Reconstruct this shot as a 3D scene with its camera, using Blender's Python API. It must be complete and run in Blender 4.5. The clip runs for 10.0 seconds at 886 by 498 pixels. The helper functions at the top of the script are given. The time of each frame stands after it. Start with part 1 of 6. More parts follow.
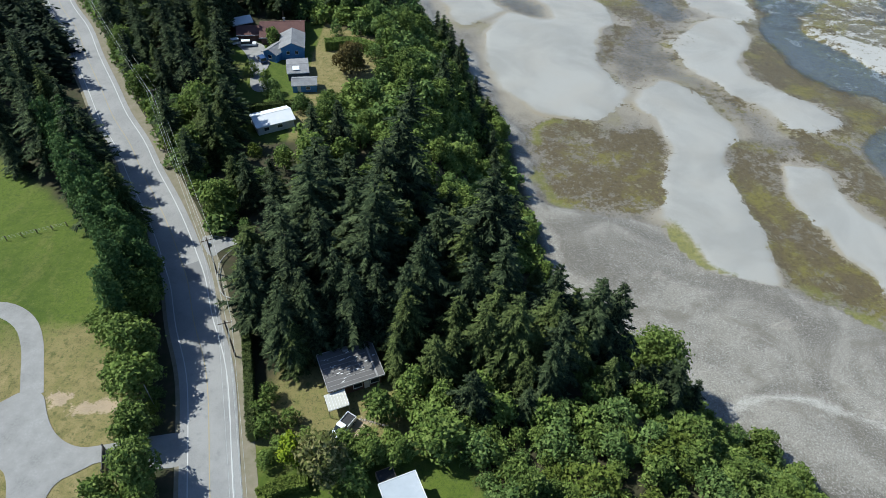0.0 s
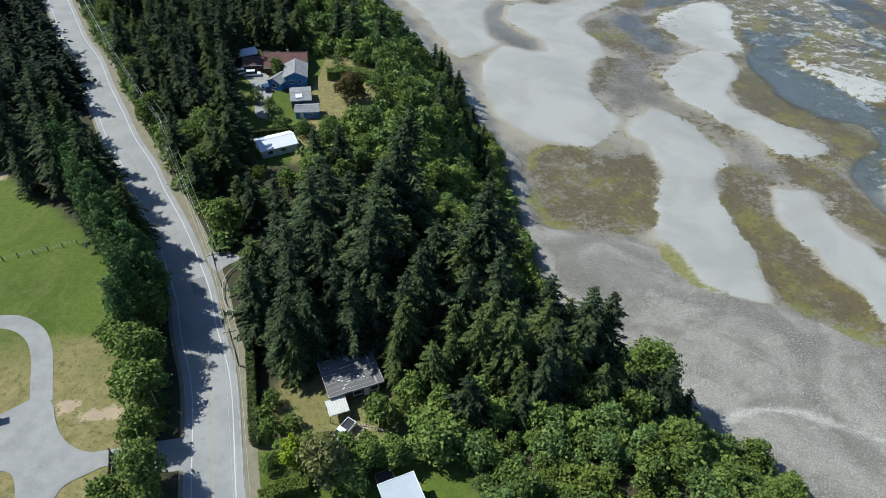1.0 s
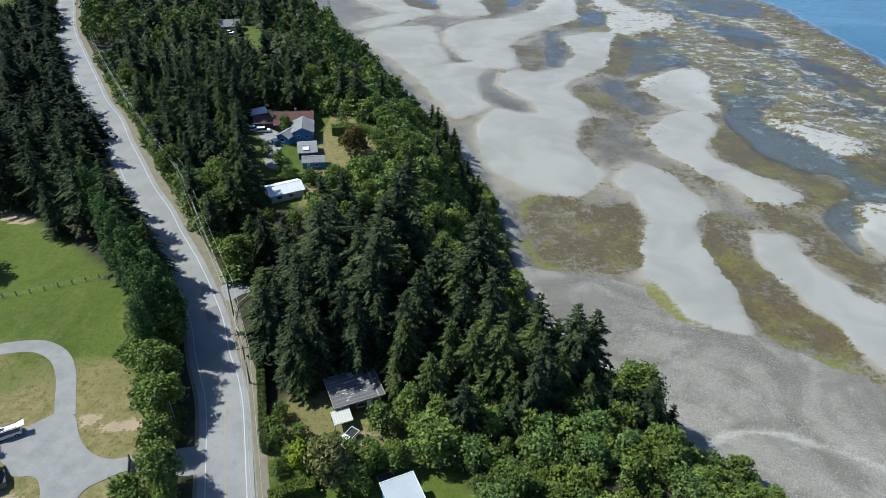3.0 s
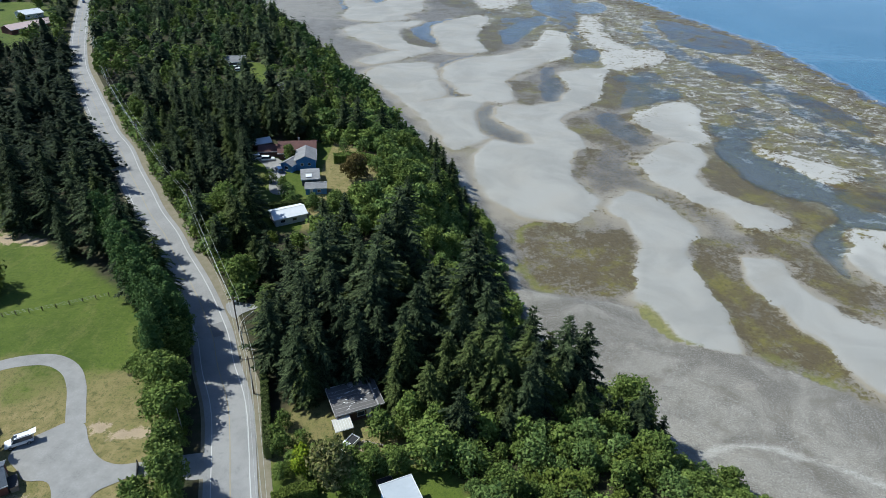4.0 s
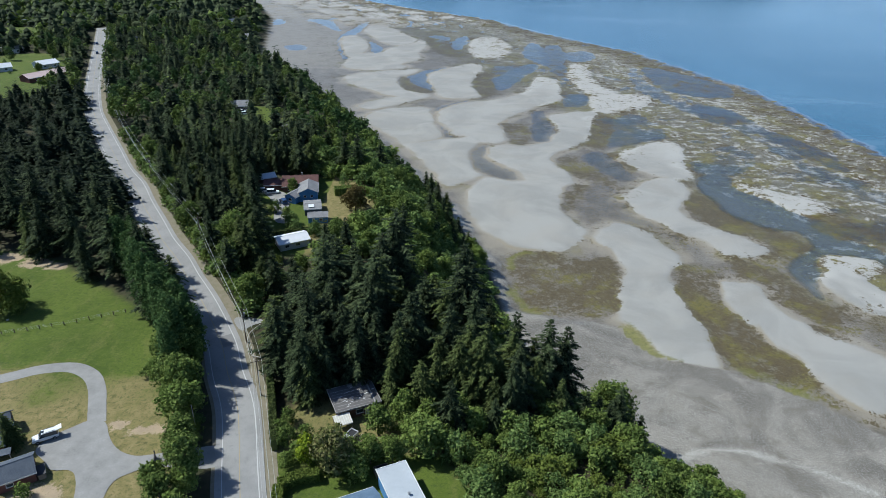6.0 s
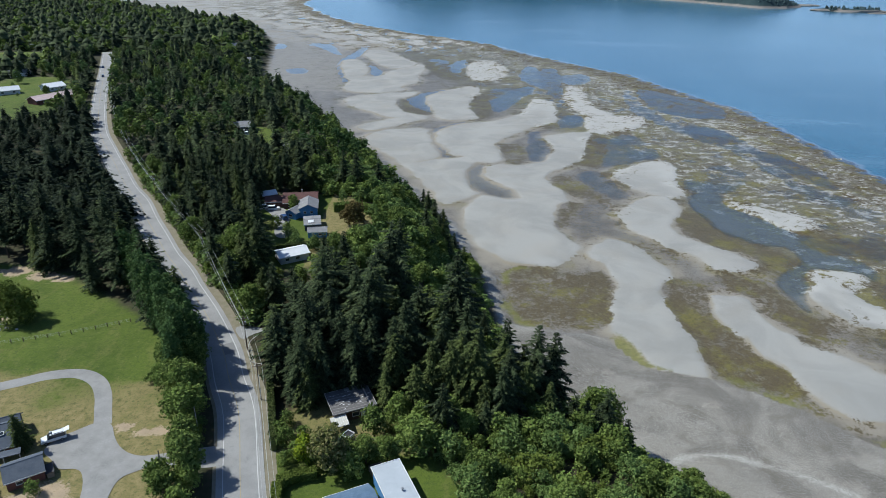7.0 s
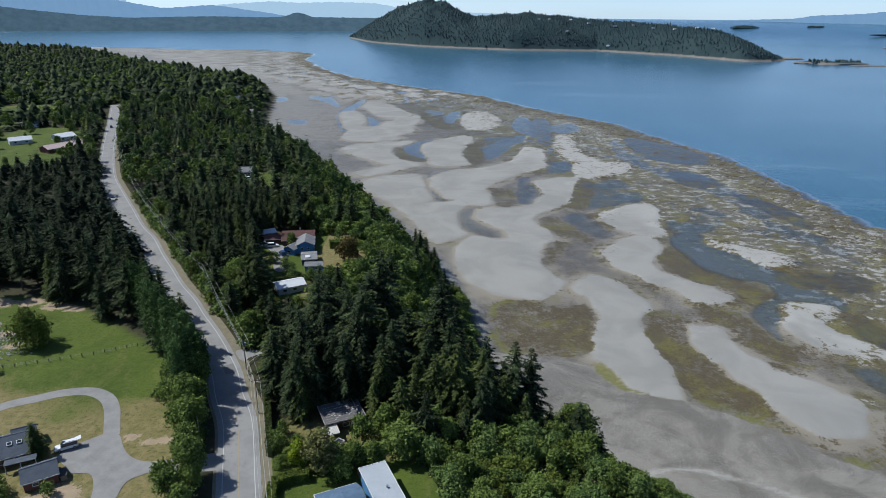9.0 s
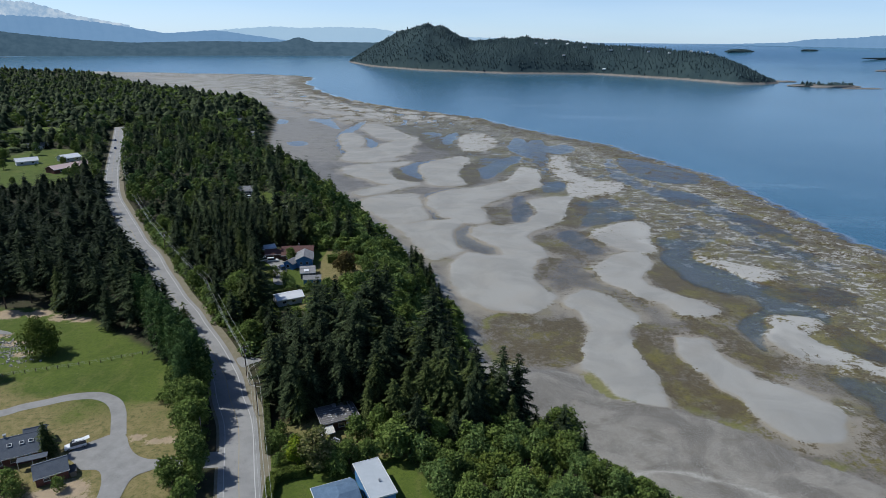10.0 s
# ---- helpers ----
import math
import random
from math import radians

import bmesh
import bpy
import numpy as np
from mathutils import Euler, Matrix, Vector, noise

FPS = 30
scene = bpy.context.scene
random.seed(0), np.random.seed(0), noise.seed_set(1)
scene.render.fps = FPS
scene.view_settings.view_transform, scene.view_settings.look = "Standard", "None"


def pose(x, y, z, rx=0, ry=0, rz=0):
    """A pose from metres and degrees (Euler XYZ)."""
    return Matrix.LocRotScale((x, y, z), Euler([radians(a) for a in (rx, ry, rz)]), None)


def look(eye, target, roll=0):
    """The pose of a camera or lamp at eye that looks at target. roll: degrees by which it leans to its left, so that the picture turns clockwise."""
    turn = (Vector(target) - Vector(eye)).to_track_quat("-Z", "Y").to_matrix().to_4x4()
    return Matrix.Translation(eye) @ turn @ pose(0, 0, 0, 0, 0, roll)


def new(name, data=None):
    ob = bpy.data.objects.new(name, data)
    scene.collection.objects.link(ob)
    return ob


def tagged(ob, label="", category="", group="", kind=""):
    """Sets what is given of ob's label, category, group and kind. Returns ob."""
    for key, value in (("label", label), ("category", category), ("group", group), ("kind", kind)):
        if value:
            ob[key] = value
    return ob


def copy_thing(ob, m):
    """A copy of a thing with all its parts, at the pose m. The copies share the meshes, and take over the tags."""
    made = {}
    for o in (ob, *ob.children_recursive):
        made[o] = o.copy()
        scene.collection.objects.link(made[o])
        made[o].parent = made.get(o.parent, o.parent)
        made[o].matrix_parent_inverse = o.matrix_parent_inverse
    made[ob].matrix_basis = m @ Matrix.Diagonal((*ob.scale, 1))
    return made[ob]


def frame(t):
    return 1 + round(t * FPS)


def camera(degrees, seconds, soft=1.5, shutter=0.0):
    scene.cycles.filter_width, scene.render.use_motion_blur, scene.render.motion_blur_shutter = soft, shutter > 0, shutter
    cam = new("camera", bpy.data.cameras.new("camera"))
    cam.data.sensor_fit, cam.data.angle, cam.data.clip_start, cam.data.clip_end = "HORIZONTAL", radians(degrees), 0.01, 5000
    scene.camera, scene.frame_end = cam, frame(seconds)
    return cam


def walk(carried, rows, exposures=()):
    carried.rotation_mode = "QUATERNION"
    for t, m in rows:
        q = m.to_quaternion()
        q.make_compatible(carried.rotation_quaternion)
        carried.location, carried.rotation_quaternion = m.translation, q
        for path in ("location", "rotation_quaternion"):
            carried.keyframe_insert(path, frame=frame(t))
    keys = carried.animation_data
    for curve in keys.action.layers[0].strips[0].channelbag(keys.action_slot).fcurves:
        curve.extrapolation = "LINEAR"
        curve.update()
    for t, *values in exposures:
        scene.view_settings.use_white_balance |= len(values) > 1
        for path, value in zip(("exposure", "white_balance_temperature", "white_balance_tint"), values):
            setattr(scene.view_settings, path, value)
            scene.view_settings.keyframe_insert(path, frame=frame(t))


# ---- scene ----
cam = camera(69.7, 10.0, 0.6)
PATH = [
    (0, (-0.124, 0.083, 121.028), (-0.1, 1.529, 119.647), 2.4),
    (0.5, (0.146, -2.988, 120.936), (0.169, -1.504, 119.595), 2.3),
    (1, (0.399, -6.085, 120.95), (0.421, -4.565, 119.651), 2.1),
    (1.5, (0.549, -9.343, 120.973), (0.572, -7.787, 119.717), 2.0),
    (2, (0.682, -12.739, 120.781), (0.705, -11.149, 119.568), 1.9),
    (2.5, (0.903, -16.224, 120.806), (0.924, -14.603, 119.635), 1.7),
    (3.8, (1.369, -25.845, 120.682), (1.389, -24.143, 119.632), 1.4),
    (4, (1.565, -27.251, 120.674), (1.584, -25.537, 119.642), 1.4),
    (4.5, (1.794, -31.056, 120.718), (1.814, -29.323, 119.721), 1.3),
    (5, (2.252, -34.796, 120.687), (2.271, -33.046, 119.72), 1.2),
    (5.5, (2.638, -38.656, 120.541), (2.658, -36.888, 119.607), 1.1),
    (7, (4.739, -49.341, 120.847), (4.758, -47.526, 120.007), 0.9),
    (7.5, (5.569, -52.967, 120.945), (5.588, -51.137, 120.14), 0.9),
    (8, (6.485, -56.619, 121.079), (6.506, -54.773, 120.309), 0.8),
    (8.5, (7.371, -60.581, 121.083), (7.392, -58.721, 120.348), 0.8),
    (9, (8.448, -64.892, 120.817), (8.469, -63.017, 120.121), 0.6),
    (9.5, (9.622, -69.712, 120.796), (9.643, -67.825, 120.135), 0.6),
    (10, (10.641, -74.526, 120.984), (10.663, -72.629, 120.353), 0.5),
]
LIGHT = [(0.0, 0.33, 6180, 1), (2.5, 0.31, 6170, 1), (5.5, 0.13, 6150, 2), (8.0, -0.03, 6180, 4), (10.0, -0.3, 6230, 6)]
walk(cam, [(t, look(eye, target, roll)) for t, eye, target, roll in PATH], LIGHT)

# ---- light ----
SUN_HIGH, SUN_WAY = radians(50), radians(286)
world = bpy.data.worlds.new("sky")
scene.world = world
world.use_nodes = True
wn = world.node_tree
sky = wn.nodes.new("ShaderNodeTexSky")
sky.sky_type, sky.sun_disc = "NISHITA", False
sky.sun_elevation, sky.sun_rotation = SUN_HIGH, SUN_WAY
sky.air_density, sky.dust_density, sky.ozone_density = 0.5, 0.35, 5.0
# a thin bright veil of cloud low over the horizon
way = wn.nodes.new("ShaderNodeTexCoord")
updown = wn.nodes.new("ShaderNodeSeparateXYZ")
wn.links.new(way.outputs["Generated"], updown.inputs[0])
low = wn.nodes.new("ShaderNodeMapRange")
for key, v in (("From Min", 0.0), ("From Max", 0.24), ("To Min", 0.6), ("To Max", 0.0)):
    low.inputs[key].default_value = v
wn.links.new(updown.outputs[2], low.inputs["Value"])
stretch = wn.nodes.new("ShaderNodeMapping")
stretch.inputs["Scale"].default_value = (1.0, 1.0, 7.0)
wn.links.new(way.outputs["Generated"], stretch.inputs[0])
wisps = wn.nodes.new("ShaderNodeTexNoise")
wisps.inputs["Scale"].default_value, wisps.inputs["Detail"].default_value = 3.0, 6.0
wn.links.new(stretch.outputs[0], wisps.inputs["Vector"])
thick = wn.nodes.new("ShaderNodeMapRange")
for key, v in (("From Min", 0.3), ("From Max", 0.7), ("To Min", 0.65), ("To Max", 1.0)):
    thick.inputs[key].default_value = v
wn.links.new(wisps.outputs["Fac"], thick.inputs["Value"])
veil = wn.nodes.new("ShaderNodeMath")
veil.operation = "MULTIPLY"
wn.links.new(low.outputs[0], veil.inputs[0])
wn.links.new(thick.outputs[0], veil.inputs[1])
hazed = wn.nodes.new("ShaderNodeMix")
hazed.data_type = "RGBA"
hazed.inputs[7].default_value = (5.0, 5.9, 6.9, 1)
wn.links.new(veil.outputs[0], hazed.inputs[0])
wn.links.new(sky.outputs[0], hazed.inputs[6])
wn.links.new(hazed.outputs[2], wn.nodes["Background"].inputs[0])
wn.nodes["Background"].inputs[1].default_value = 0.17
sun = new("sun", bpy.data.lights.new("sun", "SUN"))
sun.data.energy, sun.data.angle, sun.data.color = 5.0, radians(0.55), (1.0, 0.97, 0.93)
sun.matrix_world = look((math.sin(SUN_WAY) * 300, math.cos(SUN_WAY) * 300, 300 * math.tan(SUN_HIGH)), (0, 0, 0))


# ---- materials ----
class Mat:
    """A node material with short calls."""

    def __init__(self, name, rough=0.85, spec=0.3):
        self.m = bpy.data.materials.new(name)
        self.m.use_nodes = True
        self.t = self.m.node_tree
        self.b = self.t.nodes["Principled BSDF"]
        self.b.inputs["Roughness"].default_value = rough
        self.b.inputs["Specular IOR Level"].default_value = spec
        self.geo = self.node("ShaderNodeNewGeometry")

    def node(self, kind, **kw):
        n = self.t.nodes.new(kind)
        if "operation" in kw:
            n.operation = kw["operation"]
        if "data_type" in kw:
            n.data_type = kw["data_type"]
        if "interpolation_type" in kw:
            n.interpolation_type = kw["interpolation_type"]
        if "attribute_name" in kw:
            n.attribute_name = kw["attribute_name"]
        if "feature" in kw:
            n.feature = kw["feature"]
        return n

    def link(self, a, b):
        self.t.links.new(a, b)

    def put(self, sock, v):
        if isinstance(v, bpy.types.NodeSocket):
            self.link(v, sock)
        elif isinstance(v, tuple) and len(v) == 3 and sock.type == "RGBA":
            sock.default_value = (*v, 1)
        elif sock.type == "RGBA" and isinstance(v, float):
            sock.default_value = (v, v, v, 1)
        else:
            sock.default_value = v

    def noise(self, scale, detail=4, rough=0.6, warp=0.0, stretch=None, local=False, seed=0.0):
        n = self.node("ShaderNodeTexNoise")
        n.inputs["Scale"].default_value, n.inputs["Detail"].default_value = scale, detail
        n.inputs["Roughness"].default_value, n.inputs["Distortion"].default_value = rough, warp
        src = self.node("ShaderNodeTexCoord").outputs["Object"] if local else self.geo.outputs["Position"]
        if stretch or seed:
            p = self.node("ShaderNodeMapping")
            p.inputs["Scale"].default_value = stretch or (1, 1, 1)
            p.inputs["Location"].default_value = (seed, seed * 0.7, 0)
            self.link(src, p.inputs[0])
            src = p.outputs[0]
        self.link(src, n.inputs["Vector"])
        return n.outputs["Fac"]

    def voronoi(self, scale, feature="F1", out="Distance"):
        n = self.node("ShaderNodeTexVoronoi", feature=feature)
        n.inputs["Scale"].default_value = scale
        self.link(self.geo.outputs["Position"], n.inputs["Vector"])
        return n.outputs[out]

    def attr(self, name):
        return self.node("ShaderNodeAttribute", attribute_name=name).outputs["Fac"]

    def step(self, v, lo, hi, a=0.0, b=1.0):
        n = self.node("ShaderNodeMapRange", interpolation_type="SMOOTHSTEP")
        self.put(n.inputs["Value"], v)
        for k, x in (("From Min", lo), ("From Max", hi), ("To Min", a), ("To Max", b)):
            n.inputs[k].default_value = x
        return n.outputs[0]

    def math(self, op, a, b=0.0):
        n = self.node("ShaderNodeMath", operation=op)
        self.put(n.inputs[0], a)
        self.put(n.inputs[1], b)
        return n.outputs[0]

    def mix(self, f, a, b):
        n = self.node("ShaderNodeMix", data_type="RGBA")
        self.put(n.inputs[0], f)
        self.put(n.inputs[6], a)
        self.put(n.inputs[7], b)
        return n.outputs[2]

    def bump(self, h, strength=0.3, dist=0.1):
        n = self.node("ShaderNodeBump")
        n.inputs["Strength"].default_value, n.inputs["Distance"].default_value = strength, dist
        self.link(h, n.inputs["Height"])
        self.link(n.outputs[0], self.b.inputs["Normal"])

    def colour(self, c):
        self.put(self.b.inputs["Base Color"], c)
        return self

    def rough(self, v):
        self.put(self.b.inputs["Roughness"], v)

    def random(self):
        return self.node("ShaderNodeObjectInfo").outputs["Random"]


def plain(name, a, b, scale=1.0, rough=0.8, spec=0.3, bump=0.0, metal=0.0, fine=None):
    """A surface of two tones in blotches with a finer grain over them."""
    k = Mat(name, rough, spec)
    f = k.step(k.noise(scale, 5, 0.65), 0.3, 0.7)
    g = k.noise(fine or scale * 9, 3, 0.6)
    k.colour(k.mix(k.step(g, 0.25, 0.75, 0.0, 0.5), k.mix(f, a, b), k.mix(f, b, a)))
    k.b.inputs["Metallic"].default_value = metal
    if bump:
        k.bump(g, bump, 0.05)
    return k.m


def foliage(name, dark, light, tip):
    """Leaves: tone by tree, by clump and by the clump's own grain."""
    k = Mat(name, 0.8, 0.08)
    one = k.mix(k.step(k.math("ADD", k.math("MULTIPLY", k.random(), 0.6), k.math("MULTIPLY", k.noise(0.06, 2), 0.8)), 0.4, 1.0), dark, light)
    isl = k.geo.outputs["Random Per Island"]
    two = k.mix(k.step(isl, 0.2, 1.0, 0.0, 0.75), one, tip)
    three = k.mix(k.step(k.noise(0.45, 5, 0.7), 0.4, 0.7, 0.0, 0.65), two, dark)
    k.colour(three)
    tr = k.node("ShaderNodeBsdfTranslucent")
    k.link(three, tr.inputs[0])
    mx = k.node("ShaderNodeMixShader")
    mx.inputs[0].default_value = 0.18
    k.link(k.b.outputs[0], mx.inputs[1])
    k.link(tr.outputs[0], mx.inputs[2])
    k.link(mx.outputs[0], k.t.nodes["Material Output"].inputs[0])
    return k.m


FIR = foliage("fir_needles", (0.0115, 0.0195, 0.0105), (0.037, 0.054, 0.024), (0.125, 0.157, 0.07))
CEDAR = foliage("cedar_sprays", (0.028, 0.041, 0.0135), (0.066, 0.09, 0.028), (0.165, 0.196, 0.064))
MAPLE = foliage("maple_leaves", (0.062, 0.096, 0.022), (0.132, 0.188, 0.042), (0.25, 0.31, 0.085))
POPLAR = foliage("poplar_leaves", (0.04, 0.075, 0.024), (0.065, 0.115, 0.036), (0.12, 0.18, 0.06))
GOLDEN = foliage("golden_leaves", (0.13, 0.19, 0.016), (0.19, 0.25, 0.02), (0.32, 0.36, 0.03))
BRONZE = foliage("bronze_leaves", (0.08, 0.065, 0.022), (0.12, 0.09, 0.03), (0.17, 0.135, 0.05))
BLOSSOM = foliage("flowering_leaves", (0.09, 0.105, 0.03), (0.15, 0.158, 0.05), (0.33, 0.29, 0.13))
# island needles: blued and lightened to paint in the haze over the water
ISLE = foliage("hazed_island_needles", (0.034, 0.058, 0.066), (0.048, 0.077, 0.083), (0.068, 0.102, 0.1))
# a darker copy of the fir tones, with the crowns' shade painted in
FIR_SHADED = foliage("shaded_fir_needles", (0.009, 0.015, 0.0085), (0.018, 0.028, 0.014), (0.056, 0.076, 0.036))
ALDER = foliage("alder_leaves", (0.062, 0.105, 0.03), (0.12, 0.18, 0.052), (0.23, 0.3, 0.095))
HEDGE = foliage("hedge_leaves", (0.075, 0.105, 0.02), (0.115, 0.15, 0.028), (0.19, 0.225, 0.05))
BARK = plain("bark", (0.07, 0.05, 0.035), (0.13, 0.1, 0.075), 1.5, 0.95, 0.1)


def ground_material():
    k = Mat("ground", 0.9, 0.2)
    # dry land
    g1, g2, g3 = k.noise(0.05, 4), k.noise(0.5, 5), k.noise(5.0, 3)
    lawn = k.mix(k.step(g1, 0.35, 0.65), (0.058, 0.088, 0.011), (0.092, 0.126, 0.018))
    lawn = k.mix(k.step(g2, 0.4, 0.75, 0.0, 0.45), lawn, (0.115, 0.14, 0.03))
    straw = k.mix(k.step(g2, 0.3, 0.7), (0.28, 0.218, 0.105), (0.175, 0.148, 0.06))
    dry = k.step(k.math("ADD", k.attr("dry"), k.math("MULTIPLY", k.math("SUBTRACT", g2, 0.5), 0.7)), 0.3, 0.7)
    grass = k.mix(dry, lawn, straw)
    grass = k.mix(k.step(k.noise(0.22, 6, 0.7, 0.5, stretch=(1.0, 0.35, 1), seed=51.0), 0.5, 0.66, 0.0, 0.4), grass, (0.155, 0.15, 0.045))
    grass = k.mix(k.step(k.noise(0.9, 6, 0.8, seed=52.0), 0.52, 0.64, 0.0, 0.6), grass, (0.045, 0.07, 0.018))
    grass = k.mix(k.step(g3, 0.3, 0.8, 0.0, 0.4), grass, (0.05, 0.08, 0.02))
    turf = k.noise(1.8, 8, 0.85, seed=53.0)
    grass = k.mix(k.step(turf, 0.52, 0.62, 0.0, 0.3), grass, (0.15, 0.155, 0.045))
    grass = k.mix(k.step(turf, 0.48, 0.38, 0.0, 0.6), grass, (0.035, 0.05, 0.014))
    soil = k.mix(k.step(g2, 0.3, 0.7), (0.37, 0.28, 0.18), (0.27, 0.21, 0.135))
    soil = k.mix(k.step(g3, 0.3, 0.7, 0.0, 0.5), soil, (0.4, 0.32, 0.24))
    bare = k.step(k.math("ADD", k.attr("bare"), k.math("ADD", k.math("MULTIPLY", k.math("SUBTRACT", g2, 0.5), 1.3), k.math("MULTIPLY", k.math("SUBTRACT", turf, 0.5), 2.2))), 0.4, 0.6)
    grass = k.mix(bare, grass, soil)
    duff = k.mix(k.step(g2, 0.3, 0.7), (0.035, 0.04, 0.018), (0.06, 0.05, 0.03))
    land = k.mix(k.attr("open"), duff, grass)
    # tidal flat
    f1, f2 = k.noise(0.1, 5, 0.6), k.noise(0.55, 6, 0.72)
    f3, stones = k.noise(3.0, 4, 0.75), k.noise(8.0, 2, 0.5)
    clump = k.noise(1.3, 8, 0.85, seed=13.0)
    sand = k.mix(k.step(k.noise(0.035, 4, 0.6, 0.8), 0.35, 0.65), (0.315, 0.306, 0.282), (0.255, 0.249, 0.23))
    sand = k.mix(k.step(k.noise(0.06, 3, 0.5, seed=3.0), 0.4, 0.75, 0.0, 0.4), sand, (0.31, 0.285, 0.245))
    sand = k.mix(k.step(stones, 0.55, 0.72, 0.0, 0.3), sand, (0.5, 0.49, 0.46))
    gravel = k.mix(k.step(k.noise(0.04, 5, 0.62, 1.2), 0.38, 0.62), (0.245, 0.225, 0.19), (0.125, 0.112, 0.092))
    gravel = k.mix(k.step(k.noise(0.11, 5, 0.7, 0.6, stretch=(0.5, 1.3, 1), seed=21.0), 0.58, 0.72, 0.0, 0.6), gravel, (0.34, 0.305, 0.255))
    gravel = k.mix(k.step(k.noise(2.5, 7, 0.84), 0.48, 0.62, 0.0, 0.65), gravel, (0.48, 0.46, 0.42))
    gravel = k.mix(k.step(k.noise(2.7, 7, 0.84, seed=40.0), 0.5, 0.62, 0.0, 0.7), gravel, (0.085, 0.08, 0.072))
    gravel = k.mix(k.step(k.noise(0.07, 5, 0.65, 0.8, seed=45.0), 0.5, 0.68, 0.0, 0.6), gravel, (0.135, 0.118, 0.092))
    gravel = k.mix(k.step(k.math("ADD", k.attr("shell"), k.math("MULTIPLY", k.math("SUBTRACT", f3, 0.5), 2.4)), 0.5, 1.2, 0.0, 0.5), gravel, (0.56, 0.54, 0.49))
    mud = k.mix(k.step(f1, 0.35, 0.65), (0.145, 0.127, 0.1), (0.2, 0.18, 0.15))
    mud = k.mix(k.step(k.noise(0.9, 8, 0.82, seed=31.0), 0.47, 0.62, 0.0, 0.7), mud, (0.068, 0.06, 0.048))
    mud = k.mix(k.step(k.noise(0.8, 8, 0.82, seed=5.0), 0.54, 0.62, 0.0, 0.4), mud, (0.29, 0.275, 0.24))
    speck = k.noise(0.3, 7, 0.78, seed=61.0)
    weed = k.mix(k.step(k.noise(0.06, 5, 0.65, seed=9.0), 0.48, 0.64), (0.102, 0.08, 0.042), (0.148, 0.128, 0.038))
    weed = k.mix(k.step(k.noise(0.7, 7, 0.8, seed=62.0), 0.46, 0.66, 0.0, 0.6), weed, (0.04, 0.033, 0.021))
    weed = k.mix(k.step(k.noise(0.5, 7, 0.8, seed=63.0), 0.55, 0.72, 0.0, 0.45), weed, (0.24, 0.215, 0.175))
    green = k.mix(k.step(f2, 0.35, 0.65), (0.2, 0.195, 0.045), (0.12, 0.12, 0.035))
    reef = k.noise(0.17, 8, 0.75, stretch=(0.75, 1.0, 1))
    reef2 = k.noise(0.21, 8, 0.78, stretch=(0.75, 1.0, 1), seed=77.0)
    wild = k.attr("ragged")
    wd = k.math("ADD", k.attr("weed"), k.math("ADD", k.math("MULTIPLY", k.math("SUBTRACT", f2, 0.5), 0.7), k.math("ADD", k.math("MULTIPLY", k.math("SUBTRACT", clump, 0.5), 1.6), k.math("MULTIPLY", k.math("SUBTRACT", speck, 0.5), 2.4))))
    wd = k.math("ADD", wd, k.math("MULTIPLY", k.math("MULTIPLY", k.math("SUBTRACT", reef2, 0.5), 2.6), wild))
    rag = k.math("ADD", k.math("MULTIPLY", k.math("SUBTRACT", f2, 0.5), 0.5), k.math("MULTIPLY", k.math("SUBTRACT", reef, 0.48), 3.2))
    bar = k.math("ADD", k.attr("sand"), k.math("ADD", k.math("MULTIPLY", rag, wild), k.math("MULTIPLY", k.math("SUBTRACT", f1, 0.5), 0.3)))
    both = k.mix(k.step(wild, 0.25, 0.6), k.step(bar, 0.12, 0.85), k.step(bar, 0.47, 0.54))
    mud = k.mix(k.step(k.math("ADD", k.attr("damp"), k.math("MULTIPLY", k.math("SUBTRACT", f1, 0.5), 0.9)), 0.25, 0.9, 0.0, 0.75), mud, (0.265, 0.235, 0.185))
    olive = k.mix(k.step(k.noise(0.045, 6, 0.7, 0.8, seed=81.0), 0.44, 0.6), (0.15, 0.136, 0.09), (0.165, 0.145, 0.04))
    olive = k.mix(k.step(k.noise(0.8, 7, 0.8, seed=82.0), 0.5, 0.58, 0.0, 0.75), olive, (0.05, 0.044, 0.03))
    mud = k.mix(k.step(wild, 0.35, 0.75, 0.0, 0.9), mud, olive)
    flat = k.mix(both, mud, k.mix(k.step(wild, 0.5, 0.9, 0.0, 0.7), sand, (0.39, 0.38, 0.352)))
    rim = k.math("MULTIPLY", k.step(bar, 0.2, 0.42), k.step(bar, 0.95, 0.5))
    flat = k.mix(k.math("MULTIPLY", k.math("MULTIPLY", rim, k.step(k.noise(0.03, 3, seed=71.0), 0.42, 0.6, 0.15, 0.75)), k.step(wild, 0.6, 0.2)), flat, (0.25, 0.21, 0.145))
    flat = k.mix(k.step(wd, 0.44, 0.68), flat, weed)
    flat = k.mix(k.step(k.math("ADD", k.attr("slime"), k.math("MULTIPLY", k.math("SUBTRACT", f2, 0.5), 1.1)), 0.4, 0.8, 0.0, 0.8), flat, green)
    flat = k.mix(k.step(k.math("ADD", k.attr("gravel"), k.math("MULTIPLY", k.math("SUBTRACT", f2, 0.5), 0.8)), 0.35, 0.65), flat, gravel)
    k.colour(k.mix(k.attr("shore"), land, flat))
    k.rough(k.mix(k.attr("shore"), 0.95, k.mix(k.step(bar, 0.4, 0.75), 0.4, 0.75)))
    k.bump(k.math("ADD", g3, k.math("MULTIPLY", stones, 0.5)), 0.35, 0.15)
    return k.m


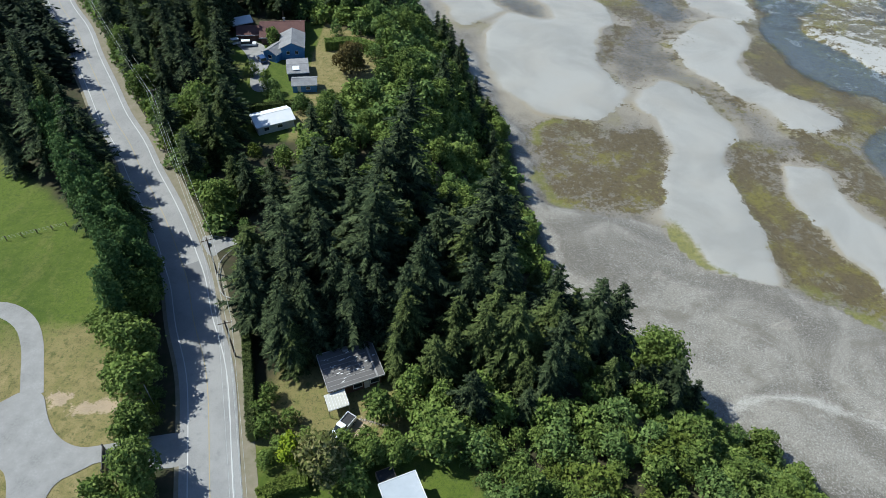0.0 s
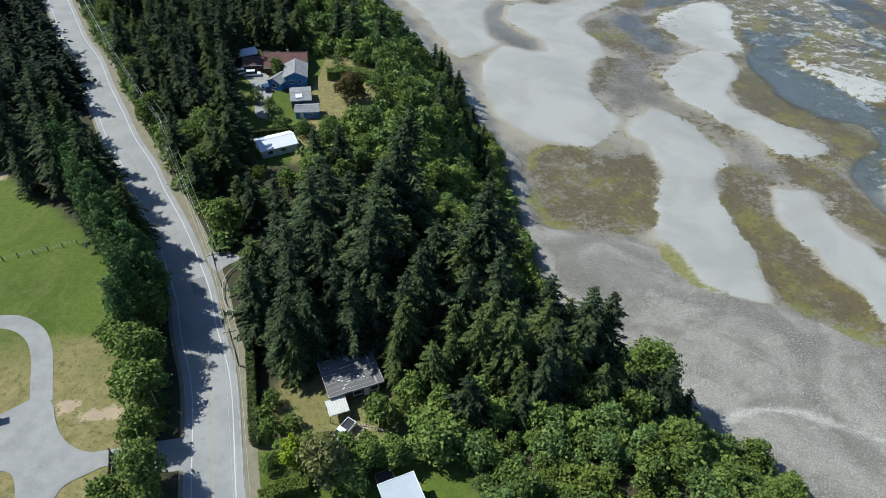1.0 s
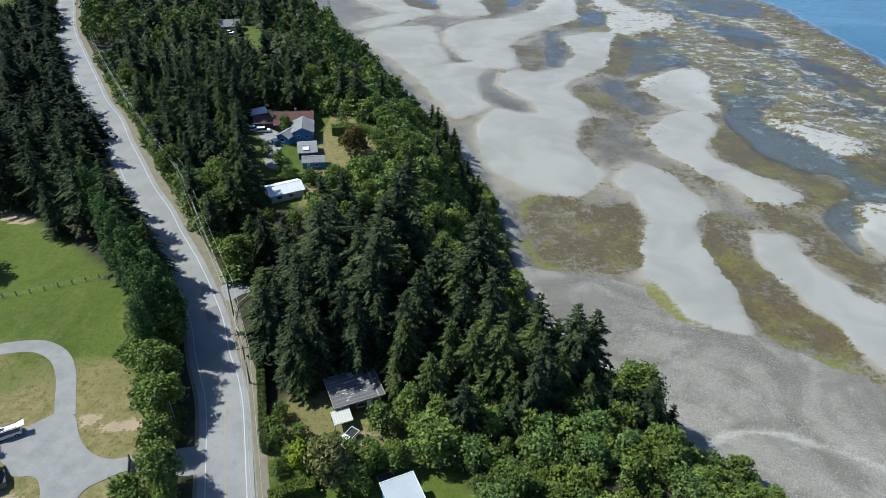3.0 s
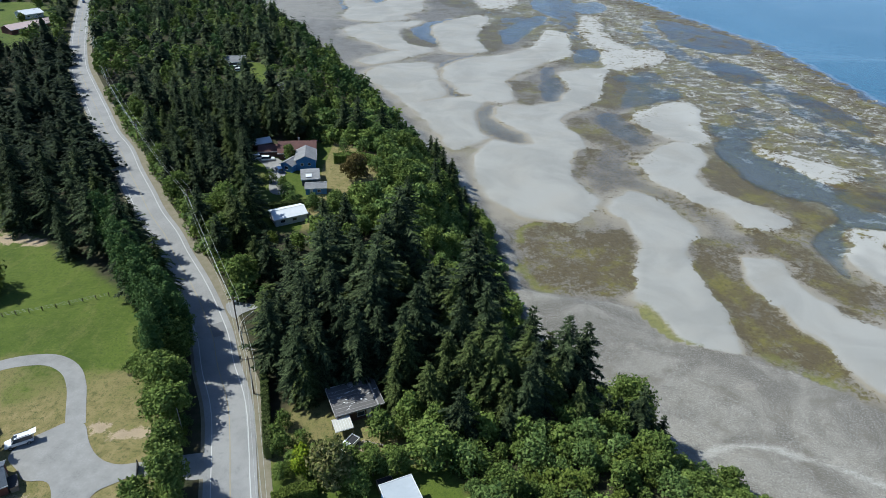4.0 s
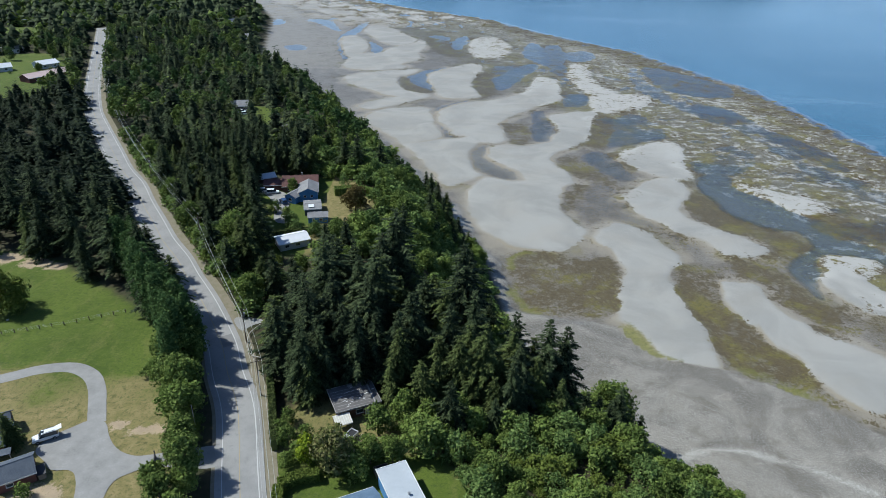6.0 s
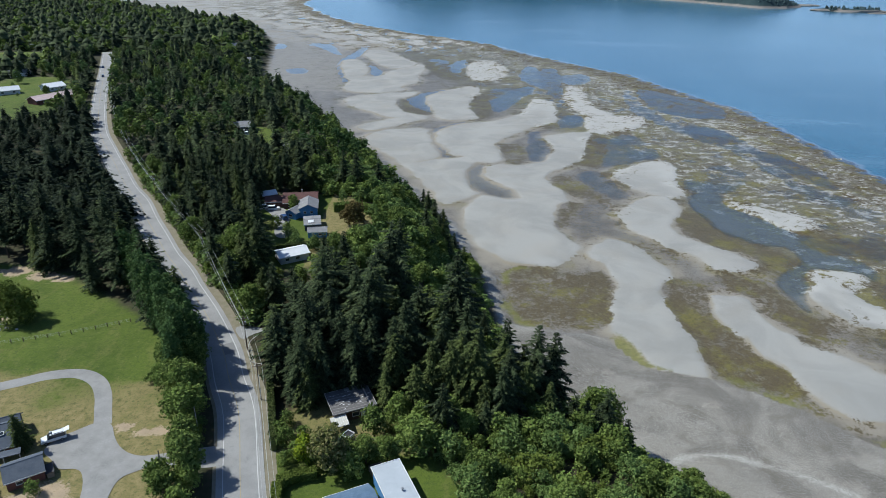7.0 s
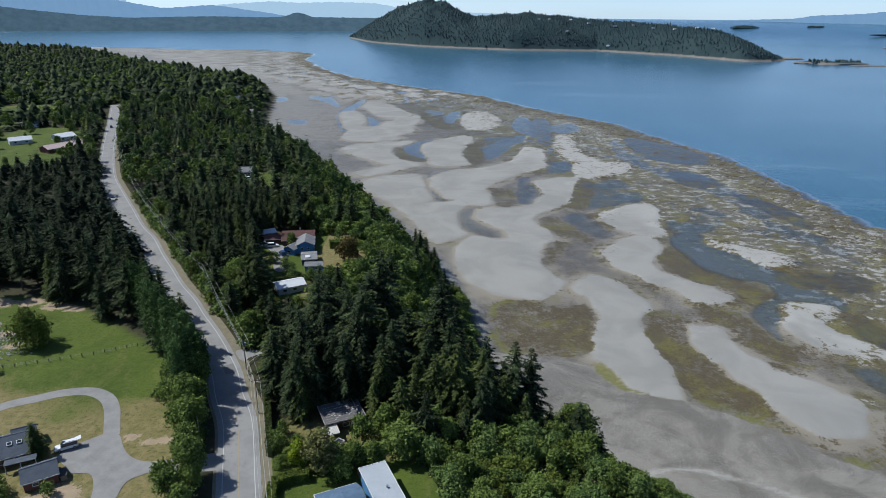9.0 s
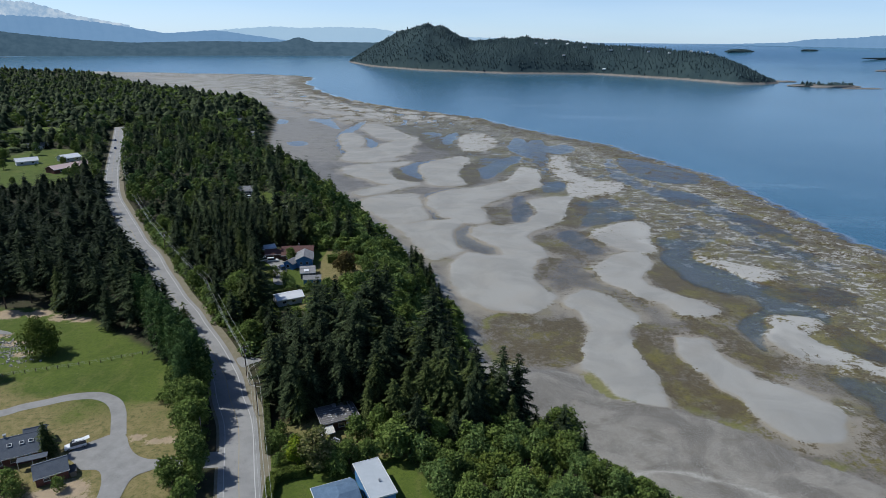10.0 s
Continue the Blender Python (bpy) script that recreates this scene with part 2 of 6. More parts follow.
def water_material():
    k = Mat("water", 0.12, 0.5)
    deep = k.attr("depth")
    wide = k.noise(0.004, 4, 0.6, 0.6, stretch=(1, 0.35, 1))
    far_out = k.mix(k.step(wide, 0.35, 0.65), (0.032, 0.108, 0.168), (0.05, 0.138, 0.208))
    streak = k.noise(0.012, 6, 0.7, 0.4, stretch=(0.25, 1.0, 1), seed=3.0)
    far_out = k.mix(k.step(streak, 0.5, 0.64, 0.0, 0.6), far_out, (0.095, 0.185, 0.26))
    body = k.mix(k.step(deep, 0.8, 2.4), (0.2, 0.25, 0.315), far_out)
    k.colour(body)
    k.bump(k.math("ADD", k.noise(0.7, 3, 0.6, stretch=(1, 0.5, 1)), k.math("MULTIPLY", k.noise(0.12, 3), 2.0)), 0.25, 0.25)
    wind = k.math("MULTIPLY", k.step(deep, 1.2, 3.0, 0.02, 0.25), k.step(k.attr("calm"), 0.0, 1.0, 1.0, 0.15))
    k.link(wind, k.b.inputs["Normal"].links[0].from_node.inputs["Strength"])
    k.rough(k.step(deep, 0.3, 3.0, 0.06, 0.2))
    clear = k.node("ShaderNodeBsdfTransparent")
    k.link(k.mix(k.step(deep, 0.0, 0.4), (1.0, 1.0, 1.0), (0.78, 0.84, 0.88)), clear.inputs[0])
    gloss = k.node("ShaderNodeBsdfGlossy")
    gloss.inputs["Roughness"].default_value = 0.05
    fres = k.node("ShaderNodeFresnel")
    fres.inputs[0].default_value = 1.33
    thin = k.node("ShaderNodeMixShader")
    k.link(k.math("MULTIPLY", fres.outputs[0], k.step(deep, 0.0, 0.15)), thin.inputs[0])
    k.link(clear.outputs[0], thin.inputs[1])
    k.link(gloss.outputs[0], thin.inputs[2])
    mx = k.node("ShaderNodeMixShader")
    rim = k.math("ADD", deep, k.math("MULTIPLY", k.math("SUBTRACT", k.noise(0.2, 7, 0.75, 0.6), 0.5), 0.7))
    k.link(k.math("ADD", k.step(rim, 0.0, 0.6, 0.0, 0.22), k.step(rim, 0.7, 1.6, 0.0, 0.78)), mx.inputs[0])
    k.link(thin.outputs[0], mx.inputs[1])
    k.link(k.b.outputs[0], mx.inputs[2])
    k.link(mx.outputs[0], k.t.nodes["Material Output"].inputs[0])
    return k.m


def asphalt_material():
    k = Mat("asphalt", 0.85, 0.3)
    a = k.mix(k.step(k.noise(0.15, 4), 0.35, 0.65), (0.255, 0.25, 0.242), (0.205, 0.202, 0.197))
    a = k.mix(k.step(k.noise(12.0, 2), 0.3, 0.75, 0.0, 0.4), a, (0.38, 0.37, 0.36))
    a = k.mix(k.step(k.noise(0.8, 4, seed=7.0), 0.55, 0.75, 0.0, 0.5), a, (0.17, 0.17, 0.172))
    k.colour(a)
    k.bump(k.noise(20.0, 2), 0.3, 0.02)
    return k.m


GROUND, WATER, ASPHALT = ground_material(), water_material(), asphalt_material()
PATCHED = plain("patched_asphalt", (0.195, 0.192, 0.19), (0.17, 0.168, 0.166), 0.8, 0.85, fine=9.0)
GRAVEL = plain("driveway_gravel", (0.31, 0.302, 0.29), (0.2, 0.195, 0.187), 0.3, 0.95, 0.1, 0.4, fine=3.0)
VERGE = plain("verge_gravel", (0.25, 0.215, 0.17), (0.15, 0.14, 0.085), 0.6, 0.95, 0.1, 0.4, fine=4.0)
WHITE_LINE = plain("white_road_paint", (0.55, 0.55, 0.53), (0.4, 0.4, 0.39), 2.0, 0.7)
YELLOW_LINE = plain("yellow_road_paint", (0.36, 0.29, 0.16), (0.27, 0.24, 0.17), 2.0, 0.7)


# ---- the lie of the land ----
SEA = -0.35
TOE_Y = np.array([-400, 20, 50, 68, 80, 95, 110, 123, 147, 167, 184, 196, 245, 276, 300, 359, 414, 445, 475, 520, 577, 700, 917, 1062, 1180, 1300, 1400, 1630, 1796, 1950, 2150, 2600, 5200], float)
TOE_X = np.array([330, 112, 88, 69, 57, 42, 33, 30, 27, 25, 23, 18, 6, -10, -18, -42, -68, -84, -98, -138, -166, -192, -235, -290, -390, -480, -600, -780, -900, -1080, -1500, -2700, -3200], float)
EDGE_Y = np.array([-400, 150, 283, 307, 375, 461, 516, 551, 597, 686, 729, 830, 939, 1021, 1107, 1208, 1400, 1724, 1953, 2050, 2118, 2200, 2300, 5200], float)
EDGE_X = np.array([330, 290, 279, 272, 271, 268, 266, 252, 238, 215, 187, 128, 79, 8, -75, -148, -248, -355, -372, -430, -540, -1100, -1700, -3600], float)
ROAD = [(-25.2, 19.0), (-32.3, 42.0), (-38.7, 63.2), (-44.7, 76.0), (-48.7, 85.6), (-52.3, 92.3), (-56.8, 100.3), (-62.3, 109.2), (-69.8, 120.4), (-76.8, 131.6), (-85.9, 144.1), (-94.7, 158.2), (-105.2, 174.7), (-116.4, 193.5), (-128.6, 210.2), (-143.4, 234.2), (-166.7, 271.8), (-183.9, 300.4), (-202.1, 336.5), (-224.2, 383.6), (-249.7, 440.6), (-282.1, 513.6), (-325.1, 608.6)]
GRAVEL_EDGE = [(-20, 245), (8, 215), (20, 190), (27, 163), (29, 150), (37, 145), (47, 143), (56, 142), (65, 139), (68, 130), (72, 122), (79, 119), (87, 117), (95, 114), (103, 109), (110, 103), (116, 97), (124, 89), (134, 80), (180, 40)]
SHELL_RIDGE = [(66, 77), (71, 80), (78, 81.2), (84.5, 80.9), (90, 78.6), (99, 74.7), (110, 68)]
BAR_BROAD = [(20, 266), (18, 246), (19, 231), (23, 217), (28, 206), (37, 197), (50, 195), (62, 198), (71, 212), (69, 220), (64, 227), (63, 236), (65, 251), (72, 266), (79, 276), (75, 292), (70, 305), (68, 320), (82, 335), (98, 347), (108, 378), (113, 406), (122, 428), (103, 420), (83, 413), (84, 395), (85, 374), (77, 353), (65, 341), (53, 337), (46, 342), (39, 342), (34, 329), (33, 316), (36, 306), (44, 301), (50, 288), (52, 280), (48, 278), (37, 280), (27, 282)]
BAR_SHORE = [(-24, 346), (-8, 342), (8, 352), (26, 355), (30, 347), (22, 328), (20, 316), (24, 294), (28, 283), (18, 277), (10, 267), (6, 273), (1, 288), (-5, 308), (-16, 332)]
BAR_SERPENT = [(2, 402), (5, 420), (13, 437), (35, 452), (52, 457), (67, 473), (79, 493), (92, 533), (101, 546), (116, 528), (120, 500), (103, 472), (91, 447), (76, 438), (61, 416), (50, 400), (44, 383), (50, 362), (43, 345), (29, 346), (20, 358), (16, 360), (12, 377), (5, 389)]
BAR_BEIGE = [(-49, 399), (-44, 414), (-29, 428), (-4, 429), (-2, 409), (2, 377), (8, 359), (4, 351), (-8, 345), (-18, 341), (-26, 358), (-37, 372), (-45, 388)]
BAR_THREAD = [(-58, 429), (-48, 447), (-31, 462), (-3, 468), (-16, 452), (-30, 438), (-49, 418)]
BAR_HOOK = [(-81, 529), (-68, 549), (-38, 564), (-14, 571), (-26, 550), (-33, 528), (-32, 502), (-24, 482), (-3, 470), (-14, 462), (-36, 466), (-51, 484), (-67, 503)]
BAR_FAN = [(-1, 513), (-4, 549), (4, 568), (31, 597), (43, 606), (41, 571), (34, 545), (30, 511), (34, 480), (38, 465), (13, 458), (4, 467), (3, 488)]
BAR_FAR_LOW = [(-88, 581), (-86, 616), (-80, 657), (-61, 646), (-46, 696), (-22, 725), (-14, 746), (-14, 699), (-23, 653), (-15, 625), (-39, 599), (-27, 584), (-43, 569), (-70, 567)]
BAR_FAR_LEFT = [(-112, 748), (-108, 779), (-90, 755), (-77, 700), (-80, 657), (-86, 625), (-96, 669)]
BAR_FAR_MID = [(-94, 819), (-88, 872), (-64, 853), (-37, 774), (-20, 746), (-44, 704), (-60, 725), (-77, 774)]
BAR_FAR_EDGE = [(39, 704), (49, 775), (73, 782), (84, 717), (76, 662), (56, 635), (42, 643)]
BAR_CREST = [(128, 578), (142, 615), (153, 613), (144, 579), (140, 537), (144, 508), (150, 479), (175, 484), (173, 462), (158, 440), (138, 422), (121, 423), (121, 449), (130, 477), (127, 497), (124, 522)]
BAR_MIDDLE = [(97, 254), (102, 264), (111, 274), (123, 283), (132, 289), (134, 275), (133, 261), (127, 250), (118, 242), (122, 230), (129, 220), (137, 214), (142, 207), (145, 198), (137, 193), (130, 192), (123, 193), (121, 203), (115, 214), (109, 221), (102, 232), (98, 243)]
BAR_BROKEN = [(109, 320), (117, 333), (134, 345), (154, 360), (156, 335), (144, 308), (145, 286), (132, 284), (120, 294), (114, 307)]
BAR_SLIM = [(70, 205), (74, 213), (80, 220), (88, 226), (93, 221), (99, 211), (102, 200), (103, 193), (105, 186), (98, 180), (95, 172), (93, 163), (94, 154), (95, 143), (95, 133), (94, 122), (92, 116), (84, 118), (76, 123), (73, 132), (69, 139), (67, 147), (69, 157), (73, 167), (78, 178), (80, 185), (78, 192), (77, 199)]
BAR_LONG = [(110, 166), (116, 171), (126, 171), (126, 162), (127, 151), (130, 142), (133, 134), (140, 129), (146, 125), (153, 114), (141, 94), (129, 97), (125, 99), (121, 103), (120, 109), (119, 117), (117, 127), (112, 138), (109, 148), (109, 158)]
BAR_OUTER = [(157, 180), (166, 192), (176, 196), (189, 190), (181, 181), (170, 178), (171, 167), (178, 160), (184, 148), (196, 137), (190, 129), (181, 137), (176, 141), (167, 145), (159, 150), (155, 159), (153, 169)]
BAR_STRIP = [(163, 283), (170, 279), (180, 268), (190, 260), (199, 249), (196, 238), (182, 233), (178, 242), (174, 251), (168, 262), (163, 272)]
BARS = [BAR_BROAD, BAR_SHORE, BAR_SERPENT, BAR_BEIGE, BAR_THREAD, BAR_HOOK, BAR_FAN, BAR_FAR_LOW, BAR_FAR_LEFT, BAR_FAR_MID, BAR_FAR_EDGE, BAR_CREST, BAR_MIDDLE, BAR_BROKEN, BAR_SLIM, BAR_LONG, BAR_OUTER, BAR_STRIP]
POOL_BEND = [(29, 341), (35, 343), (33, 324), (36, 307), (44, 300), (51, 282), (40, 280), (30, 284), (25, 298), (21, 314), (20, 329)]
POOL_NECK = [(-4, 421), (2, 435), (26, 457), (30, 454), (13, 440), (5, 422), (2, 403), (5, 391), (12, 376), (16, 360), (11, 354), (5, 360), (0, 385), (-3, 406)]
POOL_HOOK = [(-26, 550), (-17, 563), (9, 583), (32, 605), (21, 590), (0, 564), (-3, 537), (2, 502), (-2, 485), (-12, 499), (-21, 520)]
POOL_FAN = [(49, 525), (61, 556), (77, 589), (97, 613), (103, 597), (86, 559), (74, 534), (63, 500), (53, 487)]
POOL_EYE = [(70, 420), (80, 431), (83, 414), (85, 387), (84, 370), (76, 352), (66, 347), (62, 360), (68, 386)]
POOL_STEM = [(116, 546), (127, 572), (123, 524), (126, 492), (129, 473), (117, 439), (102, 436), (97, 449), (106, 497)]
POOL_LIP = [(141, 681), (168, 698), (173, 664), (161, 631), (142, 620), (134, 638)]
POOL_CROOK = [(85, 320), (101, 335), (109, 325), (109, 308), (113, 292), (115, 284), (106, 276), (101, 281), (98, 289), (90, 299)]
POOL_HEAD = [(132, 411), (150, 426), (157, 394), (156, 366), (137, 353), (119, 340), (107, 334), (116, 363)]
POOL_DEEP = [(143, 285), (158, 296), (164, 288), (166, 271), (174, 255), (179, 244), (178, 233), (175, 220), (180, 215), (190, 207), (196, 194), (189, 182), (175, 190), (161, 184), (151, 172), (147, 156), (144, 165), (145, 176), (148, 190), (161, 197), (166, 200), (168, 217), (158, 221), (146, 231), (142, 248), (140, 262)]
POOL_SEAM = [(115, 202), (121, 202), (130, 191), (148, 191), (150, 184), (141, 187), (124, 188), (116, 190)]
POOL_RILL = [(67, 249), (82, 278), (98, 275), (99, 261), (96, 248), (102, 231), (110, 218), (119, 204), (112, 194), (104, 206), (98, 220), (90, 227), (77, 224), (72, 219), (65, 231)]
POOL_LAGOON = [(158, 144), (167, 138), (179, 134), (192, 125), (170, 95), (162, 109), (162, 120), (161, 131)]
POOL_CHANNEL = [(186, 593), (198, 599), (190, 536), (192, 493), (212, 469), (225, 436), (231, 407), (227, 369), (230, 345), (227, 318), (232, 297), (235, 282), (242, 255), (228, 234), (214, 265), (210, 287), (212, 323), (210, 356), (208, 384), (191, 412), (184, 455), (173, 478), (173, 523)]
POOL_SHOAL = [(161, 331), (186, 348), (199, 338), (196, 317), (180, 302), (164, 288), (158, 296), (147, 287), (151, 310)]
POOL_FAR_LONG = [(-117, 738), (-117, 772), (-105, 884), (-103, 944), (-92, 897), (-100, 792), (-111, 742), (-101, 682), (-88, 627), (-90, 608), (-102, 658)]
POOL_FAR_MID = [(-81, 742), (-68, 715), (-56, 676), (-60, 648), (-73, 681)]
POOL_FAR_LOW = [(-38, 604), (-31, 632), (-15, 636), (-25, 603)]
POOL_FAR_EDGE = [(19, 752), (41, 799), (34, 730), (25, 677), (19, 701)]
POOL_FAR_OUT = [(107, 741), (122, 739), (120, 636), (110, 592), (101, 626), (92, 650)]
POOL_FAR_TOP = [(-60, 806), (-45, 818), (-30, 756), (-34, 726), (-46, 745)]
POOL_MUD = [(-249, 912), (-229, 940), (-208, 882), (-219, 847)]
POOL_MUD_LOW = [(-171, 693), (-152, 710), (-139, 674), (-154, 659)]
POOL_MUD_TOP = [(-195, 932), (-182, 973), (-146, 902), (-120, 799), (-135, 827), (-163, 888)]
POOLS = [POOL_BEND, POOL_NECK, POOL_HOOK, POOL_FAN, POOL_EYE, POOL_STEM, POOL_LIP, POOL_CROOK, POOL_HEAD, POOL_DEEP, POOL_SEAM, POOL_RILL, POOL_LAGOON, POOL_CHANNEL, POOL_SHOAL, POOL_FAR_LONG, POOL_FAR_MID, POOL_FAR_LOW, POOL_FAR_EDGE, POOL_FAR_OUT, POOL_FAR_TOP, POOL_MUD, POOL_MUD_LOW, POOL_MUD_TOP]
POOL_DEEP_BY = [0.4, 0.42, 0.85, 0.85, 0.55, 0.6, 0.7, 0.5, 0.5, 0.95, 0.33, 0.3, 0.75, 0.55, 0.45, 0.9, 0.9, 0.9, 0.8, 0.8, 0.8, 0.8, 0.7, 0.9]
WEED_BAND = [(132, 258), (141, 270), (142, 262), (144, 244), (150, 228), (161, 218), (165, 205), (165, 199), (152, 195), (149, 208), (138, 217), (129, 227), (124, 239)]
WEED_PATCH = [(33, 190), (39, 195), (51, 192), (66, 187), (75, 192), (78, 183), (73, 169), (69, 157), (67, 148), (59, 144), (47, 146), (36, 147), (33, 152), (31, 162), (31, 177)]
WEED_CHANNEL = [(97, 180), (107, 186), (116, 186), (114, 175), (110, 162), (109, 148), (113, 135), (116, 126), (118, 116), (119, 108), (119, 100), (114, 102), (107, 108), (100, 113), (93, 115), (95, 122), (95, 133), (95, 143), (94, 156), (93, 166)]
WEED_LEDGE = [(123, 187), (134, 187), (140, 180), (143, 169), (144, 157), (147, 148), (138, 143), (134, 149), (131, 157), (132, 167), (128, 174), (122, 179)]
WEED_OUTER = [(183, 179), (190, 183), (193, 172), (197, 161), (203, 146), (196, 136), (188, 147), (182, 155), (179, 166)]
WEED_REEF = [(180, 234), (189, 232), (194, 226), (214, 233), (223, 218), (211, 202), (198, 209), (189, 209), (181, 217), (176, 223)]
WEED_EYE = [(46, 391), (59, 396), (65, 378), (63, 351), (53, 339), (47, 350), (47, 371)]
WEED_NECK = [(115, 409), (130, 415), (119, 375), (110, 342), (99, 336), (101, 358)]
WEED_CROOK = [(72, 319), (86, 323), (93, 299), (100, 283), (93, 274), (83, 284), (75, 297)]
WEED_HOOK = [(-34, 534), (-29, 548), (-22, 518), (-12, 500), (-2, 486), (-5, 474), (-19, 481), (-30, 501)]
WEED_FAN = [(33, 539), (50, 567), (52, 524), (52, 488), (42, 466), (35, 473), (31, 501)]
WEED_FAN_TOP = [(49, 572), (68, 604), (97, 595), (88, 568), (77, 588), (58, 550)]
WEED_TOP = [(116, 714), (148, 732), (130, 621), (129, 582), (115, 545), (112, 565), (112, 614)]
WEED_CREST = [(101, 549), (114, 545), (99, 457), (122, 497), (116, 531)]
WEED_FAR = [(-17, 769), (11, 804), (18, 704), (37, 656), (16, 635), (-2, 673)]
WEED_RIM = [(202, 604), (220, 600), (246, 551), (259, 507), (238, 467), (212, 484), (195, 502), (196, 547)]
WEED_RIM_LOW = [(221, 380), (238, 375), (242, 340), (242, 304), (232, 297), (228, 326), (225, 356)]
WEED_POOL = [(205, 464), (223, 432), (230, 404), (205, 396), (194, 411)]
WEED_TIP = [(69, 271), (79, 278), (82, 269), (72, 248), (65, 235), (64, 245)]
WEEDS = [WEED_BAND, WEED_PATCH, WEED_CHANNEL, WEED_LEDGE, WEED_OUTER, WEED_REEF, WEED_EYE, WEED_NECK, WEED_CROOK, WEED_HOOK, WEED_FAN, WEED_FAN_TOP, WEED_TOP, WEED_CREST, WEED_FAR, WEED_RIM, WEED_RIM_LOW, WEED_POOL, WEED_TIP]
FIELD = [(-74, 22), (-46, 28), (-44, 46), (-49, 60), (-55, 78), (-62, 89), (-70, 97), (-80, 106), (-90, 114), (-104, 124), (-113, 131), (-130, 136), (-150, 135), (-230, 138), (-260, 100), (-160, 20)]
YARDS = [
    [(-34, 42), (-27, 70), (-8, 72), (2, 58), (8, 47), (13, 38), (17, 28), (10, 10), (-20, 10)],
    [(-68, 192), (-60, 203), (-40, 206), (-18, 193), (-15, 170), (-30, 150), (-33, 136), (-50, 134), (-57, 150), (-63, 172)],
    [(-337, 433), (-325, 470), (-290, 470), (-262, 425), (-236, 366), (-228, 335), (-262, 316), (-300, 350)],
    [(-420, 600), (-365, 600), (-345, 575), (-335, 540), (-385, 528), (-440, 560)],
    [(-112, 318), (-90, 318), (-84, 285), (-66, 262), (-80, 256), (-98, 276)],
]


def smooth(e0, e1, v):
    u = np.clip((v - e0) / (e1 - e0), 0, 1)
    return u * u * (3 - 2 * u)


def round_off(loop, times=2):
    """Cut the corners of a closed outline."""
    p = np.array(loop, float)
    for _ in range(times):
        q = np.roll(p, -1, 0)
        p = np.stack([0.75 * p + 0.25 * q, 0.25 * p + 0.75 * q], 1).reshape(-1, 2)
    return p


def inside(X, Y, loop):
    """Signed distance to a closed outline, positive inside; far points get -60."""
    out = np.full(X.shape, -60.0)
    lo, hi = loop.min(0) - 40, loop.max(0) + 40
    sel = (X > lo[0]) & (X < hi[0]) & (Y > lo[1]) & (Y < hi[1])
    x, y = X[sel], Y[sel]
    if not len(x):
        return out
    best, odd = np.full(x.shape, 1e9), np.zeros(x.shape, bool)
    for a, b in zip(loop, np.roll(loop, -1, 0)):
        ex, ey = b - a
        u = np.clip(((x - a[0]) * ex + (y - a[1]) * ey) / (ex * ex + ey * ey + 1e-9), 0, 1)
        best = np.minimum(best, (x - a[0] - u * ex) ** 2 + (y - a[1] - u * ey) ** 2)
        if abs(ey) > 1e-9:
            odd ^= ((a[1] > y) != (b[1] > y)) & (x < ex * (y - a[1]) / ey + a[0])
    out[sel] = np.sqrt(best) * np.where(odd, 1, -1)
    return out


def along(X, Y, line):
    """Distance to an open line of points."""
    best = np.full(X.shape, 1e9)
    p = np.array(line, float)
    for a, b in zip(p[:-1], p[1:]):
        ex, ey = b - a
        u = np.clip(((X - a[0]) * ex + (Y - a[1]) * ey) / (ex * ex + ey * ey), 0, 1)
        best = np.minimum(best, (X - a[0] - u * ex) ** 2 + (Y - a[1] - u * ey) ** 2)
    return np.sqrt(best)


def waves(X, Y, size, seed, octaves=4):
    """Cheap smooth noise about 0, made of turned sine sheets."""
    r = np.random.RandomState(seed)
    out, amp = np.zeros(X.shape), 1.0
    for o in range(octaves):
        for _ in range(3):
            a, p, q = r.uniform(0, 6.28, 3)
            k = 6.28 / size * 1.9**o * r.uniform(0.7, 1.3)
            u = X * math.cos(a) + Y * math.sin(a)
            v = -X * math.sin(a) + Y * math.cos(a)
            out += amp * np.sin(k * u + p + 1.3 * np.sin(k * 0.6 * v + q)) / 3
        amp *= 0.55
    return out


def toe(Y):
    return np.interp(Y, TOE_Y, TOE_X)


def edge(Y):
    return np.interp(Y, EDGE_Y, EDGE_X)


def land_height(X, Y):
    """The upland behind the bluff, without the beach."""
    back = (toe(Y) - X) * np.where(Y > 300, 0.85, 0.93)
    top = 28 - 19 * smooth(650, 1250, Y) + smooth(120, 260, along(X, Y, ROAD[2:21])) * waves(X, Y, 220, 3, 2) * 2
    rise = smooth(2, np.where(Y < 90, 48, 36), back + 2 * waves(X, Y, 30, 5, 2))
    west = smooth(350, 2200, back) * smooth(500, 2600, Y) * 60 * (1 + 0.35 * waves(X, Y, 900, 9, 3))
    return 1.6 + (top - 1.6) * rise + np.maximum(west, 0)


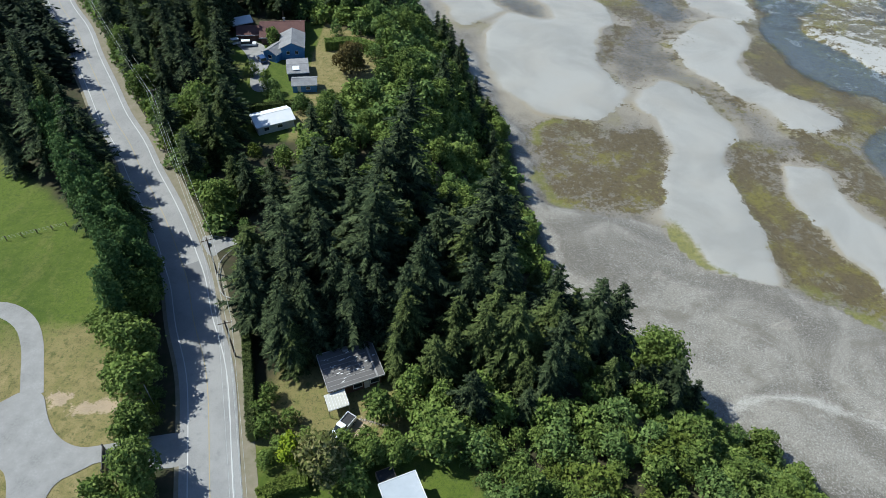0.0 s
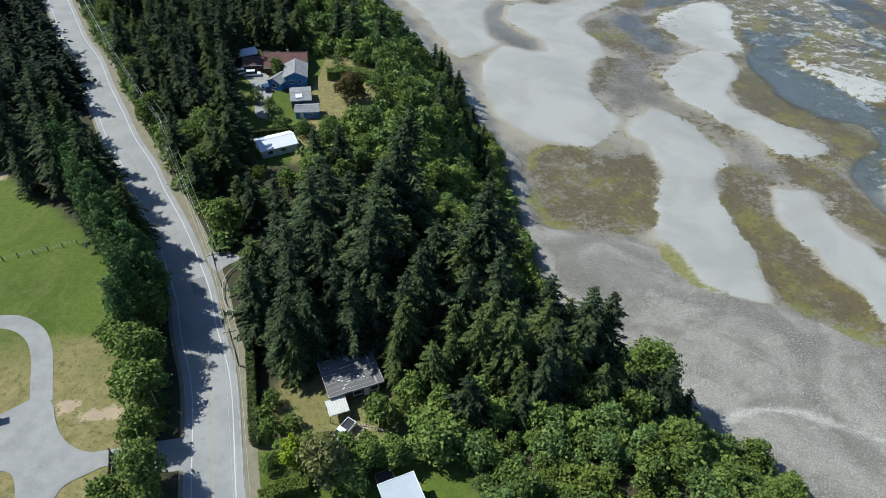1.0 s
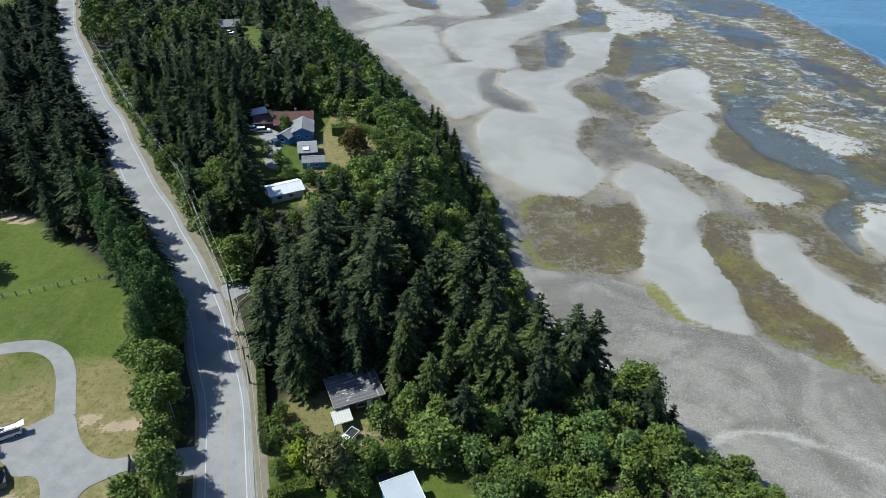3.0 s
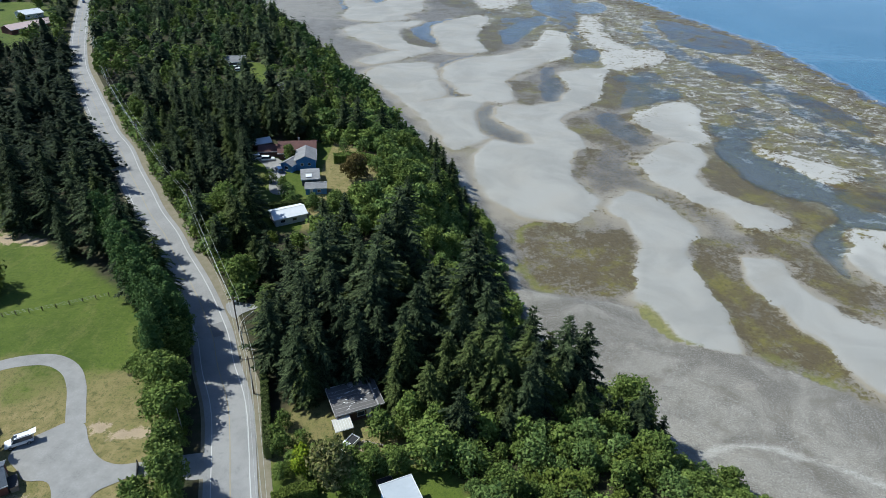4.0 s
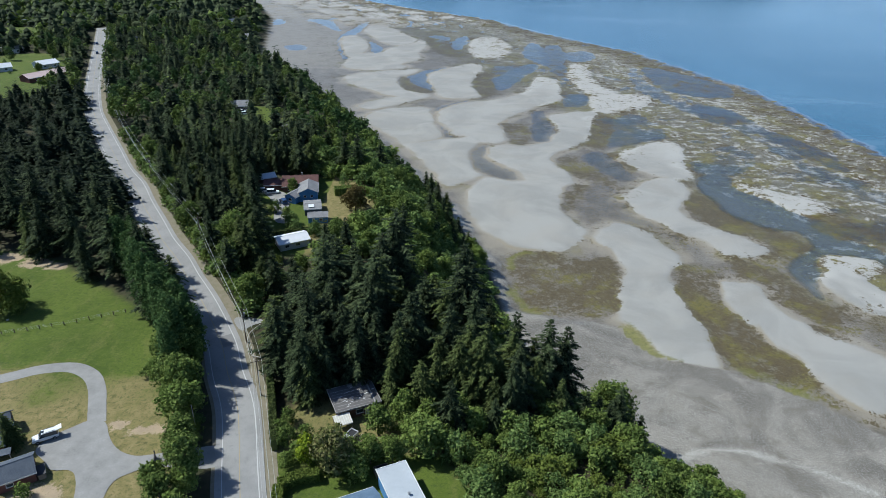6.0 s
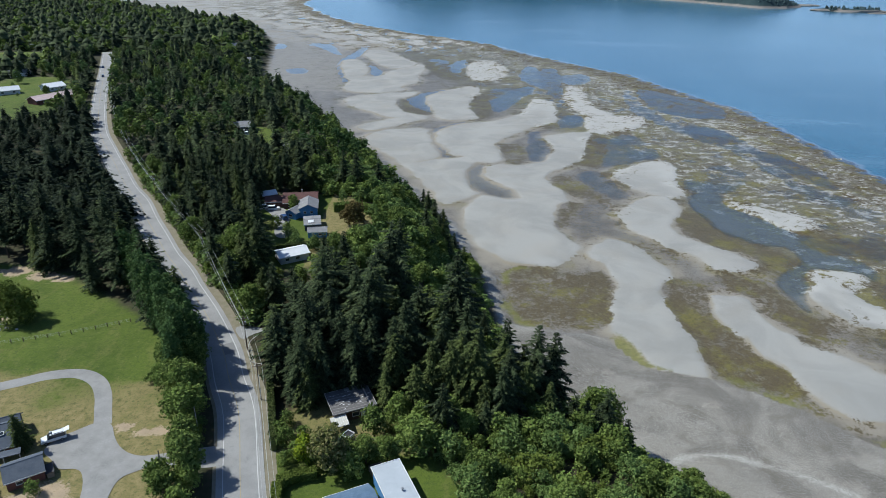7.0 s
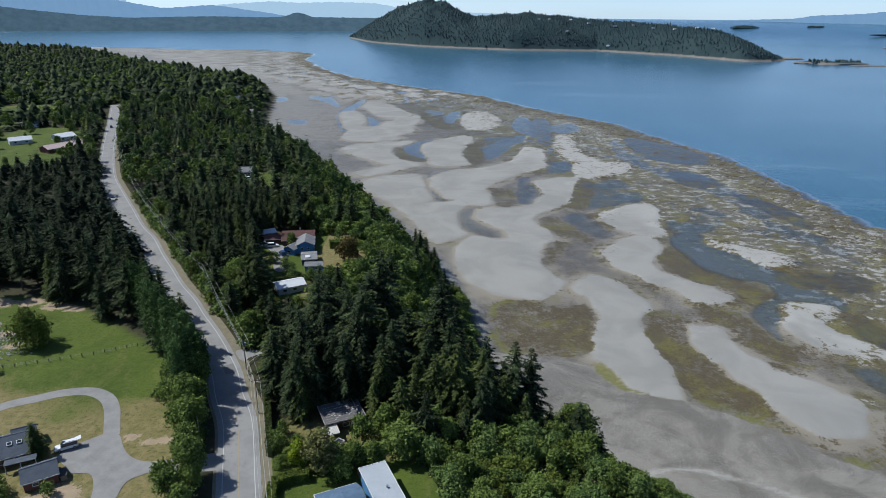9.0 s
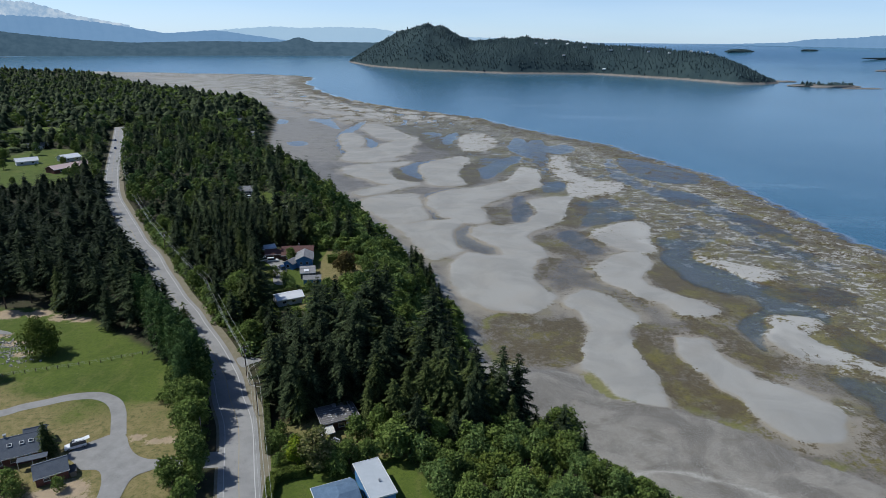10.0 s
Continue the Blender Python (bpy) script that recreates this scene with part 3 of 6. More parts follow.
def height(X, Y, want=False):
    back = toe(Y) - X
    out = edge(Y) - X
    zl = land_height(X, Y)
    wob = waves(X, Y, 22, 11, 3)
    X0, Y0 = X, Y
    X = X + 1.3 * waves(X0, Y0, 26, 71, 3)
    Y = Y + 2.0 * waves(X0, Y0, 34, 72, 3)
    bars = np.full(X.shape, -60.0)
    for b in BARS:
        bars = np.maximum(bars, inside(X, Y, round_off(b)))
    pool = np.zeros(X.shape)
    for b, deep in zip(POOLS, POOL_DEEP_BY):
        pool = np.maximum(pool, deep * smooth(-2.5, 2.5, inside(X, Y, round_off(b)) + 0.8 * wob))
    weeds = np.full(X.shape, -60.0)
    for b in WEEDS:
        weeds = np.maximum(weeds, inside(X, Y, round_off(b)))
    X, Y = X0, Y0
    span = np.maximum(edge(Y) - toe(Y), 1)
    part = np.clip(-back / span, 0, 1.5)
    farbar = smooth(0.2, 0.3, part) * (waves(X * 1.5 + Y * 0.5, Y * 0.55, 60, 21, 3) * 6 + 1.2)
    ragged = smooth(0.36, 0.66, part)
    bars = np.maximum(bars + 0.8 + 3.2 * smooth(330, 600, Y), np.minimum(farbar, 6) - 14 * (1 - smooth(760, 960, Y)))
    soft = 1.2 + 2.6 * smooth(-0.6, 0.7, waves(X, Y, 60, 13, 2)) + 1.5 * smooth(300, 600, Y)
    sand = smooth(-1.0, 1.0, (bars - 0.2 + 0.6 * wob * (0.3 + ragged)) / soft)
    sand = np.maximum(sand, 0.3 * smooth(16, 2, -bars) * smooth(0.3, 0.5, part))
    w1 = waves(X * 1.2 + Y * 0.45, Y * 0.42, 62, 91, 3)
    chan = smooth(0.2, 0.04, np.abs(w1)) * smooth(800, 900, Y) * smooth(0.1, 0.2, part) * (1 - smooth(0.75, 0.95, part))
    sand = np.maximum(sand, smooth(800, 900, Y) * smooth(0.2, 0.35, part) * (1 - smooth(0.55, 0.8, part)) * (0.7 + 0.2 * waves(X, Y * 0.6, 90, 92, 2)) * (1 - chan))
    sand = np.maximum(sand, (0.31 + 0.12 * smooth(0.72, 0.9, part)) * ragged * (1 - smooth(-4, 3, weeds)))
    sand = sand * (1 - 0.85 * smooth(-2, 2, weeds + 0.6 * wob))
    pool = pool * smooth(-0.5, 2.5, -bars + 0.6 * wob) * (1 - 0.7 * smooth(-3, 2, weeds))
    pool = np.maximum(pool, 0.6 * chan)
    pool = np.clip(pool + 0.36 * ragged * waves(X, Y, 48, 47, 3), 0, 1)
    lim = np.array(GRAVEL_EDGE, float)
    dg = along(X, Y, GRAVEL_EDGE)
    side = np.interp(X, lim[:, 0], lim[:, 1])
    gravel = smooth(-3, 3, np.where(Y < side, dg, -dg) + wob)
    strip = smooth(-1, 5, 7 + back + 2 * wob) * (Y < 420)
    gravel = np.maximum(gravel, strip)
    zb = -0.2 + 0.55 * sand - 0.85 * pool * (1 - sand * 0.6) - 0.3 * ragged * (1 - sand) + 0.07 * wob + 0.1 * ragged * waves(X, Y, 16, 43, 3)
    zb = zb + gravel * (0.25 + 1.4 * smooth(-45, 0, back))
    zb = zb - smooth(0, 70, -out) * 6 - smooth(-8, 5, -out) * 0.25 + 0.4 * smooth(-8, 10, -out) * (1 - smooth(10, 60, -out)) * waves(X, Y * 0.8, 12, 41, 3)
    w = smooth(-1.5, 1.5, back)
    z = zb * (1 - w) + np.maximum(zl, 1.6) * w
    if not want:
        return z
    slime = smooth(12, 0, np.where(Y > side, dg, 0)) * (Y > side) * (X > 15)
    green = slime
    near_bar = smooth(14, 1, np.abs(bars)) * smooth(-0.3, 0.5, waves(X, Y, 50, 19, 2) + 0.3 * waves(X, Y, 17, 20, 2))
    weed = 0.22 + 0.2 * smooth(0.25, 0.6, part) + 0.2 * waves(X, Y, 45, 17, 3) - 0.1 * pool + 0.45 * smooth(-5, 4, weeds) + 0.26 * near_bar + 0.3 * smooth(45, 5, np.abs(out - 8)) - 0.5 * smooth(-1, 4, bars) * (1 - 0.6 * ragged) + 0.08 * (Y > 600) - 0.25 * smooth(60, 25, -back) * (weeds < -4)
    rag = 0.12 + 0.42 * near_bar + 0.8 * ragged + 0.3 * smooth(-3, 2, weeds)
    slime_band = smooth(5, 0, np.abs(weeds - 1.0)) * smooth(0.1, 0.7, waves(X, Y, 60, 23, 2) + 0.35) * smooth(60, 20, -back)
    green = np.maximum(green * smooth(-0.6, 0.5, waves(X, Y, 40, 24, 2)), 0.75 * slime_band)
    shell = smooth(3.0, 0.0, along(X, Y, SHELL_RIDGE) + 0.7 * wob)
    return z, dict(shell=shell, damp=np.maximum(smooth(13, 0, -bars + 1.5 * wob) * (1 - 0.7 * smooth(-3, 2, weeds)), 0.75 * smooth(480, 620, Y) * smooth(0.4, 0.25, part)), shore=1 - w, sand=sand, gravel=gravel, weed=weed, slime=green, ragged=rag)


def ground_at(x, y):
    """The height of the ground at one place."""
    if float(toe(y)) - x > 6:
        return float(land_height(np.array([float(x)]), np.array([float(y)]))[0])
    return float(height(np.array([float(x)]), np.array([float(y)]))[0])


def ramp(*stops):
    """Grid lines from (start, step at that place) pairs, with steps growing in between."""
    out = [stops[0][0]]
    pos = [s[0] for s in stops]
    stp = [s[1] for s in stops]
    while out[-1] < pos[-1]:
        out.append(out[-1] + float(np.interp(out[-1], pos, stp)))
    return np.array(out)


def sheet(name, xs, ys, zfun, mat, label, category, smooth_it=True):
    X, Y = np.meshgrid(xs, ys)
    Z, attrs = zfun(X, Y)
    n, m = len(xs), len(ys)
    me = bpy.data.meshes.new(name)
    me.vertices.add(n * m)
    me.vertices.foreach_set("co", np.stack([X, Y, Z], -1).astype(np.float32).ravel())
    i = (np.arange(m - 1)[:, None] * n + np.arange(n - 1)[None, :]).ravel()
    quads = np.stack([i, i + 1, i + n + 1, i + n], 1).astype(np.int32)
    me.loops.add(quads.size)
    me.polygons.add(len(quads))
    me.loops.foreach_set("vertex_index", quads.ravel())
    me.polygons.foreach_set("loop_start", np.arange(0, quads.size, 4, dtype=np.int32))
    me.update(calc_edges=True)
    me.polygons.foreach_set("use_smooth", np.ones(len(quads), bool))
    for key, v in attrs.items():
        me.attributes.new(key, "FLOAT", "POINT").data.foreach_set("value", v.astype(np.float32).ravel())
    me.materials.append(mat)
    return tagged(new(name, me), label, category, kind="structure")


def ground_z(X, Y):
    z, a = height(X, Y, True)
    op = inside(X, Y, round_off(FIELD))
    for yd in YARDS:
        op = np.maximum(op, inside(X, Y, round_off(yd)))
    a["open"] = smooth(-1.5, 1.5, op + waves(X, Y, 9, 51, 2))
    a["dry"] = smooth(88, 58, Y + 0.25 * (X + 75)) * (X < -40) * 0.85 + 0.25 * waves(X, Y, 40, 52, 3) * (X < -40) + 0.2 * (Y > 140) + 0.25 * (X > -40) + 0.35 * (X > -40) * (Y > 50)
    bare = [(-62, 58.5, 4), (-57.6, 56.8, 3.6), (-53.2, 57.6, 3.6), (-68, 40, 7), (-72, 37, 7), (-64, 36, 4), (-150, 130, 12), (-138, 130, 10), (-128, 131, 9), (-118, 128, 8), (-111, 126, 6), (-165, 128, 12), (-131, 114, 6), (-122, 108, 6), (-116, 101, 5), (-12, 55, 4), (-16, 52, 4)]
    a["bare"] = np.max([smooth(r, r * 0.2, np.hypot(X - u, (Y - v) * 1.6) + 0.16 * r * waves(X, Y, 7, 55, 3)) for u, v, r in bare], 0)
    return z, a


xs = ramp((-2600, 120), (-700, 25), (-260, 6), (-110, 1.6), (210, 1.6), (300, 3), (500, 30), (3800, 200))
ys = ramp((-160, 10), (20, 2.0), (120, 1.4), (330, 1.6), (600, 3), (1000, 8), (2300, 40), (4900, 120))
sheet("ground", xs, ys, ground_z, GROUND, "upland, wooded bluff and tidal flat in one sheet of earth, sand and gravel", "ground")


def water_z(X, Y):
    z = height(X, Y)
    far = smooth(3400, 4900, np.hypot(X, Y)) * smooth(0.1, 0.24, X / np.maximum(Y, 1))
    return SEA + 92 * far, dict(calm=smooth(1500, 2300, Y - 0.3 * X) * smooth(300, -300, X), depth=np.maximum(SEA - z, 0) + smooth(-3, 20, X - edge(Y) + 3 * waves(X, Y, 30, 81, 3)) * 3)


wx = ramp((-2300, 90), (-400, 20), (-110, 3.2), (210, 3.2), (320, 6), (600, 60), (4700, 180))
wy = ramp((-160, 20), (60, 3.4), (330, 3.4), (640, 6), (1100, 16), (2300, 60), (4900, 90))
sheet("water", wx, wy, water_z, WATER, "calm blue sea that runs up into tide pools between the sandbars", "sea")


# ---- mesh helpers ----
def part(name, bm, mat, parent=None, label="", flat=True):
    """Link a bmesh as one mesh object, under a thing or a part where one is given."""
    me = bpy.data.meshes.new(name)
    bm.to_mesh(me)
    bm.free()
    me.materials.append(mat)
    if not flat:
        me.polygons.foreach_set("use_smooth", np.ones(len(me.polygons), bool))
    ob = new(name, me)
    if parent:
        ob.parent = parent
    return tagged(ob, label)


def raw(name, verts, faces, mat, parent=None, flat=True):
    me = bpy.data.meshes.new(name)
    me.from_pydata(verts, [], faces)
    me.materials.append(mat)
    if not flat:
        me.polygons.foreach_set("use_smooth", np.ones(len(me.polygons), bool))
    ob = new(name, me)
    if parent:
        ob.parent = parent
    return ob


def thing(name, m, label, category, group="", kind=""):
    ob = new(name)
    ob.matrix_basis = m
    ob.empty_display_size = 0.2
    return tagged(ob, label, category, group, kind)


def add_box(bm, x0, y0, z0, x1, y1, z1, bevel=0.0, m=None):
    r = bmesh.ops.create_cube(bm, size=1.0)["verts"]
    bmesh.ops.scale(bm, vec=(x1 - x0, y1 - y0, z1 - z0), verts=r)
    bmesh.ops.translate(bm, vec=((x0 + x1) / 2, (y0 + y1) / 2, (z0 + z1) / 2), verts=r)
    if bevel:
        es = list({e for v in r for e in v.link_edges})
        r = list({v for f in bmesh.ops.bevel(bm, geom=es, offset=bevel, segments=1, affect="EDGES")["faces"] for v in f.verts} | {v for v in r if v.is_valid})
    if m is not None:
        bmesh.ops.transform(bm, matrix=m, verts=[v for v in r if v.is_valid])
    return bm


def box(*a, **k):
    return add_box(bmesh.new(), *a, **k)


def rod(points, radius, sides=6, taper=1.0):
    """A round bar along a line of points."""
    bm = bmesh.new()
    pts = [Vector(p) for p in points]
    rings = []
    for i, p in enumerate(pts):
        way = (pts[min(i + 1, len(pts) - 1)] - pts[max(i - 1, 0)]).normalized()
        q = way.to_track_quat("Z", "Y")
        r = radius * (1 + (taper - 1) * i / max(1, len(pts) - 1))
        rings.append([bm.verts.new(p + q @ Vector((r * math.cos(a), r * math.sin(a), 0))) for a in [6.2832 * k / sides for k in range(sides)]])
    for a, b in zip(rings, rings[1:]):
        for k in range(sides):
            bm.faces.new((a[k], a[(k + 1) % sides], b[(k + 1) % sides], b[k]))
    bm.faces.new(rings[0][::-1])
    bm.faces.new(rings[-1])
    return bm


# ---- trees ----
def conifer_crown(r, high, wide, bare, rows, boughs, droop, ragged, sprays=21, blunt=0.62, broad=0.1):
    """Whorls of drooping boughs, each a spine with many narrow sprays on both sides and a tip."""
    V, F = [], []
    turn0 = r.uniform(0, 6)
    for w in range(rows):
        u = (w + r.uniform(0, 0.8)) / rows
        z = high * (bare + (1 - bare) * u)
        reach = wide * (1 - u) ** blunt * (0.7 + 0.3 * min(1, u * 4)) * (1 + 0.2 * math.sin(w * 1.9 + turn0)) + 0.15
        n = max(4, int(boughs * (1 - 0.5 * u)))
        turn = r.uniform(0, 6.28)
        for b in range(n):
            if r.random() < 0.1:
                continue
            a = turn + 6.28 * b / n + r.uniform(-0.35, 0.35)
            L = reach * r.uniform(1 - ragged, 1.15) * (1 + 0.2 * math.sin(a * 2 + turn0) + 0.22 * math.sin(a * 3 - z * 0.9 + turn0))
            dr = droop * r.uniform(0.5, 1.4)
            tilt = r.uniform(-0.1, 0.3) + (0.5 if u > 0.9 else 0)
            ca, sa = math.cos(a), math.sin(a)
            count = max(4, int(sprays * (0.45 + 0.55 * L / wide)))
            for j in range(count):
                q = 0.25 + 0.75 * (j + r.random()) / count
                off = (1 if j % 2 else -1) * r.uniform(0.35, 1.2) if j < count - 1 else 0.0
                l = (0.27 - 0.16 * q) * L * r.uniform(0.6, 1.4) + 0.22 + broad * 0.5
                wd = broad * r.uniform(0.7, 1.4) + 0.035 * L
                x0, dx, dy = L * q, math.cos(off), math.sin(off)
                z0 = tilt * x0 - dr * x0 * x0 / (L + 0.1) + r.uniform(-0.1, 0.1)
                k, dz = len(V), -l * r.uniform(0.0, 0.55)
                for px, py, pz in ((x0 - dy * wd, dx * wd, z0 + r.uniform(-0.12, 0.12)), (x0 + dx * l, dy * l, z0 + dz), (x0 + dy * wd, -dx * wd, z0 + r.uniform(-0.12, 0.12))):
                    V.append((px * ca - py * sa, px * sa + py * ca, z + pz))
                F.append((k, k + 1, k + 2))
    return V, F


def tiers(r, high, wide, count, sides, base=0.04, blunt=0.75):
    """Ragged skirts one over another: the closed inner body of a conifer."""
    V, F = [], []
    for t in range(count):
        u = t / count
        rad, off, b = wide * (1 - u) ** blunt, r.uniform(0, 6.28), len(V)
        z0 = high * (base + (1 - base) * u)
        V.append((0, 0, min(high, z0 + high * 1.9 / (count + 1))))
        for s in range(sides * 2):
            a = off + 3.1416 * s / sides
            d = rad * (r.uniform(0.75, 1.2) if s % 2 else r.uniform(0.5, 0.75))
            V.append((d * math.cos(a), d * math.sin(a), z0 + r.uniform(-0.03, 0.03) * high))
        F += [(b, b + 1 + s, b + 1 + (s + 1) % (sides * 2)) for s in range(sides * 2)]
    return V, F


def joined(p, q):
    n = len(p[0])
    return p[0] + q[0], p[1] + [tuple(i + n for i in f) for f in q[1]]


def leafy_crown(r, lobes, clumps, size):
    """Lobes (x, y, z, radius) covered and filled with small bent leaf clumps."""
    V, F = [], []
    for lx, ly, lz, lr in lobes:
        for _ in range(int(clumps * lr * lr)):
            d = Vector((r.gauss(0, 1), r.gauss(0, 1), r.gauss(0, 1) + 0.3)).normalized()
            p = Vector((lx, ly, lz)) + d * lr * (r.uniform(0.55, 1.0) + (r.uniform(0, 0.35) if r.random() < 0.4 else 0)) * (1 + 0.18 * math.sin(5 * d.x + 4 * d.y + lx * 3))
            nrm = (d * 0.8 + Vector((r.uniform(-1, 1), r.uniform(-1, 1), r.uniform(-0.5, 1.2))) * 0.9).normalized()
            q = nrm.to_track_quat("Z", "Y") @ Euler((0, 0, r.uniform(0, 6.28))).to_quaternion()
            s = size * r.uniform(0.5, 1.3)
            k = len(V)
            for x, y, z in ((-s, -0.1 * s, -0.3 * s), (-0.1 * s, -0.6 * s, 0), (s, -0.2 * s, -0.35 * s), (0.1 * s, 0.65 * s, 0.1 * s)):
                V.append(tuple(p + q @ Vector((x, y, z))))
            F += [(k, k + 1, k + 3), (k + 1, k + 2, k + 3)] if r.random() < 0.5 else [(k, k + 1, k + 2)]
    return V, F


def trunk_mesh(r, high, thick, limbs=0, spread=2.0):
    bm = rod([(0, 0, -1.0), (0, 0, high * 0.3), (r.uniform(-0.1, 0.1) * high * 0.1, 0, high * 0.65), (0, 0, high)], thick, 7, 0.12)
    for _ in range(limbs):
        a, z = r.uniform(0, 6.28), high * r.uniform(0.3, 0.75)
        t = rod([(0, 0, z), (math.cos(a) * spread * 0.5, math.sin(a) * spread * 0.5, z + spread * 0.35), (math.cos(a) * spread, math.sin(a) * spread, z + spread * 0.75)], thick * 0.4, 5, 0.3)
        me = bpy.data.meshes.new("tmp")
        t.to_mesh(me)
        t.free()
        bm.from_mesh(me)
        bpy.data.meshes.remove(me)
    return bm


def tree(name, crown, trunk, mat, label):
    ob = thing(name, Matrix.Translation((0, 0, -500)), label, "tree")
    part("trunk", trunk, BARK, ob)
    raw("crown", crown[0], crown[1], mat, ob)
    return ob


def lobes_round(r, high, wide, n, low=0.3):
    out = [(0, 0, high * (0.5 + low / 2), wide * 0.62)]
    for i in range(n):
        a, u = 2.4 * i + r.uniform(-0.4, 0.4), (i + 0.5) / n
        z = high * (low + (0.93 - low) * u)
        k = wide * math.sin(math.pi * (0.2 + 0.75 * u)) * r.uniform(0.5, 0.75)
        out.append((k * math.cos(a), k * math.sin(a), z, wide * r.uniform(0.2, 0.46)))
    return out


def lobes_column(r, high, wide, n):
    return [(wide * 0.4 * math.cos(2.4 * i) * r.uniform(0.5, 1), wide * 0.4 * math.sin(2.4 * i) * r.uniform(0.5, 1), high * (0.08 + 0.86 * (i + 0.5) / n), wide * (0.42 + 0.4 * math.sin(3.14 * min(1, (i + 1.5) / n))) * r.uniform(0.75, 1.1)) for i in range(n)]


R = random.Random(5)
FIRS = [tree("fir_tree", joined(conifer_crown(R, h, w, b, rows, 13, dr, rg), tiers(R, h * 0.93, w * 0.42, 8, 6, b)), trunk_mesh(R, h * 0.97, 0.36), FIR, "tall dark green fir tree in the bluff woods")
        for h, w, b, rows, dr, rg in ((24, 5.4, 0.1, 33, 0.35, 0.55), (25, 6.0, 0.16, 31, 0.25, 0.6), (20, 5.0, 0.08, 31, 0.4, 0.5), (25, 5.0, 0.3, 26, 0.2, 0.65))]
CEDARS = [tree("cedar_tree", joined(conifer_crown(R, h, w, 0.04, rows, 13, 0.55, rg), tiers(R, h * 0.93, w * 0.5, 8, 6)), trunk_mesh(R, h * 0.96, 0.36), CEDAR, "yellowish green cedar tree with drooping sprays")
          for h, w, rows, rg in ((20, 5.0, 34, 0.5), (16, 4.6, 30, 0.5))]
MAPLES = [tree("maple_tree", leafy_crown(R, lobes_round(R, h, w, n), 58, 0.41), trunk_mesh(R, h * 0.8, 0.28, 5, w * 0.6), MAPLE, "broad bright green maple tree in full leaf")
          for h, w, n in ((12, 4.6, 22), (10, 4.2, 19), (8, 3.4, 15))]
POPLARS = [tree("poplar_tree", leafy_crown(R, lobes_column(R, h, w, 17), 75, 0.37), trunk_mesh(R, h * 0.9, 0.24), POPLAR, "slim upright poplar tree beside the road")
           for h, w in ((21, 2.7), (19, 2.4))]
BUSHES = [tree("bush", leafy_crown(R, lobes_round(R, h, w, 11, 0.15), 112, 0.25), trunk_mesh(R, h * 0.6, 0.1, 3, w * 0.4), MAPLE, "leafy green bush among the trees")
          for h, w in ((3.2, 2.0), (4.2, 2.4))]
BUSHES += [tree("bush", leafy_crown(R, lobes_round(R, h, w, 13, 0.1), 98, 0.24), trunk_mesh(R, h * 0.6, 0.1, 3, w * 0.4), m, "leafy green bush among the trees")
           for h, w, m in ((3.6, 2.6, ALDER), (4.6, 2.2, ALDER), (3.0, 2.6, HEDGE))]
MAPLES += [tree("alder_tree", leafy_crown(R, lobes_round(R, 9.5, 3.4, 22, 0.12), 58, 0.38), trunk_mesh(R, 8, 0.2, 4, 1.8), ALDER, "pale green alder tree on the bluff slope")]
GIANT = tree("maple_tree", leafy_crown(R, lobes_round(R, 18.5, 7.0, 34), 50, 0.45), trunk_mesh(R, 14, 0.4, 6, 4.0), MAPLE, "great bright green maple tree at the beach edge")
GOLD = tree("golden_tree", leafy_crown(R, lobes_round(R, 6.5, 2.7, 12, 0.15), 90, 0.34), trunk_mesh(R, 5, 0.16, 4, 1.4), GOLDEN, "small golden yellow leafed garden tree")
BRONZED = tree("plum_tree", leafy_crown(R, lobes_round(R, 8, 4.6, 14, 0.25), 55, 0.42), trunk_mesh(R, 6, 0.22, 5, 2.4), BRONZE, "bronze leafed plum tree in a garden")
BLOOM = tree("flowering_tree", leafy_crown(R, lobes_round(R, 9, 3.9, 15, 0.15), 75, 0.38), trunk_mesh(R, 7, 0.2, 5, 1.8), BLOSSOM, "garden tree with pale faded blossom")
WILLOW = tree("willow_tree", leafy_crown(R, lobes_round(R, 10, 5.2, 16, 0.12), 50, 0.42), trunk_mesh(R, 8, 0.35, 5, 2.4), HEDGE, "round yellowish green willow tree in the field")
PROTOS = FIRS + CEDARS + MAPLES + POPLARS + BUSHES + [GIANT, GOLD, BRONZED, BLOOM, WILLOW]


def plant(proto, x, y, k=1.0, sink=0.0, kz=1.0):
    z = ground_at(x, y)
    turn = R.uniform(0, 360)
    ob = copy_thing(proto, pose(x, y, z - sink, 0, 0, turn))
    ob.scale = (k, k, k * kz)
    return ob


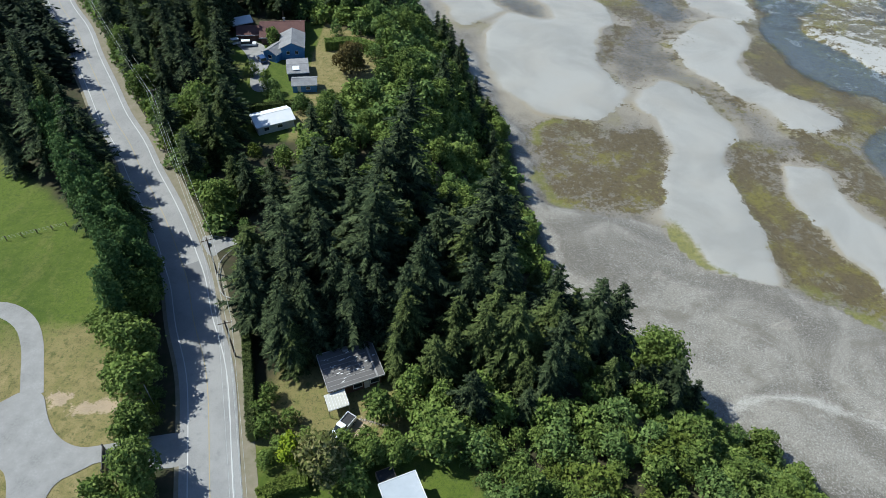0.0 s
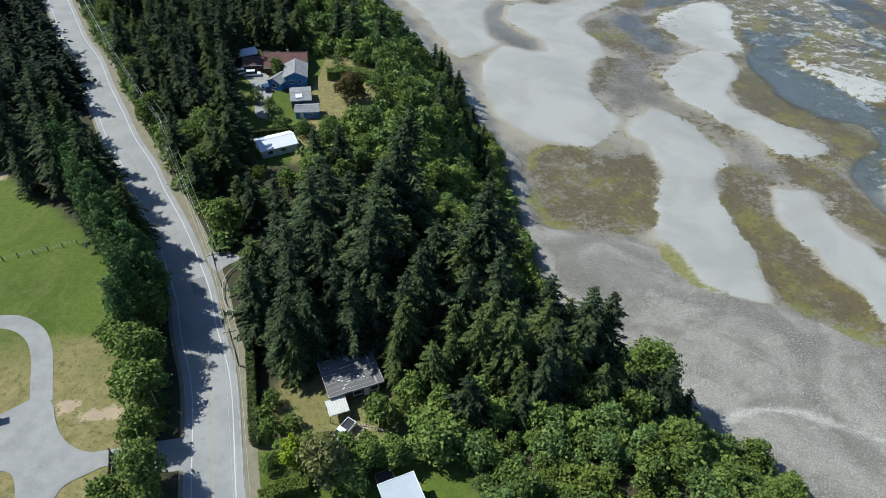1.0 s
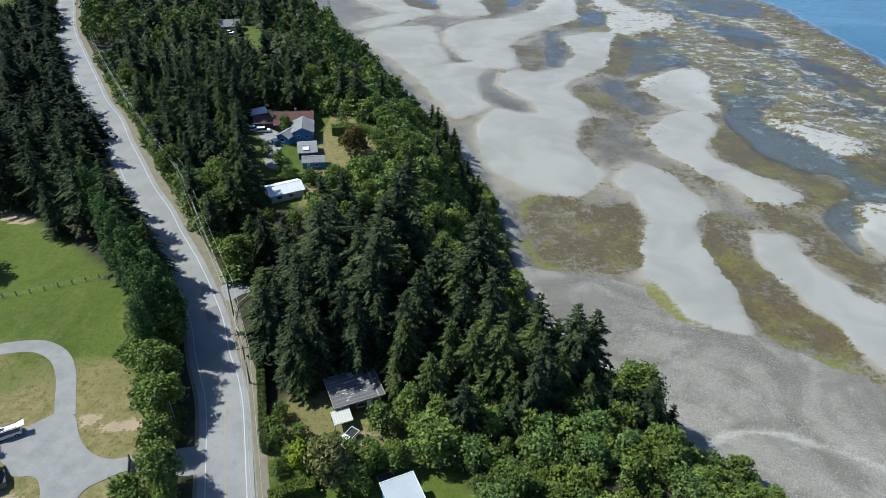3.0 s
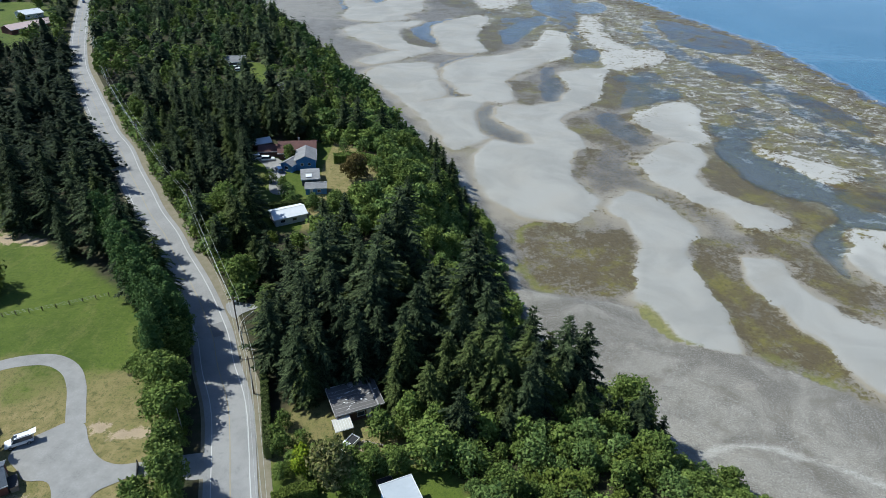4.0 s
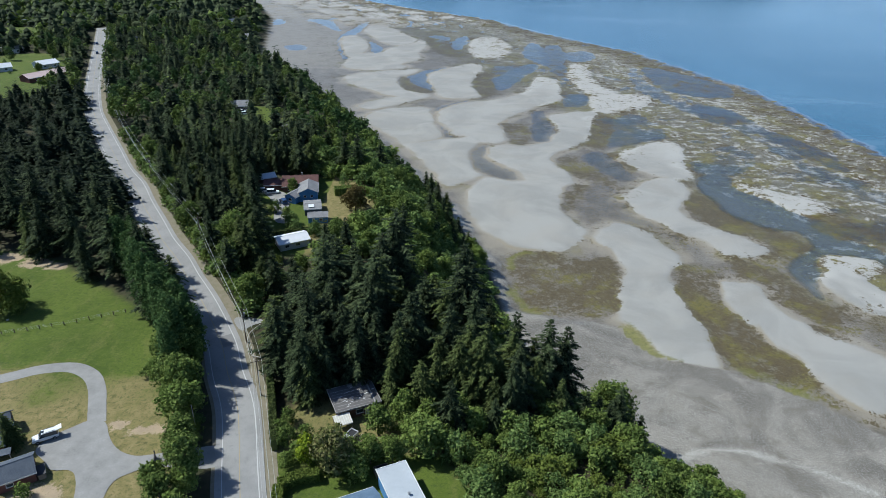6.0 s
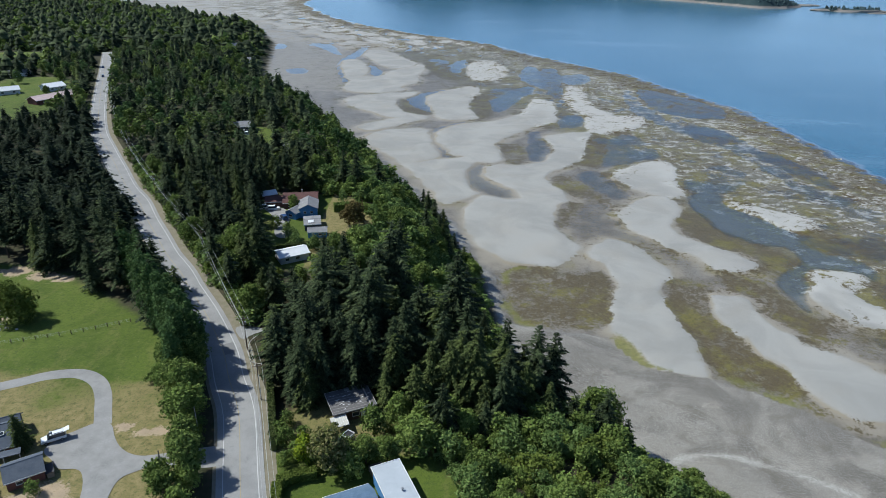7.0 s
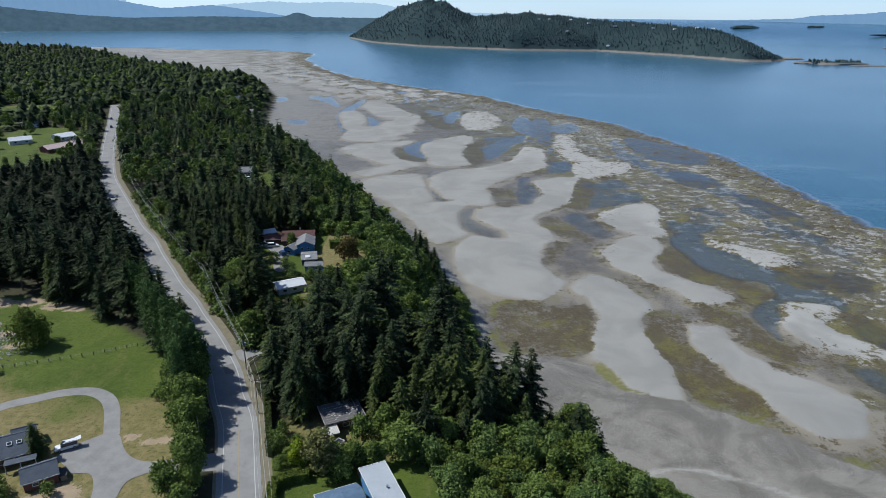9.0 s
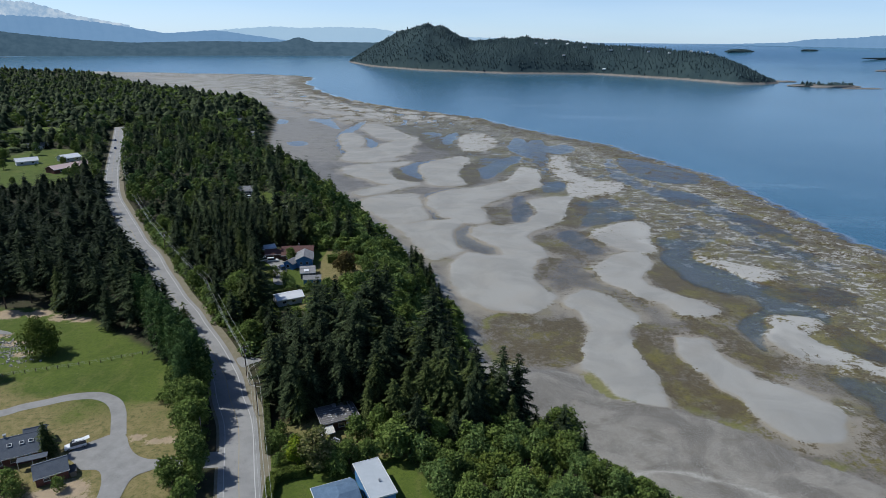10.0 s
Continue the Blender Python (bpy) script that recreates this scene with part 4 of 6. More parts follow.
# garden and roadside trees that stand by themselves
for proto, x, y, k in (
    (GOLD, -21.1, 48.5, 1.0), (BLOOM, -15.8, 46.8, 1.15), (MAPLES[2], -8.1, 56.2, 0.95), (BUSHES[1], -26.0, 53.5, 1.15), (BUSHES[0], -23.5, 50.5, 1.1),
    (MAPLES[2], -3.0, 60.5, 0.95), (MAPLES[2], 6.6, 57.5, 0.85), (BUSHES[1], -12.0, 49.0, 1.2), (BUSHES[1], -25.2, 48.0, 0.8), (BUSHES[0], -6.0, 51.5, 1.2), (BUSHES[1], 9.5, 52.5, 1.0),
    (MAPLES[0], -50.8, 66, 1.02), (MAPLES[0], -42.5, 44.2, 0.9), (MAPLES[0], -53.0, 77, 1.0), (MAPLES[2], -55.5, 82, 1.0), (MAPLES[1], -48.5, 59.5, 1.05), (MAPLES[2], -45.0, 38.5, 0.9), (MAPLES[1], -54.5, 70, 1.0), (BUSHES[0], -62.2, 74.5, 0.9),
    (WILLOW, -109.5, 101.5, 1.15), (MAPLES[1], -117.0, 86.5, 0.9), (CEDARS[1], -79.5, 52.0, 0.55), (BUSHES[1], -70.0, 39.5, 0.8), (BUSHES[1], -78.0, 37.0, 1.1), (BUSHES[1], -81.0, 40.0, 1.2), (MAPLES[2], -86, 40, 0.8),
    (BRONZED, -26.5, 171, 1.15), (BUSHES[2], -47, 158, 1.2), (BUSHES[3], -44, 152, 1.1), (BUSHES[1], -50, 164, 1.0), (BUSHES[2], -37, 150, 1.3), (BUSHES[1], -30, 156, 0.8), (BUSHES[4], -26, 176, 1.2), (BUSHES[2], -20, 180, 1.3), (BUSHES[3], -34, 195, 1.2), (BUSHES[1], -55, 168, 1.1), (MAPLES[3], -57, 158, 0.6), (MAPLES[3], -19, 188, 0.7), (MAPLES[2], -11, 172, 0.9), (MAPLES[2], -52, 186, 0.8),
    (FIRS[3], 32.5, 75, 1.0), (FIRS[3], 28.2, 73, 0.96), (FIRS[1], 21.2, 76.5, 0.85), (CEDARS[0], 13.3, 66, 1.05), (CEDARS[0], 8.4, 66.5, 0.9), (CEDARS[1], 0.5, 63.2, 0.85), (FIRS[2], -2.3, 78, 1.05), (FIRS[0], 2.2, 89, 0.65),
    (GIANT, 46.5, 80.5, 1.0), (MAPLES[0], 42.5, 84, 1.1), (FIRS[1], -21.8, 99.5, 0.95), (FIRS[0], -8, 102, 0.9), (FIRS[1], -24.8, 76.5, 0.92), (FIRS[0], -31.5, 73.5, 0.9), (FIRS[2], -17, 75, 0.98), (FIRS[2], -10, 74.5, 0.9), (CEDARS[0], -4.5, 70, 0.85), (FIRS[0], -27, 83, 0.95), (FIRS[0], -25.2, 68.5, 0.8), (FIRS[2], -22.3, 73, 0.9),
    (CEDARS[1], 14.5, 72, 0.8), (CEDARS[1], 17, 67, 0.75), (CEDARS[1], 36, 77, 0.75), (CEDARS[1], 25, 68, 0.8), (MAPLES[2], 21, 66, 0.9), (CEDARS[1], 4, 71, 0.9),
):
    plant(proto, x, y, k)
plant(MAPLES[1], 1.0, 51.8, 1.2, 0.4, 0.74)
# orchard and shade trees round the far farm
for x, y, k in ((-301, 381, 0.9), (-287, 352, 0.8), (-251, 345, 0.7), (-312, 440, 1.1), (-280, 442, 1.0), (-243, 357, 0.6), (-266, 396, 0.6), (-322, 415, 1.0), (-292, 460, 1.1), (-307, 425, 0.8), (-262, 330, 0.7), (-286, 395, 0.5), (-265, 440, 0.9)):
    plant(R.choice(MAPLES + BUSHES[1:]), x, y, k)
# the crowded garden round the low house
for proto, x, y, k in (
    (BUSHES[1], -17.2, 47.5, 1.1), (BUSHES[1], -11.5, 45.0, 1.4), (MAPLES[2], -9.0, 48.5, 0.8), (BUSHES[1], -13.5, 50.2, 1.2), (BUSHES[0], -10.0, 51.8, 1.3), (MAPLES[2], -4.8, 49.0, 0.75), (BUSHES[1], -19.5, 51.5, 0.9), (BUSHES[0], -28.3, 56.5, 1.1),
    (BUSHES[1], -27.0, 59.5, 0.9), (BUSHES[0], -23.0, 55.5, 1.0), (BUSHES[1], -2.0, 55.8, 1.3), (MAPLES[2], 1.8, 58.6, 0.85), (BUSHES[1], 5.2, 53.0, 1.2), (MAPLES[2], 7.8, 60.5, 0.9), (BUSHES[1], -5.0, 58.5, 1.1), (BUSHES[1], 7.5, 49.5, 1.1),
    (MAPLES[2], 11.5, 56.5, 0.85), (CEDARS[1], -6.2, 65.5, 0.7), (CEDARS[1], 3.5, 65.5, 0.8), (CEDARS[1], -23.5, 66.5, 0.75), (FIRS[2], -27.5, 69.5, 0.7), (FIRS[2], -21.5, 70.5, 0.85), (FIRS[0], -14.0, 71.8, 0.85), (FIRS[2], -30.5, 78.5, 0.9), (FIRS[2], -4.8, 73.5, 0.95), (CEDARS[0], 10.5, 71.5, 0.85), (FIRS[2], 6.5, 76.5, 0.95), (FIRS[0], 12, 79, 0.9), (CEDARS[0], 20, 70.5, 0.9), (FIRS[0], -20, 81, 1.0), (FIRS[1], -12, 81, 0.95), (CEDARS[0], 26, 79, 0.9),
    (MAPLES[1], -57.8, 71.5, 0.75), (MAPLES[1], -46.2, 51.8, 0.85), (MAPLES[1], -51.5, 61.5, 0.8), (MAPLES[2], -47.0, 41.0, 0.9), (MAPLES[1], -41.6, 41.0, 0.7), (MAPLES[2], -41.0, 34.0, 0.9), (MAPLES[1], -60.5, 80.5, 0.8),
):
    plant(proto, x, y, k)
for i in range(26):
    y = 72 + i * 2.1
    x = float(np.interp(y, [-10, 76, 93, 101, 130], [-45, -54, -64.5, -71.5, -92])) + (i % 2) * 3.4 - 1.5 + R.uniform(-0.8, 0.8)
    if y > 80 or i % 2 == 0:
        plant(POPLARS[i % 2], x, y, R.uniform(0.85, 1.05))
    if y > 80 and i % 2:
        plant(POPLARS[i % 2] if i % 4 == 1 else MAPLES[0], x + 3.0, y - 1.0, R.uniform(0.7, 0.95))


# the woods
def clear_of(x, y, road=9.0):
    X, Y = np.array([float(x)]), np.array([float(y)])
    if along(X, Y, ROAD)[0] < road:
        return False
    return all(inside(X, Y, np.array(p, float))[0] < 0.5 for p in YARDS + [FIELD])


def scatter(r, x0, x1, y0, y1, gap, tries):
    """Places at least about gap metres apart."""
    cell, seen, out = gap / 1.42, {}, []
    for _ in range(tries):
        x, y = r.uniform(x0, x1), r.uniform(y0, y1)
        i, j = int(x // cell), int(y // cell)
        if any((x - q[0]) ** 2 + (y - q[1]) ** 2 < gap * gap for a in (-2, -1, 0, 1, 2) for b in (-2, -1, 0, 1, 2) for q in seen.get((i + a, j + b), ())):
            continue
        seen.setdefault((i, j), []).append((x, y))
        out.append((x, y))
    return out


ROAD_XY = np.array(ROAD, float)
for x, y in scatter(R, -128, 95, 30, 236, 5.4, 10500):
    back = float(toe(y)) - x
    rx = float(np.interp(y, ROAD_XY[:, 1], ROAD_XY[:, 0]))
    if back < 3 or x < rx + 8 or not clear_of(x, y):
        continue
    if y < 80 and x < 40 and not (x > 8 and y < 64):
        continue
    if x > 8 and y < 66 + 0.35 * (x - 8) or math.hypot(x - 45, y - 81) < 8:
        continue
    slope = y > 108 and back < 62
    if back < 14:
        plant(R.choice(MAPLES if R.random() < 0.75 else CEDARS[1:]), x, y, R.uniform(0.6, 0.95), 1.0)
    elif -52 < x < -31 and 116 < y < 149:
        if y < 133 or R.random() < 0.4:
            plant(R.choice(BUSHES + MAPLES[2:3]), x, y, R.uniform(0.7, 1.2), 0.3)
        continue
    elif R.random() < (0.86 if slope else 0.5 if x < rx + 17 and y > 95 else 0.06):
        plant(R.choice(MAPLES if R.random() < 0.7 else BUSHES), x, y, R.uniform(0.6, 1.0) if slope and y > 132 else R.uniform(0.75, 1.15), 0.5)
    elif slope or -64 < x < -26 and 90 < y < 118 or back < 24:
        plant(R.choice(FIRS + CEDARS), x, y, R.uniform(0.5, 0.8), 0.5)
    elif x < -58 and y > 125:
        plant(R.choice(FIRS + CEDARS), x, y, R.uniform(0.6, 0.95), 0.5)
    elif R.random() < 0.4:
        plant(R.choice(CEDARS), x, y, R.uniform(0.7, 1.4), 0.5, R.uniform(0.75, 0.95))
    else:
        plant(R.choice(FIRS), x, y, R.uniform(0.65, 1.5), 0.5, R.uniform(0.7, 0.9))
for x, y in scatter(R, 6, 105, 22, 90, 2.7, 11000):
    back = float(toe(y)) - x
    if back < 2 or y > 64 + 0.35 * (x - 8) or not clear_of(x, y):
        continue
    u = R.random()
    if u < 0.05:
        continue
    if y > 54 + 0.35 * (x - 8) and back > 14 and u < 0.5:
        plant(R.choice(FIRS[:3] + CEDARS), x, y, R.uniform(0.35, 0.8), 0.6)
    elif u < 0.4:
        plant(R.choice(MAPLES[1:]), x, y, R.uniform(0.4, 0.95), 1.5)
    else:
        plant(R.choice(BUSHES), x, y, R.uniform(0.6, 1.0) if R.random() < 0.5 else R.uniform(1.0, 1.8), 0.6)
for y in np.arange(44, 135, 2.6):
    # undergrowth between the poplars and the road
    rx = float(np.interp(y, ROAD_XY[:, 1], ROAD_XY[:, 0]))
    if 46 < y < 50.5:
        continue
    plant(R.choice(MAPLES[1:3] + BUSHES), rx - 8.2 - R.uniform(0, 3), float(y), R.uniform(0.6, 0.95) if y > 55 else 0.6, 0.3)


thicket = []
for x, y in scatter(R, -66, 40, 112, 240, 3.4, 6000):
    # the leafy thicket on the seaward slope
    back = float(toe(y)) - x
    if 3 < back < 62 and clear_of(x, y) and (y >= 134 or back <= 26):
        thicket.append((x, y, ground_at(x, y), R.uniform(0.9, 1.9)))
for x, y, k in ((0.5, 229, 0.85), (3.5, 222, 0.8), (-2, 238, 0.8), (6, 214, 0.7), (12, 198, 0.6), (-30, 212, 0.85), (-36, 216, 0.8), (-24, 130, 0.8), (16, 150, 0.6), (13, 169, 0.72), (16, 161, 0.68), (17, 131, 0.75), (20, 124, 0.7), (9, 184, 0.65)):
    plant(FIRS[2], x, y, k, 0.5)
for y in np.arange(97, 236, 2.3):
    # shrubs between the verge and the woods
    rx = float(np.interp(y, ROAD_XY[:, 1], ROAD_XY[:, 0]))
    if not 93 < y < 99.5:
        thicket.append((rx + 9.8 + R.uniform(0, 3.5), float(y), ground_at(rx + 11, y), R.uniform(0.9, 1.7)))


def woods(name, places, mat, label, crowns):
    """Many trees further off in one mesh, each a turned and scaled copy of one of the given crowns."""
    r = random.Random(len(places))
    data = [(np.array(v, float), [f if len(f) == 4 else (*f, -1) for f in fs]) for v, fs in crowns]
    data = [(v, np.array(f, int)) for v, f in data]
    V, F, n = [], [], 0
    for x, y, z, k in places:
        v, f = data[r.randrange(len(data))]
        a, kx = r.uniform(0, 6.28), k * r.uniform(0.9, 1.15)
        ca, sa = math.cos(a) * kx, math.sin(a) * kx
        V.append(np.stack([v[:, 0] * ca - v[:, 1] * sa + x, v[:, 0] * sa + v[:, 1] * ca + y, v[:, 2] * k * r.uniform(0.66, 1.08) + z - 0.4], 1))
        F.append(np.where(f >= 0, f + n, -1))
        n += len(v)
    V, F = np.concatenate(V), np.concatenate(F)
    size = np.where(F[:, 3] < 0, 3, 4)
    me = bpy.data.meshes.new(name)
    me.vertices.add(len(V))
    me.vertices.foreach_set("co", V.astype(np.float32).ravel())
    loops = F[F >= 0]
    me.loops.add(len(loops))
    me.polygons.add(len(F))
    me.loops.foreach_set("vertex_index", loops.astype(np.int32))
    me.polygons.foreach_set("loop_start", np.concatenate([[0], np.cumsum(size)[:-1]]).astype(np.int32))
    me.update(calc_edges=True)
    me.materials.append(mat)
    return tagged(new(name, me), label, "woods", kind="stuff")


MID_FIR = [joined(conifer_crown(R, h, w, 0.05, 13, 8, 0.7, 0.7, 6, b, 0.42), tiers(R, h * 0.82, w * 0.62, 5, 7, 0.04, b)) for h, w, b in ((15, 6.6, 0.5), (12, 6.8, 0.42), (21, 7.0, 0.6), (10, 6.0, 0.4), (16, 5.8, 0.52), (12, 5.6, 0.48))]
FAR_FIR = [tiers(R, h, w, 4, 5, 0.04, b) for h, w, b in ((14, 8.2, 0.55), (9, 8.4, 0.4), (18, 8.0, 0.62), (7, 7.6, 0.4))]
ISLE_FIR = [tiers(R, h, w, 2, 5) for h, w in ((12, 5.6), (10, 5.4), (14, 5.8))]
MID_LEAF = [leafy_crown(R, lobes_round(R, h, w, 9, 0.2), 9, 1.0) for h, w in ((12, 4.6), (10, 4.4), (13, 4.8))]
FAR_LEAF = [leafy_crown(R, lobes_round(R, h, w, 6, 0.1), 1.6, 2.6) for h, w in ((12, 6.5), (10, 6))]


def heights(places):
    X, Y = np.array([p[0] for p in places]), np.array([p[1] for p in places])
    return height(X, Y)


mid, mid_leaf, left, far = [], [], [], []
cand = scatter(R, -330, 10, 235, 640, 6.2, 22000)
ok = along(np.array([c[0] for c in cand]), np.array([c[1] for c in cand]), ROAD)
zs = heights(cand)
for (x, y), d, z in zip(cand, ok, zs):
    if d < 8 or float(toe(y)) - x < 4 or not clear_of(x, y, 1):
        continue
    if y < 330 and x < float(np.interp(y, ROAD_XY[:, 1], ROAD_XY[:, 0])):
        continue
    stand = float(waves(np.array([x]), np.array([y]), 70, 33, 3)[0])
    rx = float(np.interp(y, ROAD_XY[:, 1], ROAD_XY[:, 0]))
    leafy = 0.22 + 0.7 * (stand > 0.35) + (0.65 if float(toe(y)) - x < 60 and y < 300 else 0) + (0.45 if 0 < x - rx < 16 else 0)
    if R.random() < leafy:
        mid_leaf.append((x, y, z, R.uniform(0.55, 1.1)))
    elif stand > -0.75 or R.random() < 0.8:
        mid.append((x, y, z, R.uniform(0.45, 0.9) if R.random() < 0.65 else R.uniform(0.9, 1.35)))
cand = scatter(R, -330, -64, 92, 330, 6.4, 16000)
ok = along(np.array([c[0] for c in cand]), np.array([c[1] for c in cand]), ROAD)
zs = heights(cand)
for (x, y), d, z in zip(cand, ok, zs):
    rx = float(np.interp(y, ROAD_XY[:, 1], ROAD_XY[:, 0]))
    if d < 6.0 or x > rx or not clear_of(x, y, 1):
        continue
    if y < 158 and x > -150:
        plant(R.choice(FIRS + CEDARS[:1]), x, y, R.uniform(0.7, 1.0), 0.5)
    elif y < 330 and x > -330:
        left.append((x, y, z, R.uniform(0.95, 1.3) if d < 14 else R.uniform(0.7, 1.2) if y < 255 else R.uniform(0.55, 0.9)))
cand = scatter(R, -1000, 10, 600, 1500, 10, 15000) + scatter(R, -1700, -300, 1500, 2200, 17, 5000) + scatter(R, -800, -330, 150, 640, 8.5, 6000) + scatter(R, -2600, -700, 1900, 3000, 24, 4000)
zs = heights(cand)
for (x, y), z in zip(cand, zs):
    if float(toe(y)) - x > 8 and clear_of(x, y, 9):
        far.append((x, y, z, R.uniform(0.8, 1.2)))
THICKET = [leafy_crown(R, lobes_round(R, h, w, 11, 0.1), 46, 0.38) for h, w in ((3.6, 2.5), (4.6, 2.3), (3.2, 2.7))]
woods("thicket", thicket[::2], MAPLE, "dense bright green thicket on the slope and by the road", THICKET)
woods("thicket", thicket[1::2], ALDER, "dense pale green thicket on the slope and by the road", THICKET)
# firs left of the road, their shaded side put into the needle colour
woods("spruce_woods", left, FIR_SHADED, "dense dark fir woods beside the road", MID_FIR)
woods("conifer_woods", mid[::6] + mid[3::6] + mid[4::6], FIR, "dense dark conifer woods along the bluff", MID_FIR)
woods("cedar_woods", mid[1::6], CEDAR, "dense greener cedar woods along the bluff", MID_FIR)
woods("conifer_woods", mid[2::3], FIR, "dense dark conifer woods behind the beach", MID_FIR)
woods("leafy_woods", mid_leaf[::2], MAPLE, "green broadleaf trees between the conifers", MID_LEAF)
woods("leafy_woods", mid_leaf[1::2], POPLAR, "dull green broadleaf trees between the conifers", MID_LEAF)
woods("far_woods", [p for i, p in enumerate(far) if i % 4], FIR, "wide dark coastal woods in the distance", FAR_FIR)
woods("far_leafy_woods", [p for i, p in enumerate(far) if i % 4 == 0], MAPLE, "lighter broadleaf woods in the distance", FAR_LEAF)
for p in PROTOS:
    for o in [*p.children, p]:
        bpy.data.objects.remove(o)


# ---- road ----
def fine_line(pts, step=2.0):
    """A smooth line through the points, at even steps."""
    p = np.array(pts, float)
    p = np.vstack([2 * p[0] - p[1], p, 2 * p[-1] - p[-2]])
    out = []
    for i in range(1, len(p) - 2):
        n = max(2, int(np.hypot(*(p[i + 1] - p[i])) / step))
        for k in range(n):
            u = k / n
            out.append(0.5 * (2 * p[i] + (p[i + 1] - p[i - 1]) * u + (2 * p[i - 1] - 5 * p[i] + 4 * p[i + 1] - p[i + 2]) * u**2 + (3 * p[i] - p[i - 1] - 3 * p[i + 1] + p[i + 2]) * u**3))
    return np.array(out + [p[-2]])


def ribbon(name, line, a, b, lift, mat, label="", category="", thick=0.0, parent=None):
    """A strip between the offsets a and b (right of the line is plus), lifted over the ground."""
    way = np.gradient(line, axis=0)
    way /= np.hypot(way[:, 0], way[:, 1])[:, None]
    side = np.stack([way[:, 1], -way[:, 0]], 1)
    A, B = line + side * a, line + side * b
    za = np.maximum(height(A[:, 0], A[:, 1]), 0)
    zb = np.maximum(height(B[:, 0], B[:, 1]), 0)
    zc = height(line[:, 0], line[:, 1])
    z = np.maximum(np.maximum(za, zb), zc) + lift
    V, F = [], []
    for i in range(len(line)):
        V += [(*A[i], z[i]), (*B[i], z[i]), (*A[i], z[i] - 0.4), (*B[i], z[i] - 0.4)]
    for i in range(len(line) - 1):
        k = i * 4
        F += [(k, k + 4, k + 5, k + 1)]
        if thick:
            F += [(k, k + 2, k + 6, k + 4), (k + 1, k + 5, k + 7, k + 3)]
    me = bpy.data.meshes.new(name)
    me.from_pydata(V, [], F)
    bm = bmesh.new()
    bm.from_mesh(me)
    bmesh.ops.delete(bm, geom=[v for v in bm.verts if not v.link_faces], context="VERTS")
    bmesh.ops.recalc_face_normals(bm, faces=bm.faces)
    bm.to_mesh(me)
    bm.free()
    me.materials.append(mat)
    ob = new(name, me)
    if parent:
        ob.parent = parent
        return ob
    return tagged(ob, label, category, kind="structure")


LINE = fine_line(ROAD)
ribbon("road_verge", LINE, -5.2, 7.0, 0.06, VERGE, "sandy gravel verge along the road", "verge", 1)
ROAD_OB = ribbon("road", LINE, -4.5, 4.6, 0.14, ASPHALT, "grey worn two-lane asphalt road with painted lines", "road", 1)
ribbon("edge_line", LINE, -3.3, -3.15, 0.15, WHITE_LINE, parent=ROAD_OB)
ribbon("edge_line", LINE, 3.25, 3.42, 0.15, WHITE_LINE, parent=ROAD_OB)
ribbon("centre_line", LINE, -0.08, 0.08, 0.15, YELLOW_LINE, parent=ROAD_OB)
ribbon("repair_patch", LINE[(LINE[:, 1] > 85) & (LINE[:, 1] < 92)], 0.15, 3.15, 0.146, PATCHED, parent=ROAD_OB)
DRIVE = fine_line([(-125, 60), (-103, 68), (-98, 71.4), (-92.8, 74), (-87.6, 76.6), (-81, 77.4), (-75.5, 74.7), (-71.8, 70), (-68.9, 64), (-66.6, 59)], 1.5)
ribbon("driveway", DRIVE, -1.8, 1.8, 0.05, GRAVEL, "pale grey gravel driveway curving through the field", "driveway")


def patch(name, outline, lift, mat, label, category):
    p = round_off(outline)
    z = float(np.max(height(p[:, 0], p[:, 1]))) + lift
    bm = bmesh.new()
    f = bm.faces.new([bm.verts.new((x, y, z)) for x, y in p])
    bmesh.ops.triangulate(bm, faces=[f])
    bmesh.ops.recalc_face_normals(bm, faces=bm.faces)
    return tagged(part(name, bm, mat), label, category, kind="structure")


patch("parking_area", [(-74.2, 55), (-70.8, 57.8), (-68.6, 60), (-65, 60), (-62.3, 55.1), (-59, 51.5), (-55, 49.8), (-51.6, 50.4), (-46.2, 51.8), (-38, 53.5), (-36.5, 47), (-45.5, 46.7), (-50.7, 48), (-53.3, 46), (-56.4, 44), (-56.2, 39.2), (-55, 32), (-60, 32), (-61.1, 39.1), (-63.1, 44), (-65.3, 46.5), (-69.3, 45.9), (-71.5, 48.5), (-75.3, 51)], 0.09, GRAVEL, "pale gravel parking area before the house", "driveway")


patch("lane_mouth", [(-50.5, 99), (-47, 99.6), (-43, 98.8), (-41, 97.4), (-44.6, 95.4), (-46, 92)], 0.1, ASPHALT, "short asphalt mouth of a wooded lane", "lane")

# ---- surfaces of the houses and small things ----
def shingle(name, a, b, row=4.5):
    """Roofing in faint courses, with worn blotches."""
    k = Mat(name, 0.9, 0.2)
    w = k.node("ShaderNodeTexWave", wave_type="BANDS", bands_direction="Z")
    w.inputs["Scale"].default_value, w.inputs["Distortion"].default_value = row, 1.5
    k.link(k.geo.outputs["Position"], w.inputs["Vector"])
    c = k.mix(k.step(k.noise(0.7, 5), 0.35, 0.65), a, b)
    c = k.mix(k.step(w.outputs["Fac"], 0.6, 0.95, 0.0, 0.35), c, tuple(0.55 * v for v in a))
    k.colour(k.mix(k.step(k.noise(6.0, 3), 0.4, 0.7, 0.0, 0.4), c, b))
    k.bump(w.outputs["Fac"], 0.3, 0.03)
    return k.m


def siding(name, a, b):
    return shingle(name, a, b, 6.0)


